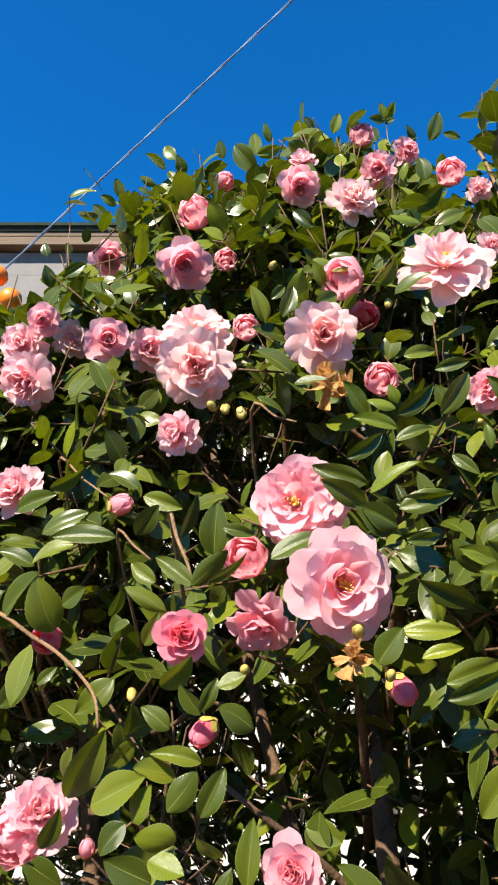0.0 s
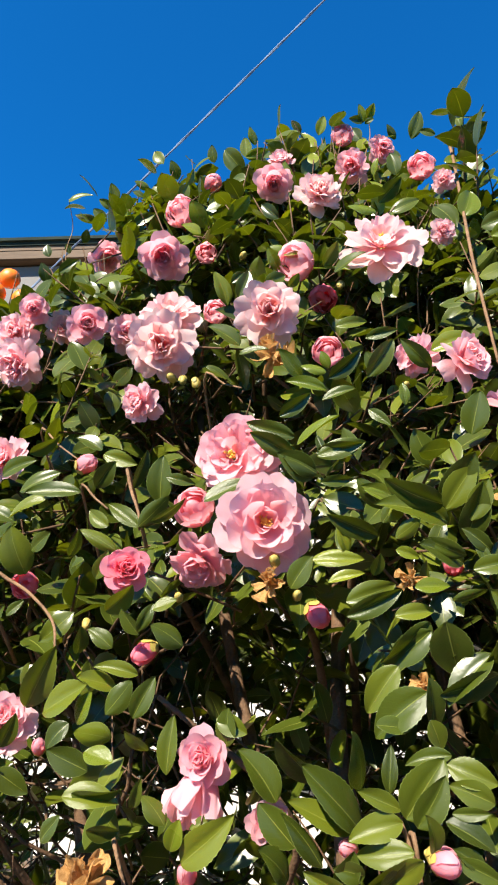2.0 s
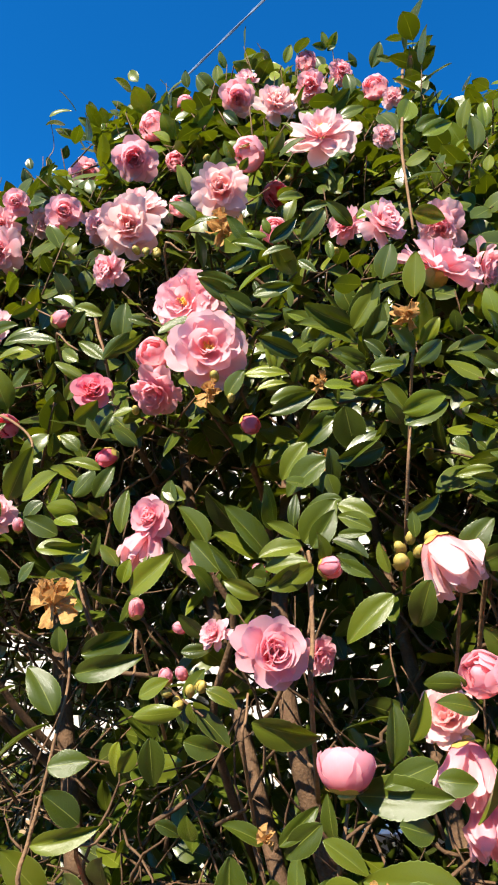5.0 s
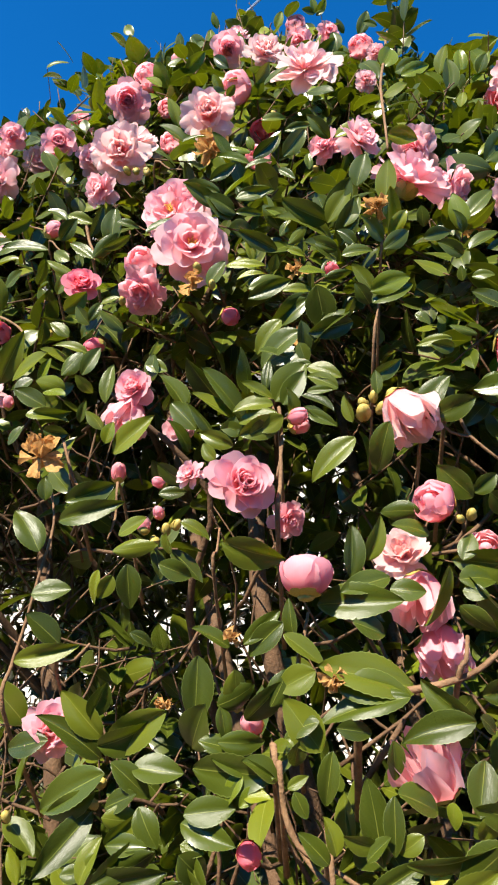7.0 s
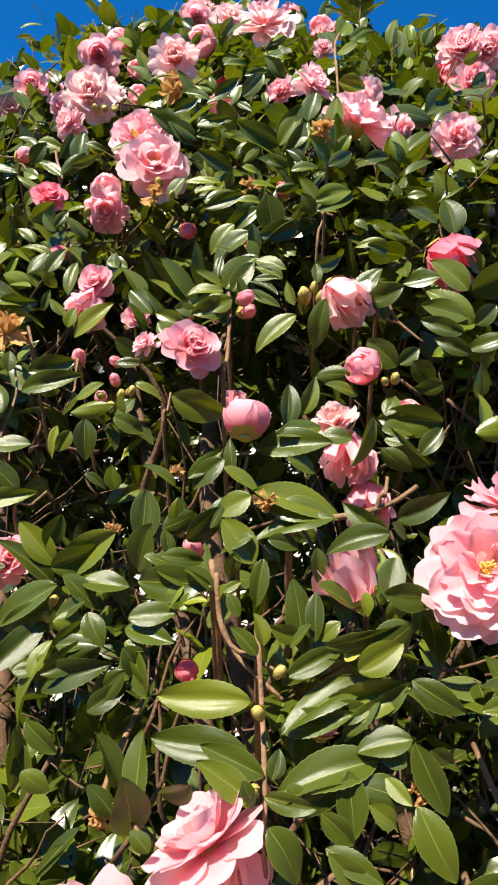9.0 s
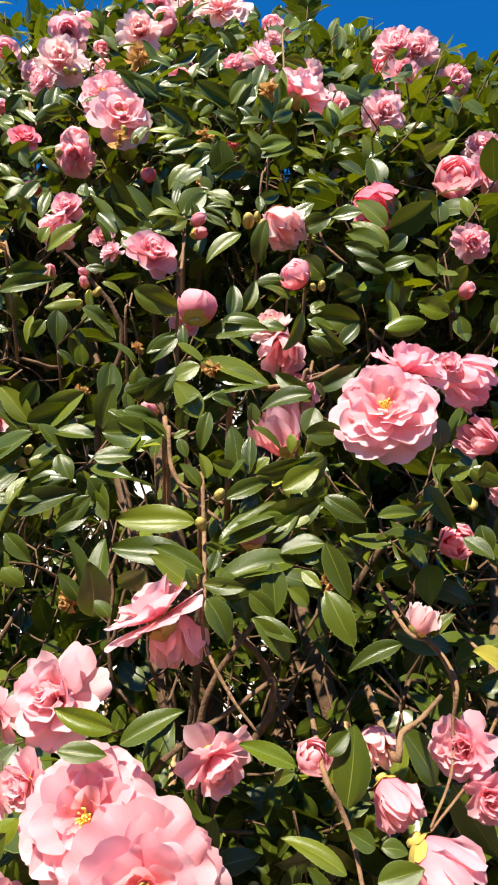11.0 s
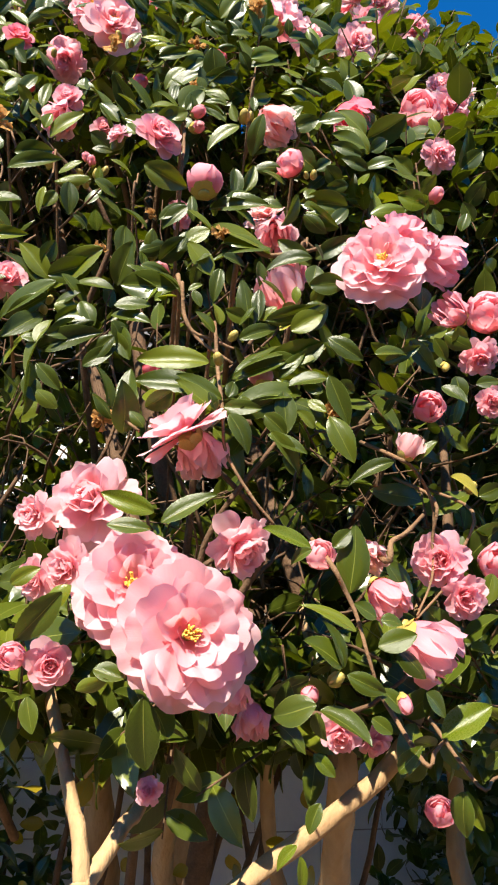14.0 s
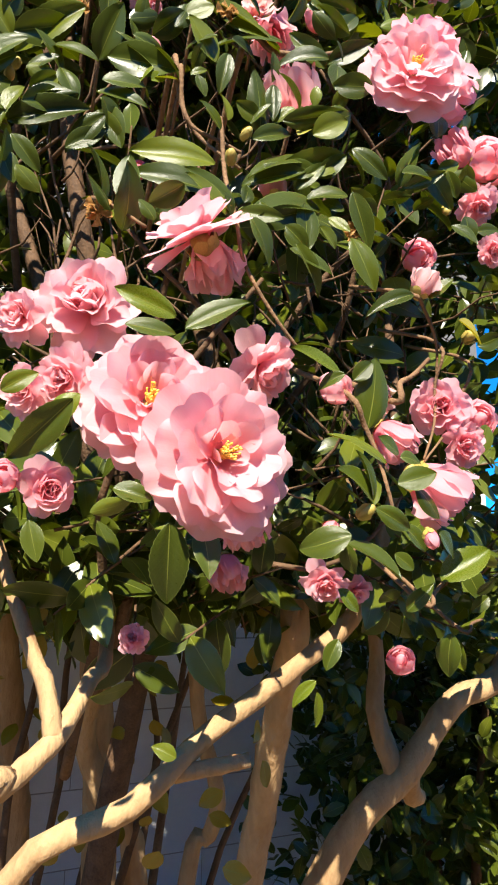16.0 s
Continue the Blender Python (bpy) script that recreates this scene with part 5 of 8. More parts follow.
leaf((0.181, 0.444, 1.724), (0.154, 0.443, 1.691), (0.35, -0.74, -0.09), 0.50, 0, 130)
leaf((0.188, 0.426, 1.723), (0.198, 0.447, 1.688), (-0.22, -0.74, -0.19), 0.62, 0, 131)
leaf((0.196, 0.437, 1.738), (0.222, 0.435, 1.741), (0.52, -0.64, -0.37), 0.36, 0, 132)
leaf((0.224, 0.437, 1.761), (0.215, 0.432, 1.779), (-0.40, -0.97, 0.46), 0.39, 0, 133)
leaf((0.157, 0.439, 1.695), (0.134, 0.442, 1.666), (-0.29, -0.90, 0.26), 0.53, 0, 134)
leaf((0.174, 0.426, 1.688), (0.181, 0.430, 1.654), (0.55, -0.70, -0.12), 0.48, 0, 135)
leaf((0.220, 0.430, 1.690), (0.182, 0.425, 1.675), (0.64, -0.66, -0.18), 0.49, 0, 136)
leaf((0.108, 0.493, 1.863), (0.144, 0.476, 1.863), (0.00, -0.73, -0.33), 0.36, 0, 137)
leaf((0.106, 0.500, 1.843), (0.081, 0.478, 1.859), (-0.20, -0.85, -0.01), 0.55, 0, 138)
leaf((-0.126, 0.528, 1.663), (-0.097, 0.496, 1.706), (0.62, -0.87, 0.45), 0.37, 0, 139)
leaf((-0.125, 0.528, 1.672), (-0.127, 0.508, 1.694), (-0.33, -0.91, 0.39), 0.50, 0, 140)
leaf((-0.106, 0.511, 1.660), (-0.068, 0.488, 1.682), (-0.55, -0.93, 0.41), 0.46, 0, 141)
leaf((-0.053, 0.495, 1.660), (-0.034, 0.487, 1.682), (0.59, -1.05, 0.92), 0.57, 0, 142)
leaf((-0.076, 0.501, 1.653), (-0.067, 0.486, 1.674), (-0.11, -1.03, 0.77), 0.62, 1, 143)
leaf((-0.031, 0.489, 1.658), (-0.016, 0.482, 1.686), (0.16, -0.82, 0.14), 0.47, 0, 144)
leaf((-0.032, 0.505, 1.688), (-0.062, 0.492, 1.698), (-0.06, -0.88, 0.25), 0.39, 0, 145)
leaf((-0.050, 0.510, 1.679), (-0.074, 0.490, 1.688), (1.02, -1.05, 0.96), 0.55, 0, 146)
leaf((-0.001, 0.470, 1.623), (0.001, 0.464, 1.661), (-0.37, -1.01, 0.68), 0.41, 0, 147)
leaf((-0.079, 0.491, 1.654), (-0.096, 0.487, 1.639), (0.01, -0.90, 0.40), 0.62, 0, 148)
leaf((-0.060, 0.483, 1.623), (-0.088, 0.472, 1.637), (0.09, -0.86, 0.35), 0.55, 0, 149)
leaf((-0.072, 0.467, 1.609), (-0.034, 0.463, 1.612), (-0.71, -0.91, 0.40), 0.47, 0, 150)
leaf((-0.062, 0.478, 1.636), (-0.039, 0.470, 1.631), (0.71, -0.88, 0.49), 0.62, 1, 151)
leaf((0.001, 0.459, 1.594), (-0.011, 0.456, 1.614), (0.46, -0.81, 0.31), 0.62, 0, 152)
leaf((-0.085, 0.469, 1.581), (-0.074, 0.460, 1.597), (-0.21, -0.90, 0.54), 0.60, 0, 153)
leaf((-0.022, 0.467, 1.603), (-0.017, 0.456, 1.620), (0.10, -0.79, 0.16), 0.39, 0, 154)
leaf((0.013, 0.459, 1.572), (0.042, 0.433, 1.599), (-0.08, -0.82, 0.29), 0.50, 0, 155)
leaf((0.041, 0.462, 1.642), (0.041, 0.455, 1.667), (-0.35, -0.95, 0.45), 0.62, 0, 156)
leaf((-0.138, 0.514, 1.635), (-0.124, 0.505, 1.657), (0.49, -0.75, 0.14), 0.52, 0, 157)
leaf((0.075, 0.446, 1.611), (0.057, 0.440, 1.645), (0.46, -0.84, 0.36), 0.53, 0, 158)
leaf((0.103, 0.451, 1.622), (0.074, 0.425, 1.647), (-0.59, -0.82, 0.09), 0.46, 0, 159)
leaf((0.128, 0.438, 1.596), (0.102, 0.405, 1.636), (0.72, -0.92, 0.70), 0.40, 0, 160)
leaf((0.121, 0.430, 1.597), (0.083, 0.419, 1.617), (-0.35, -1.05, 0.88), 0.36, 0, 161)
leaf((0.129, 0.436, 1.621), (0.132, 0.414, 1.655), (0.78, -0.85, 0.45), 0.62, 0, 162)
leaf((0.145, 0.422, 1.620), (0.145, 0.416, 1.647), (-0.42, -0.70, -0.18), 0.36, 0, 163)
leaf((0.153, 0.416, 1.608), (0.175, 0.405, 1.641), (0.13, -0.82, 0.30), 0.62, 0, 164)
leaf((0.183, 0.417, 1.643), (0.155, 0.416, 1.641), (0.13, -0.82, 0.24), 0.42, 0, 165)
leaf((0.139, 0.426, 1.659), (0.163, 0.432, 1.658), (0.47, -0.99, 0.74), 0.54, 0, 166)
leaf((0.179, 0.414, 1.638), (0.206, 0.404, 1.629), (-0.25, -0.91, 0.44), 0.59, 0, 167)
leaf((0.151, 0.416, 1.606), (0.119, 0.406, 1.601), (0.01, -0.82, 0.28), 0.45, 0, 168)
leaf((0.151, 0.420, 1.612), (0.125, 0.410, 1.624), (1.06, -0.76, 0.28), 0.36, 0, 169)
leaf((0.155, 0.404, 1.593), (0.122, 0.407, 1.590), (-0.35, -0.96, 0.67), 0.46, 0, 170)
leaf((0.159, 0.400, 1.590), (0.140, 0.402, 1.577), (-0.23, -0.58, -0.42), 0.62, 0, 171)
leaf((0.103, 0.428, 1.579), (0.085, 0.419, 1.611), (0.37, -0.91, 0.62), 0.38, 0, 172)
leaf((0.082, 0.437, 1.569), (0.073, 0.416, 1.592), (0.12, -1.01, 0.88), 0.62, 0, 173)
leaf((0.174, 0.404, 1.609), (0.200, 0.395, 1.599), (0.58, -0.78, 0.29), 0.49, 0, 174)
leaf((0.167, 0.409, 1.592), (0.168, 0.395, 1.611), (0.36, -0.73, 0.12), 0.62, 0, 175)
leaf((0.178, 0.405, 1.613), (0.199, 0.399, 1.614), (-0.57, -0.77, 0.05), 0.36, 0, 176)
leaf((0.193, 0.399, 1.586), (0.177, 0.393, 1.598), (-0.05, -0.81, 0.34), 0.50, 0, 177)
leaf((0.112, 0.415, 1.573), (0.122, 0.405, 1.589), (0.42, -0.89, 0.60), 0.62, 0, 178)
far_leaf((0.200, 0.451, 1.805), (0.220, 0.433, 1.836), (0.14, -0.83, 0.13), 0.48, 0, 179)
far_leaf((0.200, 0.454, 1.809), (0.156, 0.438, 1.816), (0.31, -0.62, -0.52), 0.48, 0, 180)
far_leaf((0.215, 0.441, 1.794), (0.228, 0.432, 1.823), (-0.10, -0.83, 0.10), 0.48, 0, 181)
far_leaf((0.156, 0.468, 1.809), (0.139, 0.454, 1.829), (-0.67, -0.95, 0.43), 0.48, 0, 182)
far_leaf((0.209, 0.440, 1.769), (0.180, 0.437, 1.778), (-1.33, -0.76, -0.24), 0.48, 0, 183)
far_leaf((0.211, 0.433, 1.758), (0.238, 0.426, 1.764), (0.13, -0.85, 0.18), 0.48, 0, 184)
far_leaf((0.225, 0.436, 1.772), (0.208, 0.430, 1.787), (-0.19, -0.75, -0.17), 0.52, 0, 185)
far_leaf((0.241, 0.436, 1.721), (0.220, 0.421, 1.743), (0.44, -0.70, -0.29), 0.48, 0, 186)
far_leaf((0.236, 0.436, 1.711), (0.222, 0.423, 1.725), (0.07, -0.55, -0.83), 0.61, 0, 187)
far_leaf((0.237, 0.429, 1.708), (0.271, 0.418, 1.726), (-0.64, -0.84, 0.04), 0.48, 0, 188)
far_leaf((0.257, 0.452, 1.790), (0.257, 0.419, 1.823), (0.60, -0.70, -0.22), 0.48, 1, 189)
far_leaf((0.256, 0.437, 1.783), (0.270, 0.423, 1.802), (0.22, -0.63, -0.50), 0.48, 1, 190)
far_leaf((0.251, 0.440, 1.779), (0.228, 0.418, 1.792), (0.59, -0.67, -0.35), 0.48, 0, 191)
far_leaf((0.291, 0.449, 1.801), (0.286, 0.435, 1.814), (-0.68, -0.72, -0.23), 0.62, 0, 192)
far_leaf((0.248, 0.426, 1.761), (0.274, 0.423, 1.781), (0.22, -0.77, -0.04), 0.48, 0, 193)
far_leaf((0.286, 0.432, 1.777), (0.312, 0.431, 1.787), (-0.62, -0.67, -0.40), 0.48, 0, 194)
far_leaf((0.334, 0.469, 1.809), (0.328, 0.452, 1.824), (0.25, -0.71, -0.16), 0.62, 0, 195)
far_leaf((0.347, 0.496, 1.845), (0.374, 0.491, 1.881), (-0.45, -0.75, -0.09), 0.48, 0, 196)
far_leaf((0.334, 0.453, 1.780), (0.362, 0.450, 1.804), (-0.93, -0.84, 0.14), 0.48, 0, 197)
far_leaf((0.322, 0.434, 1.762), (0.299, 0.424, 1.770), (-0.15, -0.67, -0.35), 0.48, 0, 198)
far_leaf((0.319, 0.431, 1.733), (0.316, 0.425, 1.745), (-0.50, -0.81, 0.06), 0.62, 0, 199)
far_leaf((0.332, 0.445, 1.746), (0.349, 0.435, 1.746), (-0.94, -0.73, -0.23), 0.48, 0, 200)
far_leaf((0.147, 0.463, 1.758), (0.152, 0.456, 1.773), (0.40, -0.81, 0.02), 0.62, 0, 201)
far_leaf((0.163, 0.455, 1.784), (0.178, 0.440, 1.794), (-0.10, -0.82, 0.04), 0.48, 0, 202)
far_leaf((0.126, 0.463, 1.739), (0.163, 0.459, 1.751), (0.08, -0.85, 0.10), 0.48, 0, 203)
far_leaf((0.181, 0.442, 1.718), (0.151, 0.446, 1.694), (0.01, -0.84, 0.08), 0.50, 0, 204)
far_leaf((0.198, 0.433, 1.716), (0.186, 0.441, 1.699), (-0.10, -0.71, -0.34), 0.62, 0, 205)
far_leaf((0.213, 0.434, 1.696), (0.222, 0.426, 1.710), (0.76, -0.57, -0.73), 0.62, 0, 206)
far_leaf((0.218, 0.433, 1.703), (0.183, 0.426, 1.675), (-0.40, -1.08, 0.83), 0.48, 0, 207)
leaf((0.173, 0.428, 1.679), (0.136, 0.435, 1.654), (-0.15, -0.89, 0.20), 0.50, 0, 208)
leaf((0.172, 0.418, 1.663), (0.180, 0.423, 1.645), (0.16, -0.75, -0.24), 0.62, 0, 209)
leaf((0.272, 0.419, 1.693), (0.285, 0.415, 1.685), (-0.12, -0.83, 0.08), 0.62, 0, 210)
leaf((0.297, 0.416, 1.683), (0.290, 0.416, 1.690), (-0.24, -0.73, -0.23), 0.62, 0, 211)
leaf((0.324, 0.418, 1.674), (0.301, 0.411, 1.682), (-0.07, -0.81, 0.08), 0.37, 0, 212)
leaf((0.300, 0.410, 1.666), (0.271, 0.410, 1.662), (-0.37, -0.75, -0.17), 0.36, 0, 213)
leaf((0.302, 0.412, 1.658), (0.283, 0.404, 1.657), (-0.83, -0.74, -0.25), 0.58, 0, 214)
leaf((0.229, 0.404, 1.625), (0.259, 0.401, 1.640), (0.53, -0.80, -0.04), 0.43, 0, 215)
leaf((0.235, 0.401, 1.611), (0.233, 0.397, 1.630), (-0.07, -0.74, -0.28), 0.49, 0, 216)
leaf((0.204, 0.408, 1.618), (0.179, 0.403, 1.629), (0.43, -0.79, -0.10), 0.58, 0, 217)
leaf((0.159, 0.413, 1.604), (0.176, 0.401, 1.630), (-0.28, -0.79, -0.16), 0.48, 0, 218)
leaf((0.214, 0.394, 1.584), (0.205, 0.393, 1.606), (-0.88, -0.79, -0.19), 0.49, 0, 219)
leaf((0.269, 0.403, 1.596), (0.284, 0.385, 1.624), (-0.38, -0.69, -0.42), 0.53, 0, 220)
leaf((0.278, 0.396, 1.591), (0.308, 0.384, 1.603), (0.57, -0.81, 0.04), 0.54, 0, 221)
leaf((0.318, 0.404, 1.617), (0.328, 0.390, 1.627), (-0.52, -0.81, 0.02), 0.62, 0, 222)
leaf((-0.032, 0.428, 1.481), (-0.052, 0.426, 1.518), (0.17, -0.89, 0.34), 0.54, 0, 223)
leaf((-0.036, 0.440, 1.525), (-0.037, 0.435, 1.544), (0.29, -0.90, 0.35), 0.62, 0, 224)
leaf((-0.024, 0.445, 1.509), (0.025, 0.419, 1.520), (-0.13, -0.82, 0.05), 0.36, 0, 225)
leaf((-0.031, 0.418, 1.447), (-0.001, 0.416, 1.453), (0.71, -0.92, 0.50), 0.62, 0, 226)
leaf((0.044, 0.402, 1.470), (0.048, 0.406, 1.437), (0.30, -0.91, 0.33), 0.57, 0, 227)
leaf((0.069, 0.391, 1.469), (0.094, 0.397, 1.461), (0.38, -0.84, 0.11), 0.52, 0, 228)
leaf((0.075, 0.407, 1.479), (0.071, 0.397, 1.493), (-0.57, -1.01, 0.56), 0.62, 1, 229)
leaf((0.083, 0.396, 1.502), (0.107, 0.396, 1.494), (-0.22, -1.01, 0.55), 0.46, 0, 230)
leaf((0.031, 0.423, 1.495), (0.054, 0.412, 1.508), (-0.16, -0.97, 0.47), 0.46, 0, 231)
leaf((0.028, 0.420, 1.482), (0.062, 0.404, 1.485), (-0.19, -0.83, 0.06), 0.36, 0, 232)
leaf((0.021, 0.410, 1.466), (0.013, 0.417, 1.441), (-0.27, -0.90, 0.29), 0.43, 1, 233)
leaf((0.032, 0.410, 1.462), (0.023, 0.411, 1.444), (0.48, -0.89, 0.31), 0.62, 0, 234)
leaf((-0.037, 0.415, 1.398), (0.008, 0.403, 1.408), (0.37, -0.80, 0.16), 0.36, 0, 235)
leaf((-0.006, 0.421, 1.411), (-0.027, 0.405, 1.433), (0.09, -1.05, 0.89), 0.62, 0, 236)
leaf((0.116, 0.374, 1.484), (0.161, 0.379, 1.469), (0.71, -0.61, -0.64), 0.54, 0, 237)
leaf((0.124, 0.379, 1.412), (0.102, 0.366, 1.427), (1.12, -0.82, 0.14), 0.36, 0, 238)
leaf((0.077, 0.391, 1.409), (0.073, 0.380, 1.426), (-0.13, -0.90, 0.33), 0.62, 1, 239)
leaf((0.053, 0.387, 1.420), (0.071, 0.393, 1.413), (0.13, -0.86, 0.22), 0.43, 0, 240)
leaf((0.103, 0.372, 1.406), (0.104, 0.370, 1.361), (0.51, -0.98, 0.62), 0.47, 0, 241)
leaf((0.129, 0.358, 1.398), (0.133, 0.366, 1.368), (0.42, -1.02, 0.77), 0.52, 0, 242)
leaf((0.120, 0.364, 1.375), (0.127, 0.360, 1.355), (0.72, -0.70, -0.21), 0.59, 0, 243)
leaf((0.085, 0.363, 1.371), (0.037, 0.388, 1.340), (0.30, -0.83, 0.20), 0.38, 0, 244)
leaf((0.037, 0.400, 1.336), (0.006, 0.372, 1.367), (0.69, -0.70, -0.09), 0.36, 0, 245)
leaf((0.047, 0.368, 1.332), (-0.004, 0.392, 1.305), (-0.23, -0.85, 0.35), 0.40, 0, 246)
leaf((0.051, 0.365, 1.339), (0.078, 0.372, 1.318), (0.66, -0.81, 0.26), 0.48, 0, 247)
leaf((0.064, 0.372, 1.335), (0.096, 0.362, 1.336), (0.44, -0.95, 0.69), 0.53, 0, 248)
leaf((0.038, 0.385, 1.307), (0.008, 0.364, 1.271), (0.14, -0.83, 0.35), 0.36, 0, 249)
leaf((0.041, 0.373, 1.320), (0.005, 0.382, 1.298), (0.56, -0.84, 0.40), 0.36, 0, 250)
leaf((0.048, 0.373, 1.311), (0.069, 0.362, 1.322), (-0.06, -0.89, 0.52), 0.52, 0, 251)
leaf((0.048, 0.365, 1.307), (0.073, 0.366, 1.303), (0.05, -0.70, -0.06), 0.62, 0, 252)
leaf((0.071, 0.365, 1.314), (0.083, 0.358, 1.292), (0.08, -0.82, 0.28), 0.62, 0, 253)
leaf((0.037, 0.367, 1.269), (0.045, 0.367, 1.296), (-0.36, -0.85, 0.49), 0.49, 0, 254)
leaf((0.046, 0.357, 1.272), (0.081, 0.365, 1.295), (0.55, -0.70, 0.08), 0.45, 0, 255)
leaf((0.100, 0.360, 1.311), (0.132, 0.356, 1.317), (0.84, -0.83, 0.39), 0.55, 0, 256)
leaf((0.099, 0.360, 1.295), (0.114, 0.356, 1.291), (-0.26, -0.92, 0.61), 0.62, 0, 257)
leaf((0.099, 0.352, 1.291), (0.116, 0.363, 1.273), (-0.08, -0.87, 0.48), 0.62, 0, 258)
leaf((-0.022, 0.393, 1.299), (0.003, 0.383, 1.281), (0.39, -0.86, 0.55), 0.51, 0, 259)
leaf((-0.000, 0.397, 1.347), (-0.035, 0.404, 1.340), (0.70, -0.93, 0.67), 0.48, 0, 260)
leaf((0.030, 0.388, 1.363), (0.041, 0.384, 1.386), (0.80, -0.85, 0.34), 0.62, 0, 261)
leaf((-0.007, 0.386, 1.262), (-0.013, 0.385, 1.284), (0.16, -0.98, 0.97), 0.39, 1, 262)
leaf((0.107, 0.358, 1.354), (0.143, 0.363, 1.349), (0.67, -0.95, 0.64), 0.39, 0, 263)
leaf((0.143, 0.364, 1.336), (0.119, 0.351, 1.345), (-0.78, -0.92, 0.47), 0.42, 0, 264)
leaf((0.136, 0.358, 1.336), (0.124, 0.355, 1.320), (-0.08, -0.91, 0.51), 0.58, 1, 265)
leaf((0.145, 0.357, 1.329), (0.135, 0.351, 1.318), (0.61, -0.93, 0.65), 0.62, 1, 266)
leaf((0.214, 0.384, 1.568), (0.179, 0.386, 1.537), (-0.37, -0.86, 0.08), 0.46, 0, 267)
leaf((0.157, 0.407, 1.588), (0.128, 0.395, 1.572), (-0.09, -0.67, -0.53), 0.51, 0, 268)
leaf((0.176, 0.395, 1.592), (0.202, 0.393, 1.581), (-0.11, -0.83, -0.02), 0.36, 0, 269)
leaf((0.238, 0.370, 1.577), (0.228, 0.394, 1.542), (-0.34, -1.02, 0.61), 0.45, 0, 270)
leaf((0.298, 0.376, 1.522), (0.273, 0.379, 1.546), (-1.82, -0.86, 0.07), 0.62, 0, 271)
leaf((0.258, 0.372, 1.510), (0.230, 0.373, 1.509), (0.82, -0.68, -0.34), 0.51, 0, 272)
leaf((0.265, 0.377, 1.494), (0.240, 0.363, 1.502), (0.63, -0.84, 0.18), 0.47, 0, 273)
leaf((0.207, 0.370, 1.461), (0.211, 0.364, 1.497), (0.40, -0.84, 0.11), 0.47, 0, 274)
leaf((0.220, 0.376, 1.474), (0.231, 0.361, 1.500), (0.25, -0.95, 0.45), 0.46, 0, 275)
leaf((0.234, 0.369, 1.462), (0.199, 0.354, 1.451), (-0.31, -0.88, 0.22), 0.45, 0, 276)
leaf((0.184, 0.372, 1.442), (0.236, 0.344, 1.446), (0.64, -0.86, 0.20), 0.44, 0, 277)
leaf((0.233, 0.364, 1.453), (0.256, 0.357, 1.452), (0.14, -0.90, 0.32), 0.62, 0, 278)
leaf((0.274, 0.362, 1.470), (0.259, 0.360, 1.428), (0.52, -0.66, -0.38), 0.42, 0, 279)
leaf((0.281, 0.365, 1.461), (0.308, 0.367, 1.467), (1.29, -0.91, 0.50), 0.62, 0, 280)
leaf((0.283, 0.366, 1.454), (0.299, 0.358, 1.450), (-0.70, -0.96, 0.50), 0.62, 0, 281)
leaf((0.278, 0.356, 1.443), (0.299, 0.356, 1.423), (-0.98, -0.86, 0.16), 0.52, 0, 282)
leaf((0.286, 0.370, 1.475), (0.295, 0.371, 1.496), (-0.29, -0.87, 0.24), 0.62, 0, 283)
leaf((0.301, 0.383, 1.527), (0.317, 0.376, 1.540), (0.19, -0.76, -0.11), 0.62, 0, 284)
leaf((0.168, 0.363, 1.418), (0.161, 0.353, 1.442), (-0.71, -0.86, 0.11), 0.45, 0, 285)
leaf((0.134, 0.365, 1.414), (0.158, 0.360, 1.437), (-0.03, -0.80, -0.01), 0.36, 0, 286)
leaf((0.160, 0.357, 1.429), (0.136, 0.363, 1.407), (0.55, -0.98, 0.58), 0.52, 0, 287)
leaf((0.206, 0.352, 1.430), (0.230, 0.356, 1.424), (0.07, -1.00, 0.64), 0.62, 0, 288)
leaf((0.160, 0.352, 1.421), (0.189, 0.354, 1.403), (0.16, -0.94, 0.46), 0.41, 0, 289)
leaf((0.247, 0.362, 1.389), (0.191, 0.331, 1.407), (-0.09, -1.06, 0.93), 0.43, 0, 290)
leaf((0.181, 0.347, 1.399), (0.157, 0.356, 1.386), (0.60, -0.92, 0.45), 0.61, 0, 291)
leaf((0.153, 0.357, 1.376), (0.164, 0.350, 1.398), (-0.07, -0.84, 0.17), 0.57, 0, 292)
leaf((0.183, 0.343, 1.369), (0.159, 0.352, 1.363), (-0.30, -1.01, 0.76), 0.62, 0, 293)
leaf((0.193, 0.338, 1.366), (0.217, 0.342, 1.364), (0.38, -0.79, 0.09), 0.50, 0, 294)
leaf((0.276, 0.329, 1.373), (0.232, 0.331, 1.365), (-0.72, -0.76, 0.02), 0.46, 0, 295)
leaf((0.274, 0.314, 1.377), (0.286, 0.321, 1.368), (0.25, -0.83, 0.31), 0.62, 0, 296)
leaf((0.226, 0.331, 1.361), (0.229, 0.333, 1.338), (0.47, -0.66, -0.28), 0.60, 0, 297)
leaf((0.226, 0.321, 1.334), (0.255, 0.330, 1.326), (-0.02, -1.12, 1.24), 0.56, 0, 298)
leaf((0.226, 0.331, 1.331), (0.225, 0.329, 1.299), (-0.51, -0.78, 0.12), 0.38, 0, 299)
leaf((0.241, 0.325, 1.312), (0.227, 0.329, 1.300), (-0.01, -0.92, 0.69), 0.55, 0, 300)
leaf((0.275, 0.314, 1.354), (0.268, 0.307, 1.325), (-0.09, -0.69, -0.11), 0.53, 0, 301)
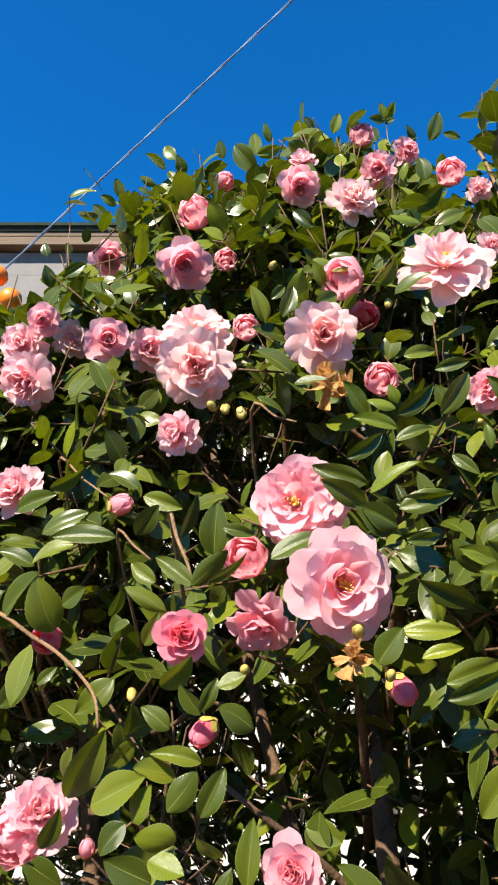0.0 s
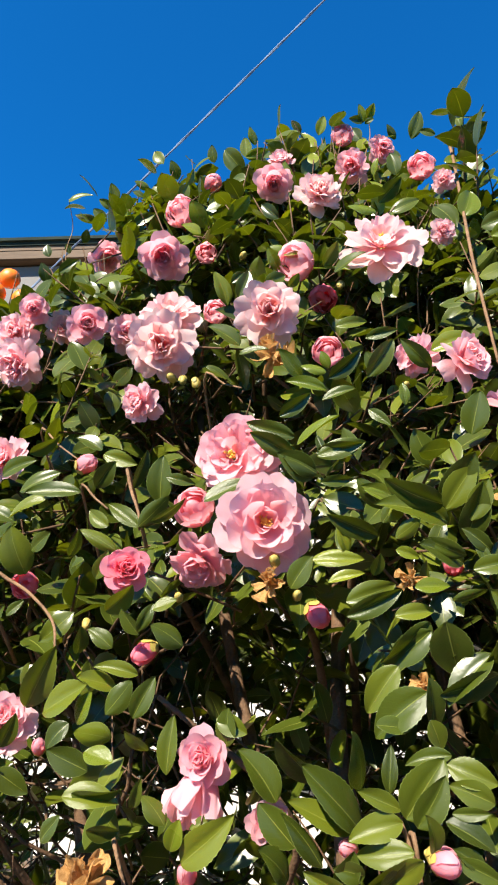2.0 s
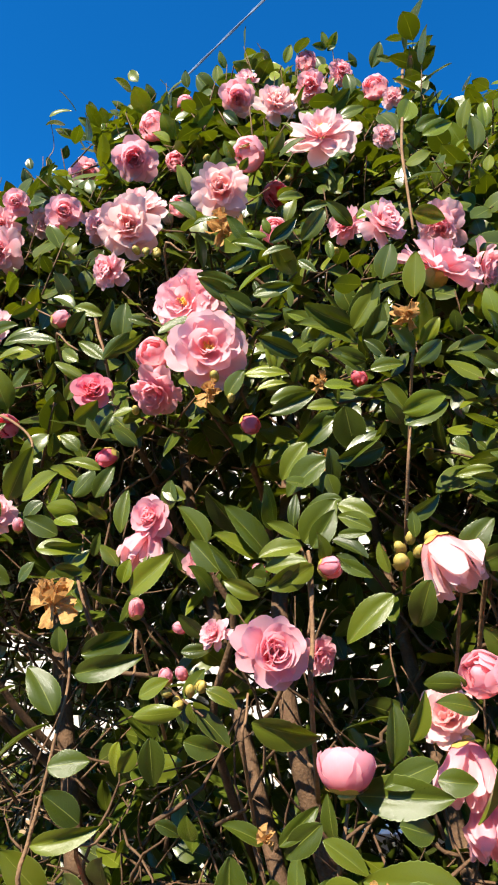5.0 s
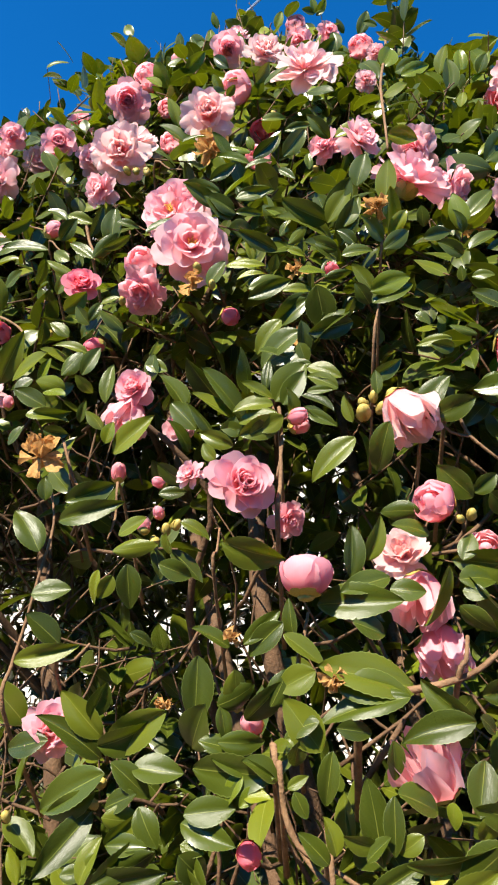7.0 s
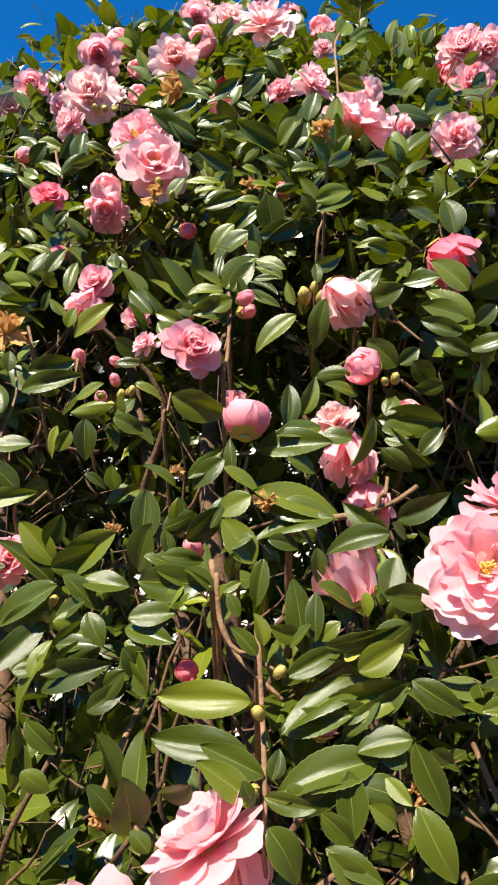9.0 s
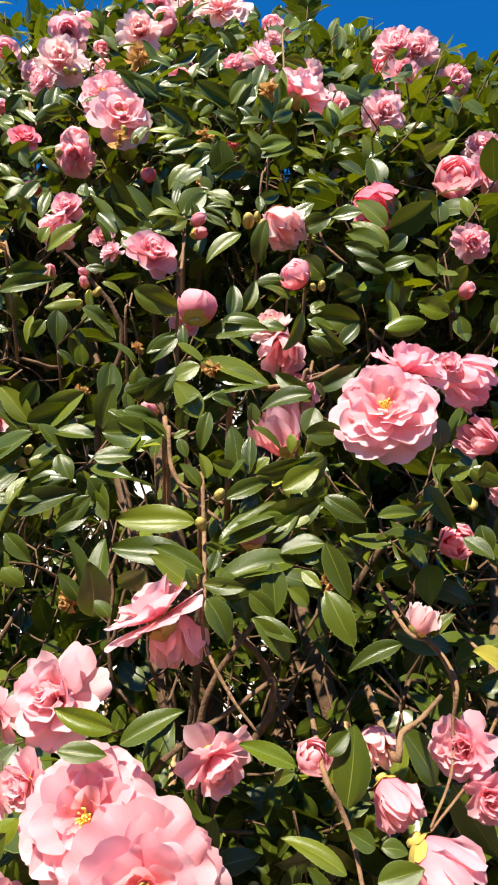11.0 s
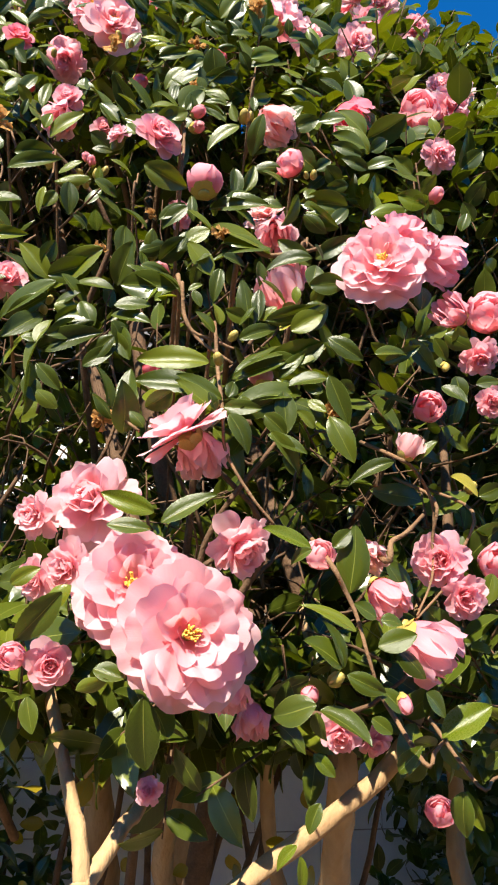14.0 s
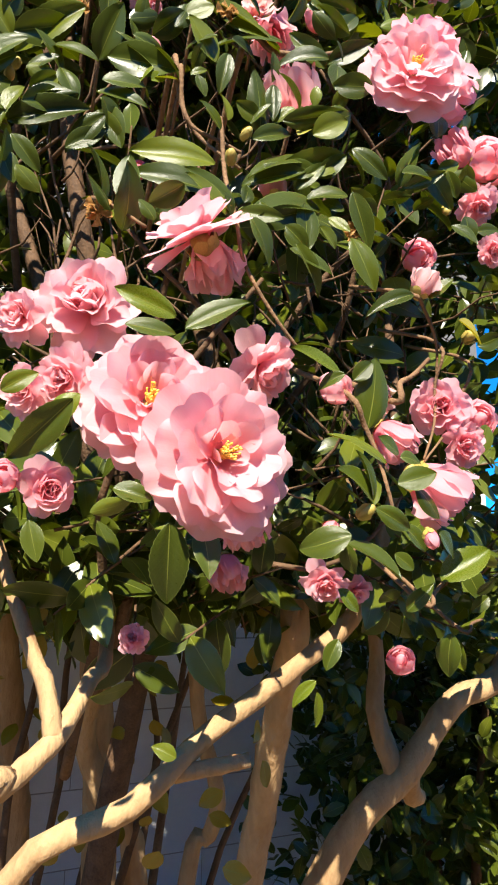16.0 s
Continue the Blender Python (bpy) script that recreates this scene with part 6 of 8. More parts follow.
leaf((0.257, 0.317, 1.331), (0.255, 0.320, 1.316), (-0.50, -0.90, 0.55), 0.62, 1, 302)
leaf((0.277, 0.307, 1.328), (0.270, 0.313, 1.310), (0.16, -0.73, 0.11), 0.58, 0, 303)
leaf((0.191, 0.340, 1.353), (0.186, 0.341, 1.321), (-0.17, -0.90, 0.45), 0.41, 0, 304)
leaf((0.171, 0.344, 1.358), (0.168, 0.351, 1.339), (0.40, -1.00, 0.79), 0.62, 0, 305)
leaf((0.168, 0.345, 1.329), (0.176, 0.345, 1.314), (-0.47, -1.03, 0.88), 0.56, 0, 306)
leaf((0.164, 0.348, 1.330), (0.176, 0.344, 1.338), (-0.11, -0.85, 0.33), 0.50, 0, 307)
leaf((0.158, 0.359, 1.333), (0.140, 0.346, 1.348), (-0.03, -0.98, 0.73), 0.54, 0, 308)
leaf((0.137, 0.355, 1.323), (0.154, 0.349, 1.325), (-0.45, -1.06, 0.99), 0.54, 1, 309)
leaf((0.244, 0.324, 1.288), (0.255, 0.322, 1.301), (-0.64, -0.81, 0.35), 0.62, 2, 310)
leaf((0.210, 0.337, 1.295), (0.222, 0.326, 1.311), (-0.33, -1.07, 1.14), 0.40, 0, 311)
leaf((0.084, 0.357, 1.291), (0.044, 0.364, 1.261), (0.98, -0.86, 0.09), 0.36, 0, 312)
leaf((0.102, 0.352, 1.277), (0.076, 0.363, 1.251), (0.35, -0.91, 0.31), 0.43, 0, 313)
leaf((0.105, 0.362, 1.291), (0.114, 0.354, 1.260), (-0.70, -0.88, 0.31), 0.54, 0, 314)
leaf((0.047, 0.368, 1.287), (0.022, 0.365, 1.246), (-0.43, -1.08, 0.93), 0.36, 0, 315)
leaf((0.037, 0.344, 1.239), (0.039, 0.364, 1.199), (0.83, -1.12, 1.03), 0.40, 0, 316)
leaf((0.041, 0.354, 1.243), (0.062, 0.356, 1.223), (-0.24, -0.83, 0.27), 0.49, 0, 317)
leaf((0.104, 0.350, 1.207), (0.097, 0.334, 1.240), (0.65, -1.00, 0.68), 0.42, 0, 318)
leaf((0.118, 0.337, 1.200), (0.116, 0.338, 1.243), (-0.39, -0.92, 0.57), 0.42, 0, 319)
leaf((0.185, 0.341, 1.230), (0.124, 0.335, 1.239), (-0.33, -0.94, 0.55), 0.36, 0, 320)
leaf((0.189, 0.325, 1.205), (0.154, 0.319, 1.228), (-0.10, -0.88, 0.41), 0.40, 0, 321)
leaf((0.130, 0.311, 1.180), (0.120, 0.307, 1.192), (-0.37, -0.84, 0.41), 0.62, 0, 322)
leaf((0.262, 0.336, 1.278), (0.202, 0.318, 1.256), (-0.54, -0.95, 0.55), 0.36, 0, 323)
leaf((0.261, 0.326, 1.258), (0.279, 0.309, 1.273), (-0.11, -0.67, -0.29), 0.45, 0, 324)
leaf((0.298, 0.318, 1.258), (0.284, 0.302, 1.275), (0.43, -0.92, 0.43), 0.62, 0, 325)
leaf((0.244, 0.329, 1.244), (0.263, 0.315, 1.266), (0.19, -0.91, 0.39), 0.36, 0, 326)
leaf((0.284, 0.318, 1.244), (0.249, 0.320, 1.239), (-0.29, -0.91, 0.49), 0.58, 0, 327)
leaf((0.264, 0.327, 1.231), (0.202, 0.312, 1.218), (-0.17, -0.87, 0.36), 0.36, 0, 328)
leaf((0.283, 0.310, 1.243), (0.303, 0.315, 1.202), (-0.56, -0.83, 0.28), 0.37, 0, 329)
leaf((0.196, 0.305, 1.196), (0.219, 0.307, 1.170), (-0.34, -0.94, 0.63), 0.55, 0, 330)
leaf((0.230, 0.313, 1.185), (0.262, 0.306, 1.170), (0.20, -0.83, 0.28), 0.37, 0, 331)
leaf((0.208, 0.315, 1.217), (0.220, 0.316, 1.205), (-0.08, -0.88, 0.38), 0.62, 0, 332)
leaf((0.199, 0.323, 1.218), (0.205, 0.323, 1.235), (0.00, -0.77, 0.05), 0.62, 0, 333)
leaf((0.272, 0.318, 1.197), (0.257, 0.309, 1.208), (-0.04, -0.80, 0.23), 0.61, 0, 334)
leaf((0.181, 0.317, 1.218), (0.189, 0.317, 1.204), (0.28, -0.80, 0.10), 0.60, 0, 335)
far_leaf((0.101, 0.384, 1.347), (0.108, 0.350, 1.374), (-0.19, -0.85, 0.10), 0.58, 0, 336)
far_leaf((0.038, 0.394, 1.350), (0.010, 0.380, 1.379), (0.23, -0.70, -0.39), 0.48, 0, 337)
far_leaf((0.038, 0.382, 1.346), (0.079, 0.368, 1.357), (0.35, -0.77, -0.27), 0.48, 0, 338)
far_leaf((0.104, 0.366, 1.337), (0.155, 0.349, 1.335), (-0.16, -0.70, -0.30), 0.48, 0, 339)
far_leaf((0.137, 0.363, 1.367), (0.161, 0.348, 1.387), (0.61, -0.79, -0.37), 0.57, 0, 340)
far_leaf((0.185, 0.350, 1.351), (0.161, 0.345, 1.382), (-0.07, -0.97, 0.31), 0.54, 0, 341)
far_leaf((0.118, 0.364, 1.375), (0.143, 0.360, 1.385), (0.17, -0.82, -0.10), 0.60, 0, 342)
far_leaf((0.120, 0.355, 1.354), (0.151, 0.360, 1.353), (0.94, -1.03, 0.12), 0.48, 0, 343)
leaf((0.039, 0.374, 1.266), (0.087, 0.345, 1.279), (0.50, -0.93, 0.09), 0.36, 0, 344)
leaf((0.078, 0.364, 1.250), (0.103, 0.350, 1.267), (0.36, -1.04, 0.38), 0.47, 0, 345)
leaf((0.098, 0.360, 1.285), (0.118, 0.358, 1.260), (-0.61, -0.74, -0.04), 0.48, 0, 346)
far_leaf((0.098, 0.367, 1.305), (0.131, 0.349, 1.298), (0.74, -1.01, 0.15), 0.48, 0, 347)
far_leaf((0.051, 0.367, 1.291), (0.071, 0.361, 1.306), (0.70, -1.01, 0.20), 0.48, 0, 348)
far_leaf((0.052, 0.366, 1.291), (0.078, 0.358, 1.294), (0.39, -1.02, 0.34), 0.48, 0, 349)
leaf((0.186, 0.349, 1.261), (0.124, 0.346, 1.262), (-0.09, -0.99, 0.36), 0.36, 0, 350)
leaf((0.195, 0.331, 1.219), (0.155, 0.325, 1.236), (0.31, -0.93, 0.05), 0.36, 0, 351)
leaf((0.106, 0.335, 1.193), (0.093, 0.325, 1.213), (0.82, -0.93, -0.07), 0.54, 0, 352)
leaf((0.116, 0.339, 1.183), (0.118, 0.307, 1.212), (0.31, -0.81, -0.19), 0.58, 0, 353)
leaf((0.208, 0.331, 1.277), (0.243, 0.328, 1.297), (0.09, -0.93, 0.14), 0.36, 0, 354)
leaf((0.206, 0.344, 1.245), (0.240, 0.311, 1.257), (-0.13, -0.98, 0.34), 0.39, 0, 355)
leaf((0.195, 0.323, 1.209), (0.223, 0.307, 1.205), (-0.22, -0.77, -0.16), 0.41, 0, 356)
far_leaf((0.189, 0.347, 1.290), (0.172, 0.340, 1.308), (0.78, -0.82, -0.42), 0.48, 0, 357)
far_leaf((0.193, 0.342, 1.296), (0.189, 0.338, 1.317), (0.49, -0.86, -0.19), 0.54, 0, 358)
far_leaf((0.217, 0.337, 1.302), (0.196, 0.333, 1.307), (0.18, -0.75, -0.37), 0.62, 0, 359)
far_leaf((0.195, 0.349, 1.389), (0.239, 0.340, 1.393), (0.10, -0.94, 0.19), 0.48, 0, 360)
leaf((0.034, 0.353, 1.231), (0.046, 0.356, 1.209), (0.06, -0.86, 0.08), 0.58, 0, 361)
leaf((0.045, 0.344, 1.215), (0.062, 0.346, 1.202), (0.73, -0.81, -0.30), 0.62, 0, 362)
leaf((0.024, 0.369, 1.273), (0.041, 0.368, 1.276), (-0.45, -0.85, 0.26), 0.62, 0, 363)
leaf((0.151, 0.316, 1.215), (0.132, 0.332, 1.202), (0.21, -0.78, -0.27), 0.62, 0, 364)
far_leaf((0.386, 0.474, 1.753), (0.370, 0.443, 1.783), (-0.14, -0.64, -0.32), 0.62, 0, 365)
far_leaf((0.397, 0.451, 1.685), (0.383, 0.427, 1.703), (0.70, -0.98, 0.21), 0.62, 0, 366)
far_leaf((0.375, 0.410, 1.619), (0.342, 0.401, 1.647), (-0.41, -0.83, 0.24), 0.60, 0, 367)
far_leaf((0.382, 0.420, 1.624), (0.424, 0.391, 1.638), (0.09, -0.65, -0.43), 0.55, 0, 368)
far_leaf((0.364, 0.389, 1.578), (0.323, 0.383, 1.586), (-0.17, -0.84, 0.15), 0.51, 0, 369)
far_leaf((0.472, 0.518, 1.856), (0.458, 0.491, 1.876), (0.03, -0.61, -0.41), 0.62, 0, 370)
far_leaf((0.263, 0.483, 1.853), (0.263, 0.468, 1.895), (-0.46, -0.68, -0.04), 0.48, 0, 371)
far_leaf((0.339, 0.481, 1.820), (0.327, 0.466, 1.855), (-0.41, -0.62, -0.23), 0.48, 1, 372)
far_leaf((0.340, 0.486, 1.825), (0.368, 0.460, 1.831), (0.61, -0.65, -0.54), 0.48, 0, 373)
far_leaf((0.394, 0.556, 1.966), (0.430, 0.550, 2.006), (-0.24, -0.52, -0.52), 0.61, 0, 374)
far_leaf((0.520, 0.593, 2.076), (0.549, 0.576, 2.085), (0.60, -0.66, -0.44), 0.62, 0, 375)
far_leaf((0.520, 0.525, 1.885), (0.510, 0.509, 1.907), (-0.83, -0.66, 0.05), 0.62, 0, 376)
far_leaf((0.314, 0.647, 2.189), (0.340, 0.624, 2.189), (-0.15, -0.67, -0.10), 0.62, 0, 377)
far_leaf((0.381, 0.625, 2.136), (0.381, 0.607, 2.178), (0.05, -0.57, -0.45), 0.48, 0, 378)
far_leaf((0.427, 0.642, 2.183), (0.434, 0.628, 2.205), (-0.28, -0.34, -0.91), 0.62, 0, 379)
far_leaf((0.235, 0.424, 1.717), (0.268, 0.414, 1.731), (-0.12, -0.61, -0.40), 0.51, 1, 380)
far_leaf((0.365, 0.379, 1.498), (0.364, 0.364, 1.521), (0.35, -0.76, -0.30), 0.62, 1, 381)
far_leaf((0.352, 0.359, 1.461), (0.389, 0.346, 1.466), (0.21, -0.85, -0.04), 0.48, 1, 382)
far_leaf((0.397, 0.366, 1.479), (0.390, 0.353, 1.495), (-0.13, -0.78, -0.05), 0.62, 2, 383)
far_leaf((0.435, 0.369, 1.463), (0.428, 0.357, 1.483), (0.01, -0.81, -0.03), 0.62, 0, 384)
far_leaf((0.529, 0.454, 1.644), (0.531, 0.415, 1.671), (0.07, -0.71, -0.21), 0.52, 0, 385)
far_leaf((0.518, 0.435, 1.623), (0.541, 0.417, 1.644), (0.09, -0.78, -0.06), 0.62, 0, 386)
far_leaf((0.480, 0.393, 1.489), (0.484, 0.383, 1.510), (-0.56, -0.76, 0.08), 0.62, 0, 387)
far_leaf((0.330, 0.366, 1.472), (0.280, 0.370, 1.472), (-0.47, -0.55, -0.53), 0.48, 0, 388)
far_leaf((0.414, 0.376, 1.541), (0.388, 0.367, 1.553), (-0.69, -0.77, 0.17), 0.62, 0, 389)
far_leaf((0.390, 0.372, 1.552), (0.359, 0.377, 1.544), (-0.68, -0.73, 0.07), 0.48, 0, 390)
far_leaf((0.435, 0.372, 1.541), (0.416, 0.373, 1.539), (-0.56, -0.85, 0.33), 0.55, 0, 391)
leaf((0.285, 0.312, 1.312), (0.257, 0.308, 1.288), (0.07, -0.74, -0.33), 0.62, 0, 392)
leaf((0.282, 0.308, 1.278), (0.311, 0.299, 1.259), (0.72, -0.76, -0.53), 0.48, 0, 393)
leaf((0.320, 0.297, 1.262), (0.352, 0.296, 1.271), (-0.01, -1.02, 0.42), 0.36, 0, 394)
far_leaf((0.393, 0.338, 1.312), (0.414, 0.329, 1.318), (0.36, -0.92, 0.06), 0.58, 0, 395)
far_leaf((0.398, 0.331, 1.307), (0.413, 0.336, 1.288), (-0.35, -0.73, -0.13), 0.53, 0, 396)
far_leaf((0.432, 0.342, 1.331), (0.441, 0.357, 1.311), (-0.30, -0.86, 0.20), 0.62, 0, 397)
far_leaf((0.420, 0.336, 1.272), (0.425, 0.334, 1.248), (-0.19, -0.94, 0.34), 0.62, 0, 398)
far_leaf((0.458, 0.362, 1.280), (0.481, 0.354, 1.284), (-0.11, -0.80, -0.02), 0.53, 0, 399)
far_leaf((0.481, 0.374, 1.308), (0.478, 0.364, 1.335), (-0.74, -0.55, -0.41), 0.62, 0, 400)
leaf((0.244, 0.315, 1.226), (0.248, 0.316, 1.189), (0.03, -0.99, 0.31), 0.48, 0, 401)
leaf((0.283, 0.320, 1.209), (0.250, 0.311, 1.221), (0.07, -0.87, -0.01), 0.56, 0, 402)
leaf((0.285, 0.316, 1.208), (0.303, 0.306, 1.170), (-0.14, -0.99, 0.38), 0.50, 0, 403)
leaf((0.230, 0.304, 1.184), (0.262, 0.314, 1.157), (0.01, -0.94, 0.19), 0.36, 0, 404)
leaf((0.341, 0.315, 1.173), (0.301, 0.315, 1.158), (-0.50, -0.81, 0.09), 0.36, 0, 405)
leaf((0.368, 0.328, 1.180), (0.383, 0.316, 1.198), (-0.87, -0.93, 0.56), 0.47, 0, 406)
leaf((0.438, 0.347, 1.160), (0.409, 0.332, 1.175), (0.48, -1.05, 0.42), 0.62, 2, 407)
far_leaf((0.446, 0.358, 1.163), (0.465, 0.345, 1.170), (-0.08, -0.77, -0.09), 0.62, 0, 408)
leaf((0.233, 0.327, 1.257), (0.260, 0.319, 1.260), (-0.06, -0.76, -0.24), 0.52, 0, 409)
leaf((0.280, 0.317, 1.230), (0.263, 0.318, 1.235), (0.21, -0.96, 0.17), 0.56, 0, 410)
leaf((0.292, 0.310, 1.239), (0.308, 0.314, 1.232), (-0.23, -0.73, -0.26), 0.62, 0, 411)
leaf((0.302, 0.326, 1.063), (0.306, 0.308, 1.114), (-0.25, -1.02, 0.61), 0.47, 0, 412)
leaf((0.292, 0.291, 1.031), (0.256, 0.293, 1.056), (0.11, -1.18, 0.94), 0.36, 0, 413)
leaf((0.287, 0.320, 1.097), (0.300, 0.313, 1.112), (-0.07, -0.88, 0.14), 0.62, 0, 414)
leaf((0.258, 0.287, 1.088), (0.242, 0.298, 1.081), (-0.72, -0.74, 0.03), 0.51, 0, 415)
leaf((0.260, 0.296, 1.091), (0.223, 0.291, 1.105), (0.33, -1.08, 0.50), 0.36, 1, 416)
leaf((0.284, 0.296, 1.006), (0.270, 0.282, 1.037), (0.28, -1.06, 0.58), 0.41, 0, 417)
leaf((0.281, 0.292, 1.006), (0.255, 0.281, 1.027), (0.24, -0.99, 0.42), 0.53, 0, 418)
leaf((0.316, 0.308, 1.043), (0.297, 0.303, 1.053), (-0.38, -1.03, 0.73), 0.62, 0, 419)
leaf((0.322, 0.314, 1.042), (0.340, 0.311, 1.043), (0.24, -0.95, 0.27), 0.62, 0, 420)
leaf((0.319, 0.314, 1.022), (0.348, 0.305, 1.032), (-0.02, -0.91, 0.30), 0.53, 0, 421)
leaf((0.332, 0.312, 1.023), (0.360, 0.311, 1.001), (0.51, -0.98, 0.29), 0.47, 0, 422)
leaf((0.286, 0.296, 1.001), (0.316, 0.292, 0.988), (-0.13, -0.80, 0.09), 0.44, 0, 423)
leaf((0.269, 0.307, 0.977), (0.301, 0.285, 0.962), (0.76, -1.02, 0.35), 0.52, 0, 424)
leaf((0.262, 0.294, 0.976), (0.265, 0.296, 0.956), (-0.65, -0.70, 0.09), 0.62, 0, 425)
leaf((0.308, 0.306, 0.972), (0.323, 0.303, 0.962), (-0.54, -0.82, 0.36), 0.62, 0, 426)
leaf((0.316, 0.305, 0.992), (0.335, 0.302, 0.975), (0.04, -0.90, 0.30), 0.53, 0, 427)
leaf((0.389, 0.354, 0.956), (0.420, 0.331, 0.983), (-0.97, -0.82, 0.59), 0.48, 1, 428)
leaf((0.359, 0.319, 0.990), (0.380, 0.326, 0.973), (0.44, -0.81, -0.04), 0.59, 0, 429)
leaf((0.258, 0.283, 0.981), (0.230, 0.302, 0.972), (0.04, -0.99, 0.56), 0.57, 0, 430)
leaf((0.443, 0.373, 0.946), (0.453, 0.362, 0.957), (0.32, -0.82, 0.14), 0.62, 0, 431)
leaf((0.440, 0.363, 0.979), (0.455, 0.364, 0.964), (-0.83, -0.55, -0.16), 0.62, 0, 432)
leaf((0.264, 0.309, 0.948), (0.281, 0.306, 0.934), (-0.02, -0.90, 0.42), 0.49, 1, 433)
leaf((0.449, 0.366, 0.944), (0.437, 0.373, 0.931), (0.07, -1.00, 0.70), 0.62, 0, 434)
leaf((0.342, 0.338, 0.933), (0.349, 0.319, 0.951), (-0.78, -0.80, 0.48), 0.52, 0, 435)
leaf((0.455, 0.362, 1.092), (0.446, 0.363, 1.064), (0.03, -0.98, 0.48), 0.62, 0, 436)
leaf((0.142, 0.295, 0.984), (0.146, 0.306, 0.936), (-0.13, -0.94, 0.51), 0.48, 0, 437)
leaf((0.108, 0.295, 1.001), (0.128, 0.286, 0.997), (0.30, -0.94, 0.35), 0.53, 0, 438)
leaf((0.146, 0.291, 1.101), (0.183, 0.278, 1.124), (0.11, -1.04, 0.48), 0.36, 0, 439)
leaf((0.141, 0.294, 1.109), (0.104, 0.284, 1.118), (-0.44, -0.85, 0.21), 0.36, 1, 440)
leaf((0.108, 0.288, 1.096), (0.139, 0.285, 1.095), (0.17, -1.03, 0.49), 0.41, 0, 441)
leaf((0.072, 0.311, 1.042), (0.087, 0.300, 1.054), (-0.24, -0.83, 0.24), 0.62, 1, 442)
leaf((0.418, 0.378, 0.914), (0.416, 0.388, 0.877), (-0.60, -0.60, 0.18), 0.54, 0, 443)
leaf((0.428, 0.390, 0.913), (0.437, 0.388, 0.881), (-1.09, -0.50, 0.74), 0.43, 1, 444)
leaf((0.258, 0.328, 0.889), (0.242, 0.337, 0.874), (-0.46, -0.72, 0.33), 0.42, 1, 445)
leaf((0.262, 0.334, 0.881), (0.266, 0.339, 0.857), (0.10, -1.04, 0.61), 0.36, 1, 446)
leaf((0.162, 0.327, 0.850), (0.148, 0.328, 0.858), (-0.79, -0.59, 0.59), 0.62, 0, 447)
leaf((0.275, 0.327, 0.915), (0.265, 0.328, 0.896), (-0.33, -0.74, 0.13), 0.48, 0, 448)
leaf((0.083, 0.296, 1.050), (0.053, 0.325, 1.016), (0.00, -0.87, -0.02), 0.36, 0, 449)
leaf((0.047, 0.323, 1.057), (0.063, 0.311, 1.068), (0.25, -0.97, 0.02), 0.50, 0, 450)
leaf((0.067, 0.316, 0.983), (0.073, 0.314, 0.960), (-0.20, -0.83, 0.26), 0.49, 0, 451)
leaf((0.098, 0.304, 0.988), (0.115, 0.285, 0.991), (-0.47, -0.57, -0.35), 0.41, 0, 452)
leaf((0.240, 0.343, 1.385), (0.182, 0.342, 1.377), (-0.12, -0.86, 0.56), 0.36, 0, 453)
leaf((0.278, 0.337, 1.371), (0.244, 0.335, 1.392), (-0.18, -0.63, -0.31), 0.41, 0, 454)
leaf((0.287, 0.349, 1.387), (0.311, 0.317, 1.396), (-0.60, -0.45, -0.23), 0.45, 0, 455)
leaf((0.294, 0.295, 1.327), (0.265, 0.307, 1.328), (-0.55, -0.46, -0.32), 0.62, 0, 456)
far_leaf((0.314, 0.353, 1.432), (0.282, 0.367, 1.461), (-0.74, -0.20, -0.93), 0.48, 0, 457)
far_leaf((0.311, 0.366, 1.442), (0.326, 0.356, 1.464), (-0.64, -0.36, -0.44), 0.48, 0, 458)
far_leaf((0.497, 0.392, 1.505), (0.481, 0.386, 1.525), (-0.50, -0.54, 0.08), 0.62, 0, 459)
far_leaf((0.436, 0.365, 1.460), (0.426, 0.365, 1.486), (0.12, -0.87, 0.17), 0.57, 0, 460)
far_leaf((0.417, 0.358, 1.485), (0.387, 0.363, 1.497), (0.12, -0.67, -0.60), 0.62, 1, 461)
leaf((0.220, 0.341, 1.291), (0.211, 0.322, 1.337), (-0.17, -0.72, -0.10), 0.36, 0, 462)
leaf((0.231, 0.325, 1.297), (0.275, 0.303, 1.301), (0.31, -0.84, -0.52), 0.36, 0, 463)
leaf((0.250, 0.312, 1.282), (0.275, 0.300, 1.299), (0.09, -0.87, -0.00), 0.59, 0, 464)
leaf((0.284, 0.318, 1.276), (0.221, 0.325, 1.252), (-0.38, -0.57, -0.33), 0.36, 0, 465)
leaf((0.205, 0.320, 1.202), (0.245, 0.311, 1.217), (-0.31, -0.59, -0.53), 0.39, 0, 466)
leaf((0.339, 0.319, 1.267), (0.362, 0.294, 1.274), (-0.11, -0.72, -0.22), 0.36, 0, 467)
leaf((0.372, 0.329, 1.300), (0.387, 0.317, 1.263), (-0.20, -0.63, -0.40), 0.36, 0, 468)
leaf((0.406, 0.339, 1.261), (0.426, 0.327, 1.244), (0.34, -0.93, -0.26), 0.54, 0, 469)
leaf((0.228, 0.315, 1.203), (0.246, 0.310, 1.187), (-0.12, -0.69, -0.46), 0.59, 0, 470)
leaf((0.267, 0.320, 1.222), (0.280, 0.309, 1.209), (0.31, -0.91, -0.40), 0.44, 0, 471)
far_leaf((0.423, 0.353, 1.327), (0.445, 0.345, 1.309), (0.20, -0.77, -0.54), 0.62, 0, 472)
leaf((0.384, 0.326, 1.332), (0.389, 0.326, 1.364), (-0.40, -0.49, -0.49), 0.49, 0, 473)
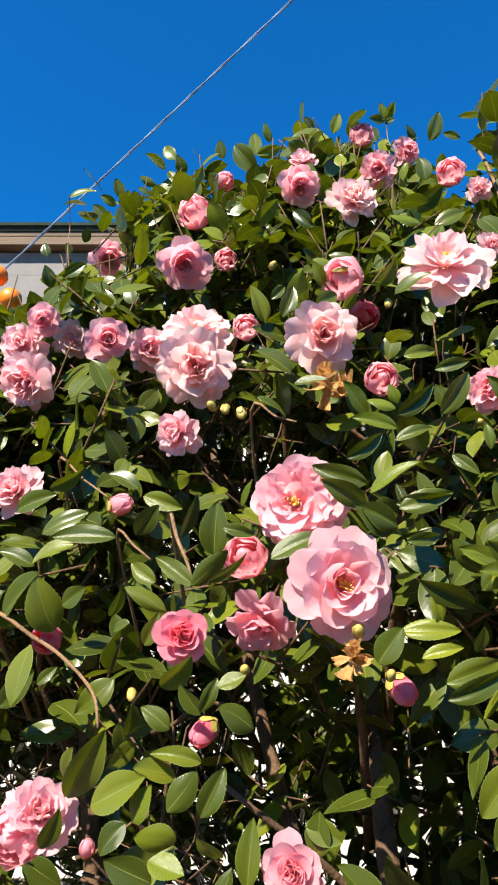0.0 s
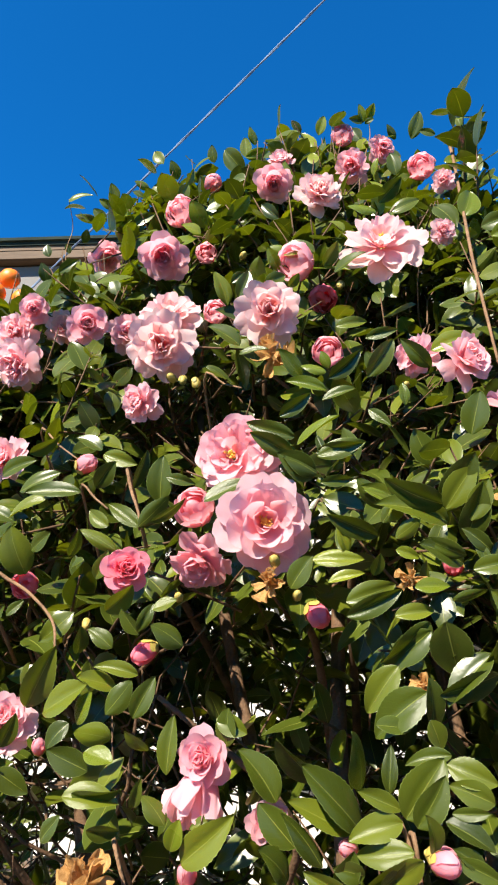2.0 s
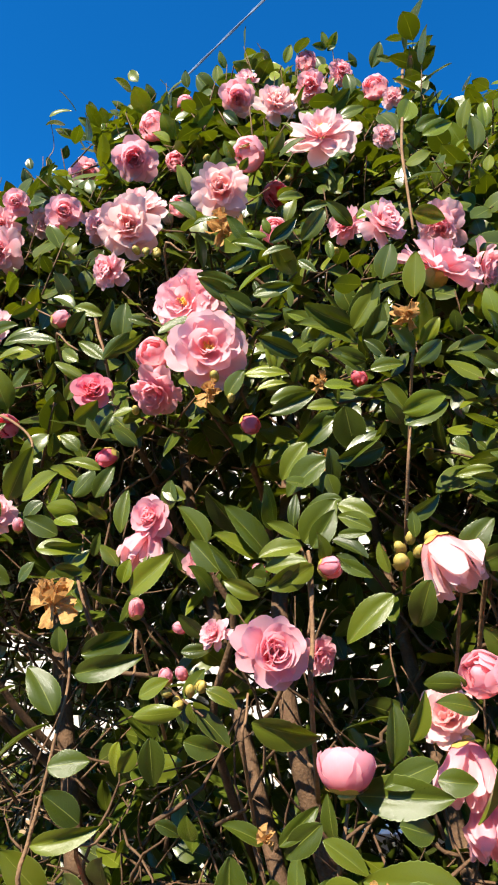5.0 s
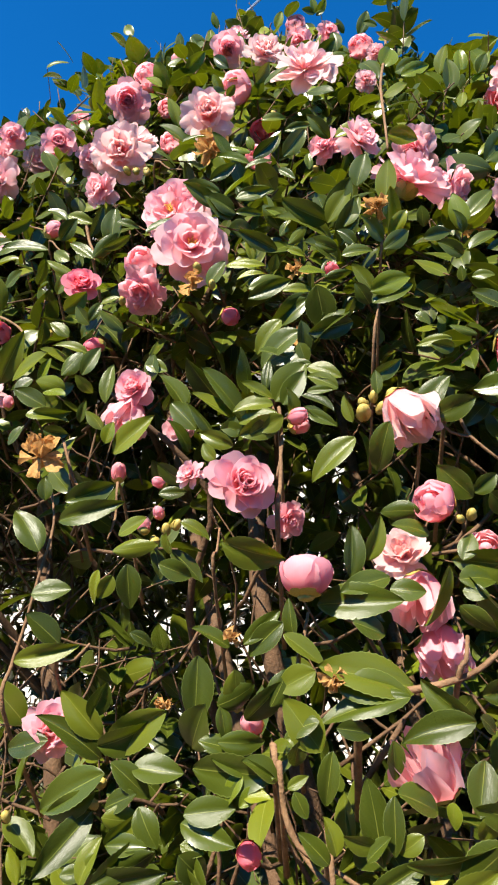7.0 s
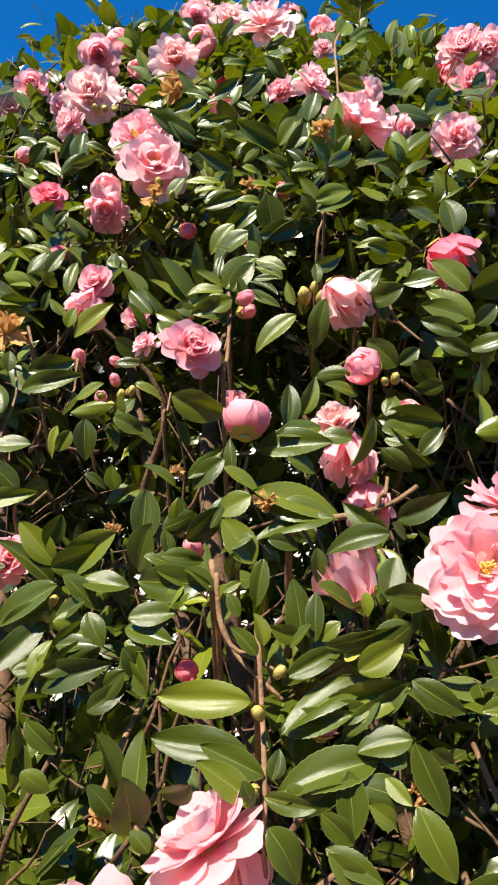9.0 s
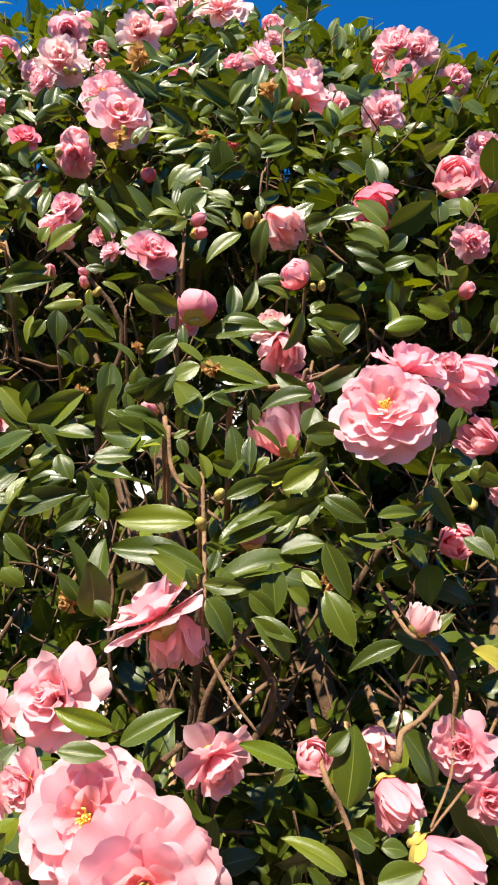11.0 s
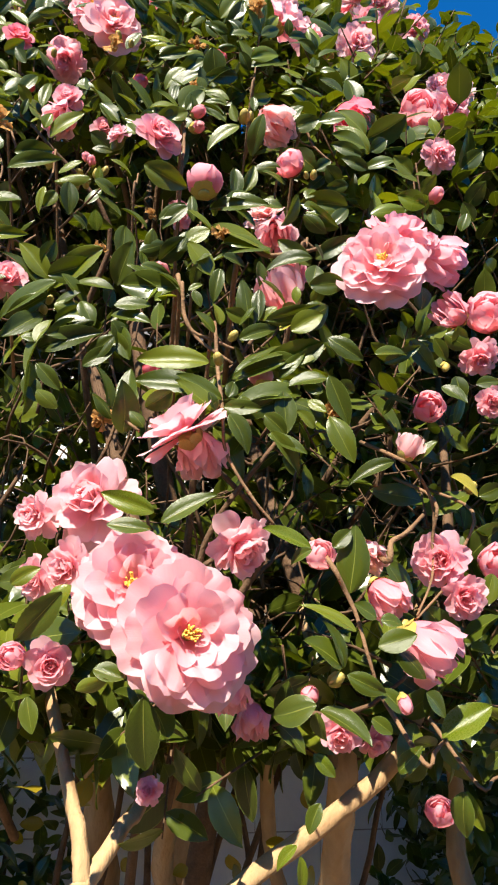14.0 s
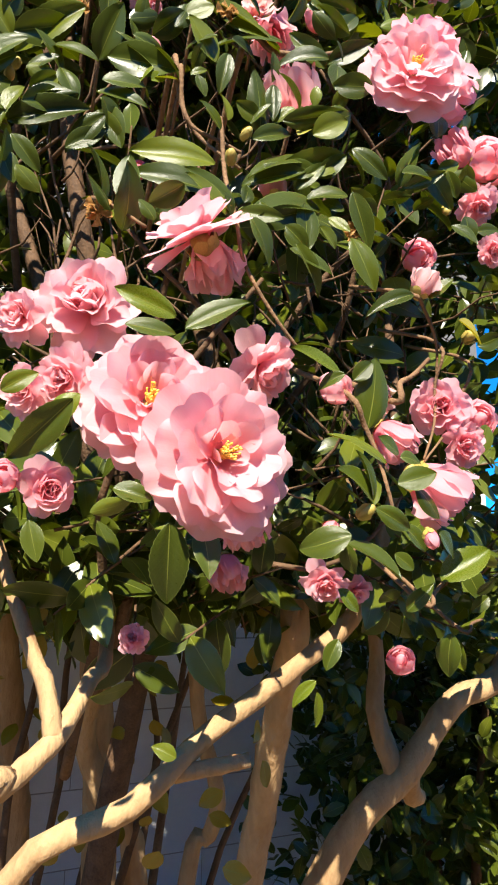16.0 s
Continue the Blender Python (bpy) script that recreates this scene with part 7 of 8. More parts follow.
far_leaf((0.216, 0.524, 1.969), (0.251, 0.511, 1.982), (0.72, -0.91, 0.39), 0.48, 1, 474)
far_leaf((0.207, 0.489, 1.937), (0.182, 0.472, 1.953), (0.03, -0.46, -0.84), 0.48, 0, 475)
far_leaf((0.234, 0.487, 1.875), (0.241, 0.475, 1.909), (-0.31, -0.57, -0.55), 0.62, 0, 476)
far_leaf((0.317, 0.626, 2.161), (0.356, 0.620, 2.180), (-0.44, -0.62, -0.27), 0.49, 1, 477)
far_leaf((0.302, 0.671, 2.222), (0.319, 0.667, 2.261), (-0.22, -0.51, -0.60), 0.62, 1, 478)
far_leaf((0.378, 0.658, 2.198), (0.383, 0.639, 2.233), (-0.34, -0.68, -0.09), 0.49, 0, 479)
far_leaf((0.407, 0.652, 2.194), (0.405, 0.641, 2.232), (0.20, -0.65, -0.23), 0.48, 1, 480)
far_leaf((0.427, 0.648, 2.192), (0.441, 0.633, 2.215), (-0.20, -0.74, 0.11), 0.62, 1, 481)
far_leaf((0.397, 0.544, 1.943), (0.338, 0.521, 1.945), (-0.29, -0.67, -0.20), 0.48, 0, 482)
far_leaf((0.400, 0.542, 1.942), (0.430, 0.534, 1.959), (-0.45, -0.75, 0.06), 0.62, 0, 483)
far_leaf((0.404, 0.560, 1.983), (0.426, 0.546, 1.998), (0.73, -0.63, -0.41), 0.59, 0, 484)
far_leaf((0.460, 0.565, 2.027), (0.487, 0.561, 2.049), (-0.08, -0.57, -0.44), 0.62, 0, 485)
far_leaf((0.468, 0.604, 2.113), (0.492, 0.601, 2.128), (-0.18, -0.39, -0.93), 0.62, 1, 486)
far_leaf((0.370, 0.465, 1.757), (0.398, 0.453, 1.782), (-0.61, -0.86, 0.31), 0.48, 0, 487)
far_leaf((0.384, 0.458, 1.715), (0.376, 0.446, 1.753), (-0.13, -0.71, -0.19), 0.62, 0, 488)
far_leaf((0.359, 0.438, 1.711), (0.329, 0.438, 1.729), (0.43, -0.81, 0.03), 0.48, 0, 489)
far_leaf((0.276, 0.524, 1.975), (0.306, 0.515, 1.965), (-0.85, -0.52, -0.57), 0.60, 1, 490)
far_leaf((0.386, 0.600, 2.086), (0.388, 0.594, 2.105), (-0.42, -0.61, -0.32), 0.62, 1, 491)
far_leaf((0.346, 0.548, 2.002), (0.315, 0.541, 2.006), (-0.51, -0.88, 0.47), 0.58, 0, 492)
leaf((0.370, 0.392, 1.574), (0.332, 0.381, 1.604), (0.20, -0.66, -0.41), 0.49, 0, 493)
leaf((0.368, 0.384, 1.569), (0.386, 0.375, 1.585), (0.51, -0.85, 0.12), 0.62, 0, 494)
far_leaf((0.397, 0.434, 1.653), (0.381, 0.416, 1.675), (0.35, -0.61, -0.55), 0.62, 0, 495)
leaf((0.357, 0.383, 1.560), (0.321, 0.385, 1.572), (0.61, -0.65, -0.51), 0.42, 0, 496)
leaf((0.363, 0.382, 1.541), (0.332, 0.381, 1.552), (-0.46, -0.67, -0.32), 0.45, 0, 497)
leaf((0.361, 0.365, 1.467), (0.363, 0.360, 1.496), (0.37, -0.78, -0.10), 0.51, 1, 498)
far_leaf((0.343, 0.392, 1.620), (0.311, 0.401, 1.617), (-0.65, -0.80, 0.09), 0.51, 0, 499)
leaf((0.335, 0.376, 1.509), (0.314, 0.376, 1.500), (-0.33, -0.64, -0.46), 0.61, 0, 500)
leaf((0.309, 0.372, 1.525), (0.331, 0.384, 1.512), (0.14, -0.63, -0.57), 0.62, 0, 501)
far_leaf((-0.046, 0.491, 1.644), (-0.068, 0.475, 1.649), (0.22, -0.71, -0.26), 0.62, 1, 502)
far_leaf((-0.017, 0.481, 1.637), (-0.031, 0.466, 1.646), (-0.63, -0.80, 0.07), 0.62, 0, 503)
far_leaf((0.006, 0.455, 1.580), (0.011, 0.448, 1.598), (0.04, -0.87, 0.18), 0.62, 1, 504)
far_leaf((0.037, 0.450, 1.597), (0.019, 0.448, 1.598), (-0.35, -0.93, 0.39), 0.62, 0, 505)
far_leaf((0.087, 0.433, 1.588), (0.064, 0.431, 1.612), (-0.18, -0.88, 0.18), 0.59, 0, 506)
far_leaf((0.120, 0.413, 1.568), (0.091, 0.411, 1.578), (0.37, -0.67, -0.52), 0.48, 0, 507)
far_leaf((0.127, 0.412, 1.579), (0.110, 0.406, 1.583), (-0.26, -0.78, -0.11), 0.62, 0, 508)
leaf((0.133, 0.401, 1.574), (0.152, 0.402, 1.586), (-0.10, -0.62, -0.61), 0.62, 0, 509)
far_leaf((0.106, 0.411, 1.555), (0.093, 0.410, 1.567), (-0.09, -0.78, -0.14), 0.62, 0, 510)
far_leaf((0.080, 0.419, 1.538), (0.058, 0.418, 1.553), (0.12, -0.53, -0.88), 0.62, 0, 511)
leaf((0.081, 0.417, 1.532), (0.093, 0.401, 1.544), (0.13, -0.91, 0.21), 0.58, 0, 512)
leaf((0.062, 0.414, 1.527), (0.084, 0.410, 1.529), (0.43, -0.89, 0.15), 0.46, 0, 513)
far_leaf((-0.050, 0.454, 1.591), (-0.029, 0.457, 1.588), (0.75, -0.63, -0.54), 0.62, 0, 514)
far_leaf((-0.065, 0.465, 1.611), (-0.033, 0.462, 1.606), (0.52, -0.65, -0.43), 0.48, 0, 515)
far_leaf((0.034, 0.461, 1.660), (0.055, 0.455, 1.651), (-0.13, -0.84, 0.13), 0.62, 0, 516)
far_leaf((0.057, 0.447, 1.609), (0.065, 0.436, 1.621), (0.35, -0.52, -0.91), 0.62, 0, 517)
far_leaf((-0.018, 0.437, 1.524), (0.021, 0.436, 1.537), (-0.06, -0.73, -0.20), 0.48, 0, 518)

# leafless shoots
limb("branch", [(-0.037, 0.534, 1.272), (-0.047, 0.434, 1.362), (-0.046, 0.438, 1.394), (-0.040, 0.436, 1.419), (-0.033, 0.438, 1.463), (-0.029, 0.448, 1.506), (-0.037, 0.457, 1.537)], 0.0018, 0.0010, TWIG)
limb("branch", [(0.166, 0.496, 1.414), (0.156, 0.396, 1.504), (0.158, 0.403, 1.534), (0.158, 0.410, 1.563), (0.156, 0.416, 1.587), (0.148, 0.426, 1.615)], 0.0021, 0.0011, TWIG)
limb("branch", [(0.119, 0.500, 1.377), (0.109, 0.400, 1.467), (0.111, 0.403, 1.482), (0.112, 0.407, 1.500)], 0.0016, 0.0008, TWIG)
limb("branch", [(0.222, 0.459, 1.293), (0.212, 0.359, 1.383), (0.241, 0.358, 1.388), (0.270, 0.356, 1.395), (0.288, 0.356, 1.403), (0.305, 0.360, 1.416)], 0.0031, 0.0017, TWIG)
limb("branch", [(0.284, 0.456, 1.306), (0.274, 0.356, 1.396), (0.281, 0.361, 1.408), (0.285, 0.368, 1.424)], 0.0023, 0.0013, TWIG)
limb("branch", [(0.301, 0.507, 1.511), (0.291, 0.407, 1.601), (0.306, 0.402, 1.578), (0.328, 0.401, 1.558)], 0.0021, 0.0011, TWIG)
limb("branch", [(0.281, 0.504, 1.498), (0.271, 0.404, 1.588), (0.292, 0.402, 1.580), (0.308, 0.402, 1.576)], 0.0016, 0.0008, TWIG)
limb("branch", [(0.248, 0.532, 1.580), (0.238, 0.432, 1.670), (0.244, 0.444, 1.706), (0.247, 0.446, 1.736)], 0.0016, 0.0008, TWIG)
limb("branch", [(0.181, 0.468, 1.308), (0.171, 0.368, 1.398), (0.175, 0.371, 1.420), (0.178, 0.374, 1.437)], 0.0018, 0.0010, TWIG)
limb("branch", [(0.169, 0.465, 1.252), (0.159, 0.365, 1.342), (0.163, 0.363, 1.314), (0.172, 0.361, 1.296), (0.192, 0.355, 1.286), (0.208, 0.350, 1.278)], 0.0023, 0.0013, TWIG)
limb("branch", [(0.004, 0.521, 1.301), (-0.006, 0.421, 1.391), (0.007, 0.418, 1.400), (0.018, 0.418, 1.412)], 0.0018, 0.0010, TWIG)
limb("branch", [(0.259, 0.546, 1.676), (0.249, 0.446, 1.766), (0.253, 0.447, 1.785), (0.256, 0.448, 1.795)], 0.0016, 0.0008, TWIG)
limb("branch", [(0.165, 0.468, 1.262), (0.155, 0.368, 1.352), (0.161, 0.364, 1.320), (0.176, 0.361, 1.290), (0.207, 0.349, 1.263)], 0.0026, 0.0014, TWIG)
limb("branch", [(0.107, 0.448, 1.257), (0.097, 0.348, 1.207), (0.112, 0.336, 1.196), (0.128, 0.324, 1.181)], 0.0021, 0.0011, TWIG)
limb("branch", [(0.199, 0.458, 1.215), (0.189, 0.358, 1.305), (0.194, 0.348, 1.252), (0.196, 0.329, 1.205), (0.197, 0.318, 1.169), (0.216, 0.313, 1.134), (0.236, 0.311, 1.110)], 0.0021, 0.0011, TWIG)
limb("branch", [(0.295, 0.424, 1.137), (0.285, 0.324, 1.087), (0.296, 0.321, 1.065), (0.304, 0.318, 1.045), (0.309, 0.313, 1.019), (0.316, 0.314, 0.997)], 0.0023, 0.0013, TWIG)
limb("branch", [(0.363, 0.434, 1.234), (0.353, 0.334, 1.184), (0.372, 0.340, 1.177), (0.393, 0.351, 1.154), (0.398, 0.359, 1.122)], 0.0021, 0.0011, TWIG)
limb("branch", [(0.406, 0.451, 1.204), (0.396, 0.351, 1.154), (0.395, 0.357, 1.121), (0.391, 0.356, 1.084), (0.368, 0.343, 1.050)], 0.0018, 0.0010, TWIG)
limb("branch", [(0.455, 0.469, 1.201), (0.445, 0.369, 1.151), (0.430, 0.370, 1.111), (0.409, 0.362, 1.081), (0.368, 0.343, 1.048)], 0.0018, 0.0010, TWIG)
limb("branch", [(0.382, 0.455, 0.988), (0.372, 0.355, 0.938), (0.382, 0.355, 0.946), (0.392, 0.355, 0.955)], 0.0023, 0.0013, TWIG)
limb("branch", [(0.451, 0.493, 0.966), (0.441, 0.393, 0.916), (0.458, 0.397, 0.921), (0.476, 0.403, 0.924)], 0.0021, 0.0011, TWIG)
limb("branch", [(0.354, 0.445, 1.144), (0.344, 0.345, 1.094), (0.350, 0.347, 1.111), (0.366, 0.350, 1.121), (0.385, 0.352, 1.139)], 0.0031, 0.0017, TWIG)
limb("branch", [(-0.058, 0.670, 1.789), (-0.068, 0.570, 1.879), (-0.059, 0.554, 1.850), (-0.047, 0.539, 1.823), (-0.044, 0.533, 1.807)], 0.0021, 0.0011, TWIG)
limb("branch", [(-0.183, 0.769, 1.856), (-0.193, 0.669, 1.946), (-0.156, 0.629, 1.917), (-0.127, 0.602, 1.894)], 0.0016, 0.0008, TWIG)
limb("branch", [(-0.102, 0.679, 1.764), (-0.112, 0.579, 1.854), (-0.094, 0.566, 1.843), (-0.079, 0.555, 1.831)], 0.0016, 0.0008, TWIG)
limb("branch", [(-0.215, 0.725, 1.700), (-0.225, 0.625, 1.790), (-0.178, 0.589, 1.772), (-0.147, 0.567, 1.756), (-0.117, 0.545, 1.731), (-0.109, 0.535, 1.707)], 0.0021, 0.0011, TWIG)
limb("branch", [(0.012, 0.682, 1.879), (0.002, 0.582, 1.969), (0.024, 0.567, 1.958), (0.041, 0.558, 1.950)], 0.0016, 0.0008, TWIG)
limb("branch", [(-0.250, 0.962, 2.209), (-0.260, 0.862, 2.299), (-0.306, 1.001, 2.465), (-0.284, 0.909, 2.457)], 0.0010, 0.0006, TWIG)
limb("branch", [(0.222, 0.955, 2.370), (0.212, 0.855, 2.460), (0.242, 0.975, 2.632), (0.236, 0.960, 2.679)], 0.0013, 0.0007, TWIG)
limb("branch", [(0.350, 0.86, 2.50), (0.333, 0.79, 2.41), (0.314, 0.713, 2.287), (0.283, 0.593, 2.116), (0.279, 0.557, 2.027), (0.276, 0.528, 1.957)], 0.0026, 0.0014, TWIG)
limb("branch", [(0.166, 0.520, 1.510), (0.156, 0.420, 1.600), (0.159, 0.411, 1.570), (0.155, 0.405, 1.540)], 0.0018, 0.0010, TWIG)
limb("branch", [(-0.025, 0.572, 1.493), (-0.035, 0.472, 1.583), (-0.021, 0.461, 1.551), (-0.010, 0.457, 1.536)], 0.0018, 0.0010, TWIG)
limb("branch", [(0.033, 0.552, 1.451), (0.023, 0.452, 1.541), (0.023, 0.444, 1.514), (0.019, 0.440, 1.494)], 0.0016, 0.0008, TWIG)


# ---- loose foliage: sprigs of leaves all over the crown ----
def clear(p, r=0.012):
    """False where a sprig would stand before one of the placed flowers or leaves."""
    for c, size in KEEP:
        d = p - c
        if abs(d.x) > 0.3 or abs(d.z) > 0.3:
            continue
        view = Vector((0.12, -0.15, max(0.95, min(1.75, c.z - 0.22)))) - c
        view.normalize()
        s = d.dot(view)
        if -0.015 < s < 0.5 and (d - view * s).length < size + r:
            return False
    return True


LOW = [leaf_shape(random.Random(40 + k), 8, 5, 0.50, 0.10 + 0.07 * k, 0.03 + 0.06 * k, 0.2 * k - 0.4, 0.0, 0.3 * (k % 2), 0.05 + 0.05 * k) for k in range(5)]
LOW = [(np.array(v), np.array(f), np.array(uv)) for v, f, uv in LOW]


class Heap:
    """Leaves gathered into one mesh."""

    def __init__(self):
        self.v, self.f, self.uv, self.n = [], [], [], 0

    def leaf(self, base, y, normal, length, rng, wide=1.0):
        z = normal - y * y.dot(normal)
        z = z.normalized() if z.length > 1e-3 else y.orthogonal().normalized()
        x = y.cross(z)
        v, f, uv = LOW[rng.randrange(len(LOW))]
        r = np.array([x * (length * wide * rng.uniform(0.88, 1.12)), y * length, z * length])
        self.v.append(v @ r + np.array(base))
        self.f.append(f + self.n)
        self.uv.append(uv)
        self.n += len(v)

    def mesh(self, name, mat):
        return mesh_of(name, np.concatenate(self.v), np.concatenate(self.f), mat, np.concatenate(self.uv))


def sprig(heap, twigs, at, way, rng, count=6, size=0.055, sunward=0.8, keep=True, wide=1.0, rise=0.55):
    way = way.normalized()
    length = 0.016 * count
    tip = at + way * length
    spin = rng.uniform(0, 6.28)
    done = 0
    for k in range(count):
        p = at + way * (length * (k + 0.6) / count)
        spin += 2.4
        side = way.orthogonal().normalized()
        side.rotate(Matrix.Rotation(spin, 3, way))
        y = (side + way * (rise + rng.uniform(-0.35, 0.35)) + Vector((0, 0, rng.uniform(-0.4, 0.15)))).normalized()
        s = size * rng.uniform(0.65, 1.2)
        if keep and not clear(p + y * (s * 0.5)):
            continue
        up = SUN_FROM * sunward * 0.7 + way * 0.5 + Vector((rng.uniform(-0.8, 0.8), rng.uniform(-0.6, 0.6), rng.uniform(-0.3, 0.7)))
        heap.leaf(p, y, up, s, rng, wide)
        done += 1
    if done > 2:
        twigs.append(tube([at - way * 0.02, at + way * length * 0.5, tip], [0.0016, 0.0013, 0.0008], 4))


def foot(x):
    """The height at which the crown begins."""
    return 0.94 + 0.45 * max(0.0, min(0.3, 0.12 - x))


# openings in the thin shoulder towards the fruit tree and the house
KEEP += [(Vector((-0.41, 1.00, 2.41)), 0.055), (Vector((-0.36, 1.0, 2.43)), 0.045), (Vector((-0.475, 1.15, 2.44)), 0.05)]


def clump(x, z, rng):
    """Leaves stand in clumps with dark gaps between them."""
    return noise.noise((x * 8.5, z * 8.5, 8.0)) > rng.uniform(-0.10, 0.14)


rng = random.Random(21)
outer, young, inner, twigs = Heap(), Heap(), Heap(), []
for _ in range(1750):
    x = rng.uniform(-0.75, 1.0)
    top = crown_top(x)
    z = rng.uniform(foot(x), top)
    if not clump(x, z, rng) or rng.random() < 0.15:
        continue
    y = front(x, z) + min(0.30, rng.expovariate(1 / 0.08)) + (0.10 if z < 1.95 and -0.2 < x < 0.6 else 0.015)
    if z < 1.95 and -0.2 < x < 0.6 and rng.random() < 0.45:
        continue
    if z > top - 0.2:
        y += rng.uniform(0, 0.4)
    if sparse(x, y, z, rng):
        continue
    out = Vector((0.35 * (x - 0.2), -1.0, 0.1 + 0.5 * (z - 1.2)))
    way = out.normalized() * 0.6 + Vector((rng.uniform(-0.9, 0.9), rng.uniform(-0.3, 0.6), rng.uniform(-0.4, 0.9)))
    fresh = rng.random() < 0.06 + 0.35 * max(0, z - 1.9)
    sprig(young if fresh else outer, twigs, Vector((x, y, z)), way, rng, rng.randint(4, 7), rng.uniform(0.042, 0.06) - 0.010 * max(0, z - 1.7), 0.45)
for _ in range(1100):                                   # the dense shoulder below the top
    x = rng.uniform(-0.65, 0.95)
    z = crown_top(x) - rng.uniform(0.06, 0.38)
    y = front(x, z) + rng.uniform(0.015, 0.25)
    if rng.random() < 0.7 and not clump(x, z, rng):
        continue
    sprig(young if rng.random() < 0.18 else outer, twigs, Vector((x, y, z)), Vector((rng.uniform(-0.8, 0.8), rng.uniform(-1.0, 0.2), rng.uniform(0, 1))), rng, rng.randint(4, 7), 0.041, 0.8, True, 1.25)
for _ in range(1500):                                   # shoots along the top
    x = rng.uniform(-0.6, 0.95)
    z = crown_top(x) - rng.uniform(0.05, 0.20)
    y = front(x, z) + rng.uniform(0.0, 0.6)
    sprig(young if rng.random() < 0.3 else outer, twigs, Vector((x, y, z)), Vector((rng.uniform(-0.4, 0.4), rng.uniform(-0.4, 0.2), 1.0)), rng, rng.randint(4, 7), 0.038, 0.5, True, 1.45, 0.8)
for _ in range(1900):                                   # small close leaves that shade the inside
    x = rng.uniform(-0.6, 0.8)
    z = rng.uniform(1.70, crown_top(x) - 0.10)
    y = front(x, z) + rng.uniform(0.02, 0.22)
    if not clump(x, z, rng):
        continue
    sprig(young if rng.random() < 0.10 else outer, twigs, Vector((x, y, z)), Vector((rng.uniform(-0.9, 0.9), rng.uniform(-1.0, 0.1), rng.uniform(-0.3, 0.9))), rng, rng.randint(4, 6), rng.uniform(0.034, 0.046), 0.6, True, 1.1)
for _ in range(4300):                                  # the far side of the crown
    x = rng.uniform(-0.8, 1.05)
    z = rng.uniform(foot(x) - 0.04, crown_top(x))
    y = front(x, z) + 0.36 + 0.65 * rng.random() ** 0.8
    if -0.05 < x < 0.32 and 1.40 < z < 1.80 and rng.random() < 0.12:      # bare middle round the stems
        continue
    if sparse(x, y, z, rng):
        continue
    sprig(inner, twigs, Vector((x, y, z)), Vector((rng.uniform(-1, 1), rng.uniform(-0.2, 1), rng.uniform(-0.3, 1))), rng, 6, 0.055, 0.1, False)
for _ in range(800):                                   # upright shoots on the sunny shoulder
    x = rng.uniform(0.30, 1.0)
    z = rng.uniform(1.45, max(1.5, crown_top(x)))
    y = front(x, z) + rng.uniform(0.02, 0.28)
    if not clump(x, z, rng):
        continue
    sprig(young if rng.random() < 0.2 else outer, twigs, Vector((x, y, z)), Vector((rng.uniform(-0.6, 0.6), rng.uniform(-0.8, 0.1), 0.8)), rng, rng.randint(4, 7), 0.044, 0.8, True, 1.25, 0.75)
for _ in range(1300):                                  # the thick side of the crown away from the house corner
    x = rng.uniform(0.35, 1.15)
    z = rng.uniform(1.1, max(1.3, crown_top(x)))
    y = front(x, z) + rng.uniform(0.3, 0.9)
    sprig(inner, twigs, Vector((x, y, z)), Vector((rng.uniform(-1, 1), rng.uniform(-0.2, 1), rng.uniform(-0.3, 1))), rng, 6, 0.058, 0.4, False)
for _ in range(1700):                                  # bare brown twigs inside
    x = rng.uniform(-0.5, 0.85)
    z = rng.uniform(foot(x) + 0.03, crown_top(x) - 0.30)
    if -0.03 < x < 0.30 and 1.45 < z < 1.76 and rng.random() < 0.8:
        continue
    p = Vector((x, front(x, z) + rng.uniform(0.18, 0.7), z))
    way = Vector((rng.uniform(-1, 1), rng.uniform(-0.8, 0.3), rng.uniform(-0.1, 1.0))).normalized()
    size, path = rng.uniform(0.015, 0.045), [p]
    for k in range(5):
        way = (way + Vector((rng.uniform(-0.4, 0.4), rng.uniform(-0.4, 0.4), rng.uniform(-0.3, 0.45)))).normalized()
        path.append(path[-1] + way * size)
    thick = rng.uniform(0.4, 1.2)
    twigs.append(tube(path, [thick * r for r in (0.0026, 0.0023, 0.0020, 0.0017, 0.0013, 0.0008)], 5))
for _ in range(800):                                   # the underside
    x = rng.uniform(-0.6, 1.0)
    z = foot(x) + rng.uniform(-0.02, 0.10)
    y = front(x, z) + rng.uniform(0.20, 0.7)
    sprig(outer, twigs, Vector((x, y, z)), Vector((rng.uniform(-1, 1), rng.uniform(-1, 0.5), rng.uniform(-0.5, 0.4))), rng, 5, 0.055, 0.4, True)
for _z, _n in ((2.47, 7), (2.40, 6), (2.32, 5)):      # a strong shoot that stands above the shoulder
    sprig(outer, twigs, Vector((0.350, 0.86 - 0.6 * (2.50 - _z), _z)), Vector((0.05, -0.1, 1.0)), rng, _n, 0.048, 0.4, False, 1.3, 0.7)
yellowing = Heap()
for _ in range(170):                                   # older yellowing leaves low inside
    x = rng.uniform(-0.2, 0.5)
    p = Vector((x - 0.1, front(x, 1.0) + rng.uniform(0.25, 0.8), foot(x) + 0.06 - 0.40 * rng.random() ** 2))
    way = Vector((rng.uniform(-1, 1), rng.uniform(-1, 1), rng.uniform(-1.2, 0.2))).normalized()
    yellowing.leaf(p, way, Vector((rng.uniform(-1, 1), -1, rng.uniform(-0.5, 1))), rng.uniform(0.026, 0.042), rng, 1.2)
tagged(part("yellowing_foliage", yellowing.mesh("yellowing_foliage", OCHRE), shrub), "ochre older leaves low in the shrub", kind="stuff")
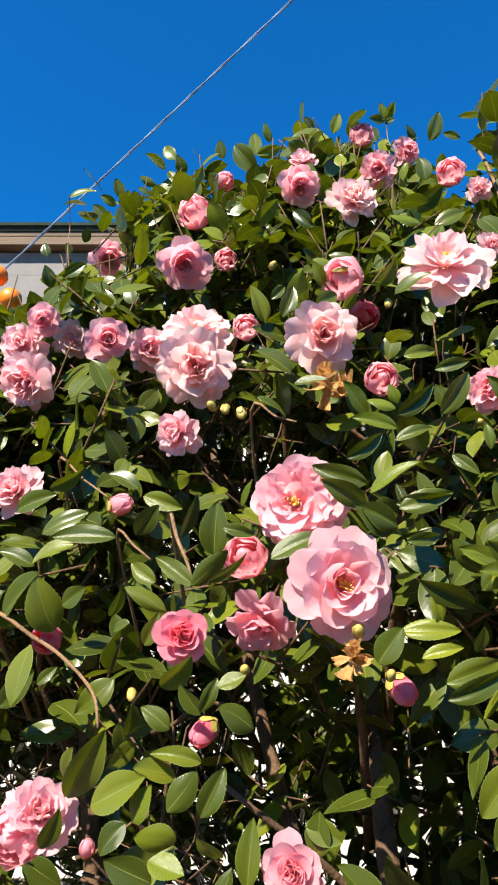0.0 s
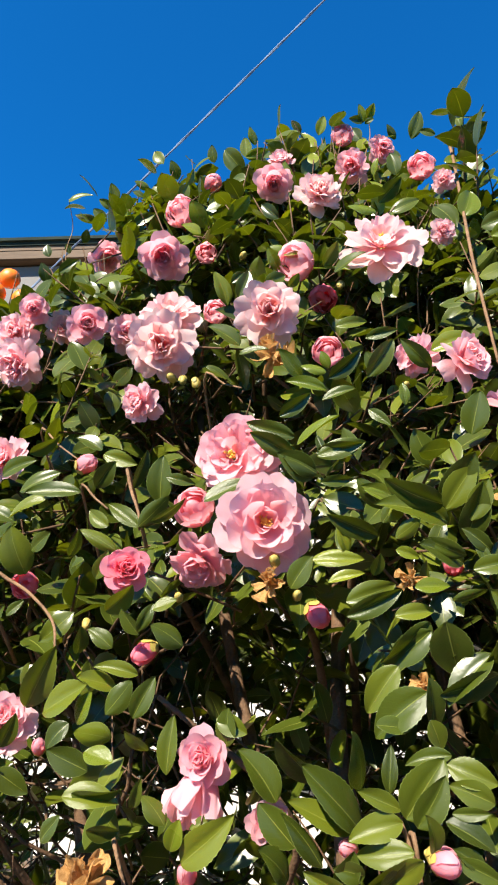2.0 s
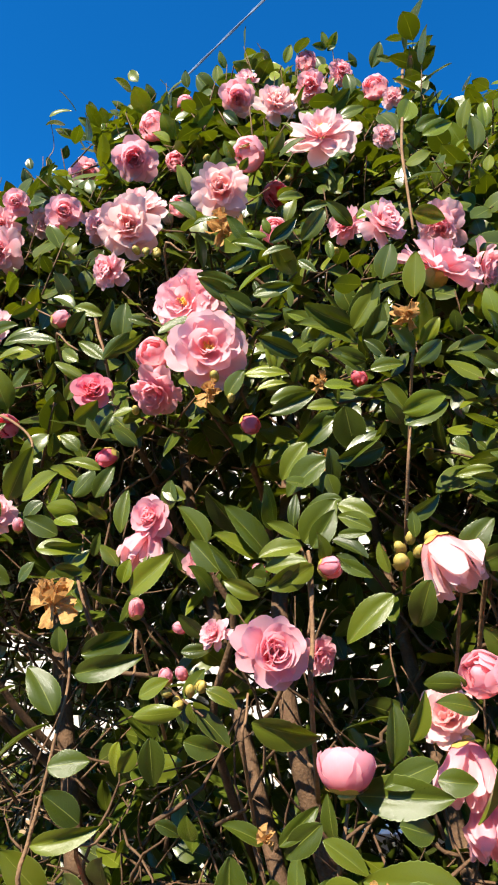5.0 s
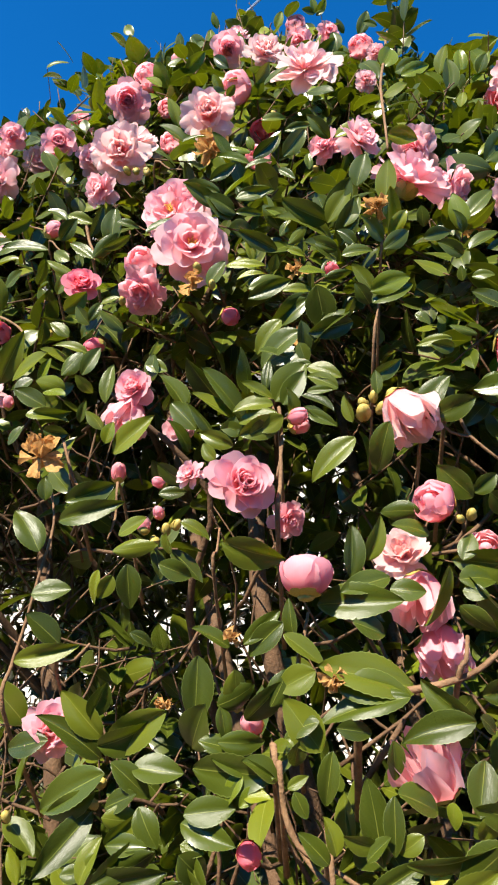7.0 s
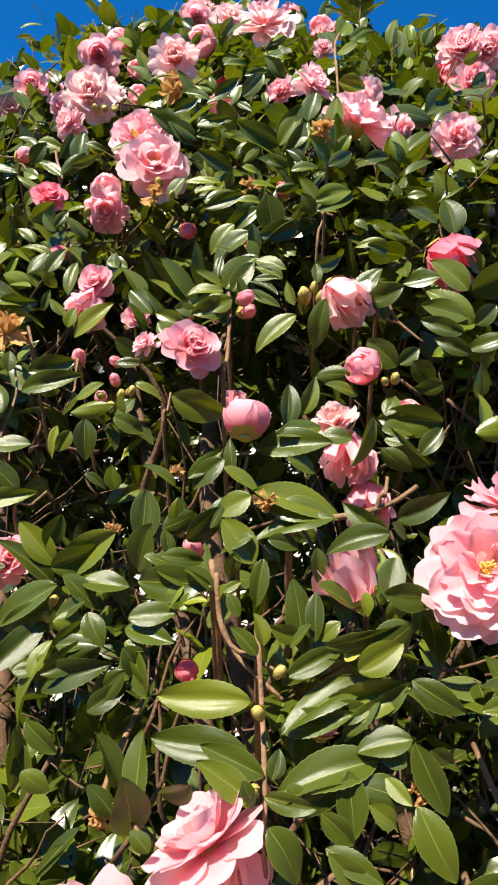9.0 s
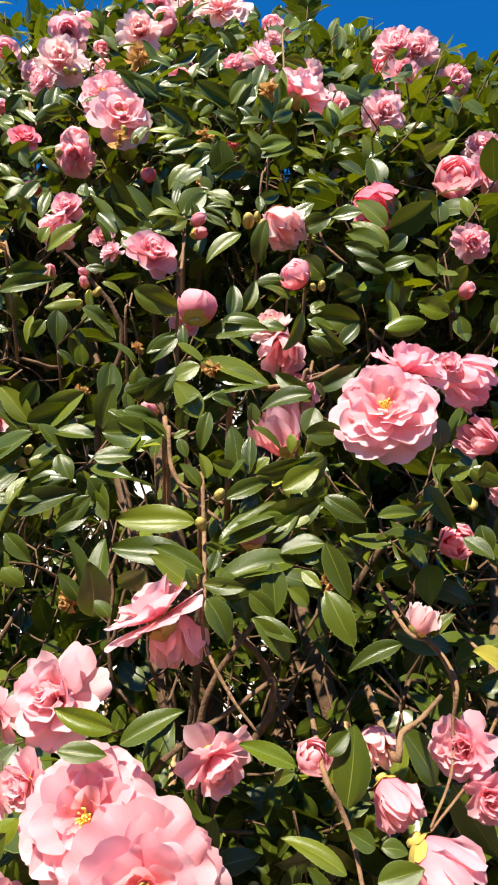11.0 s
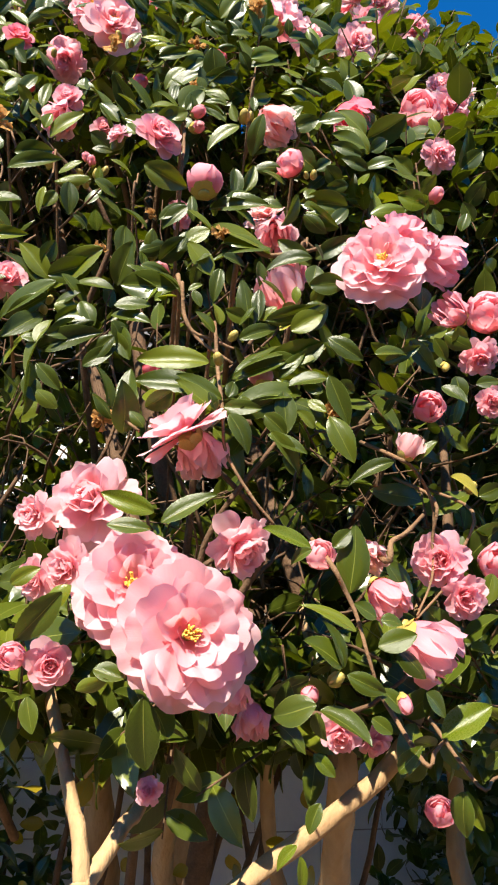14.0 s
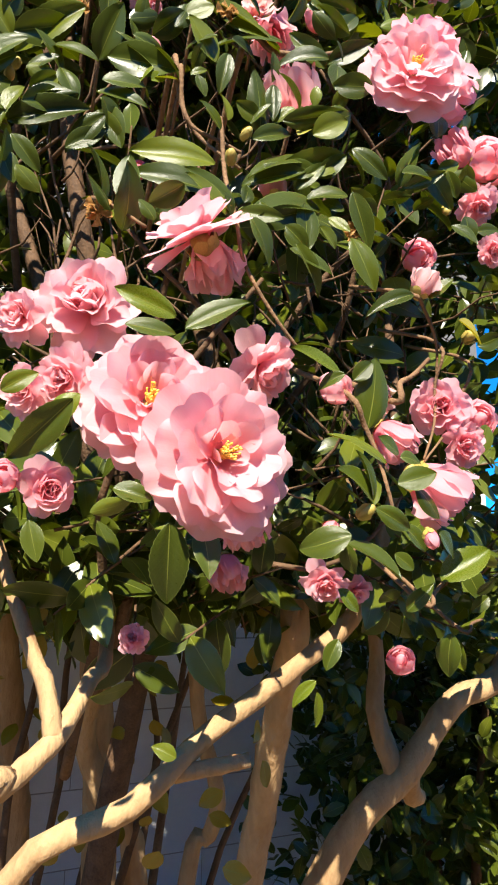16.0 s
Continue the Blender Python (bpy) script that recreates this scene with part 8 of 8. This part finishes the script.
tagged(part("foliage", outer.mesh("foliage", LEAF), shrub), "dense glossy dark green leaves", kind="stuff")
tagged(part("young_foliage", young.mesh("young_foliage", YOUNG), shrub), "yellow-green young leaves", kind="stuff")
tagged(part("inner_foliage", inner.mesh("inner_foliage", LEAF), shrub), "shaded leaves inside the crown", kind="stuff")
_v, _f, _uv = joined(twigs)
tagged(part("brushwood", mesh_of("brushwood", _v, _f, BARK), shrub), "thin brown twigs", kind="stuff")
for _tone, _name in ((0, "upper_foliage"), (1, "upper_young_foliage")):
    _bits = []
    for _m, _seed in FAR[_tone]:
        _src = LEAF_KINDS[_seed * 7 % 10][_tone]
        _uvl = _src.uv_layers[0].data
        _per = {}
        for _l in _src.loops:
            _per[_l.vertex_index] = tuple(_uvl[_l.index].uv)
        _bits.append(([_m @ _q.co for _q in _src.vertices], [tuple(_p.vertices) for _p in _src.polygons], [_per[_i] for _i in range(len(_src.vertices))]))
    _v, _f, _uv = joined(_bits)
    tagged(part(_name, mesh_of(_name, _v, _f, (LEAF, YOUNG)[_tone], _uv), shrub), "rounded glossy leaves of the upper crown", kind="stuff")


# ---- dark shrubs behind ----
def back_shrub(x0, y0, wide, tall, seed):
    r = random.Random(seed)
    ob = tagged(new("background_shrub"), "shaded dark green evergreen shrub behind the camellia", "shrub", "shrubs behind")
    ob.location = (x0, y0, 0)
    heap, sticks = Heap(), []
    for _ in range(int(900 * wide * tall)):
        a, h, q = r.uniform(0, 6.28), r.random(), math.sqrt(r.random())
        p = Vector((math.cos(a) * wide * q * 0.6, math.sin(a) * wide * q * 0.4, 0.12 + tall * h * (1 - 0.25 * q)))
        sprig(heap, sticks, p, Vector((r.uniform(-1, 1), r.uniform(-1, 1), r.uniform(-0.2, 1))), r, 5, 0.06, 0.6, False)
    tagged(part("crown", heap.mesh("crown", LEAF), ob), kind="stuff")
    for k in range(4):
        a = k * 1.6
        v, f = tube(smooth_path([(0.05 * math.cos(a), 0.05 * math.sin(a), -0.03), (0.12 * math.cos(a), 0.1 * math.sin(a), tall * 0.4), (0.3 * math.cos(a) * wide, 0.2 * math.sin(a) * wide, tall * 0.8)]), [0.014] * 4 + [0.010] * 3 + [0.006] * 2, 7)
        part("stem", mesh_of("stem", v, f, BARK), ob)


back_shrub(1.42, 1.55, 0.9, 1.1, 1)
back_shrub(2.0, 1.55, 0.9, 1.3, 2)
back_shrub(-0.9, 1.6, 0.6, 1.0, 4)
back_shrub(-0.14, 1.62, 0.45, 0.85, 5)


# ---- oranges on a thin tree beside the house side of the shrub ----
PEEL = grained("orange_peel", (0.84, 0.16, 0.004), (0.90, 0.23, 0.010), 160, 0.45, 0.3, 0.0006)
citrus = tagged(new("citrus_tree"), "slender citrus tree with small bright orange fruit", "tree")
citrus.location = (-0.62, 1.30, 0)
_v, _f = tube(smooth_path([(0, 0, -0.04), (0.02, 0, 0.9), (-0.02, 0.0, 1.8), (0.10, -0.08, 2.44)]), [0.02] * 5 + [0.014] * 4 + [0.007] * 4, 8)
part("trunk", mesh_of("trunk", _v, _f, BARK), citrus)
_h, _s, _q = Heap(), [], random.Random(9)
for _ in range(26):
    sprig(_h, _s, Vector((_q.uniform(-0.18, 0.16), _q.uniform(-0.1, 0.12), _q.uniform(1.95, 2.36))), Vector((_q.uniform(-1, 1), _q.uniform(-1, 1), _q.uniform(-0.2, 0.8))), _q, 5, 0.06, 0.8, False)
tagged(part("crown", _h.mesh("crown", LEAF), citrus), kind="stuff")
for _at in ((0.135, -0.145, 2.462), (0.165, -0.14, 2.415), (0.115, -0.16, 2.42), (0.09, -0.12, 2.45)):
    _v, _f = egg(0.022, 0.042, 9, 12, 1.0)
    part("orange", mesh_of("orange", _v, _f, PEEL), citrus, Matrix.Translation(Vector(_at) - Vector((0, 0, 0.021))), "bright orange fruit")
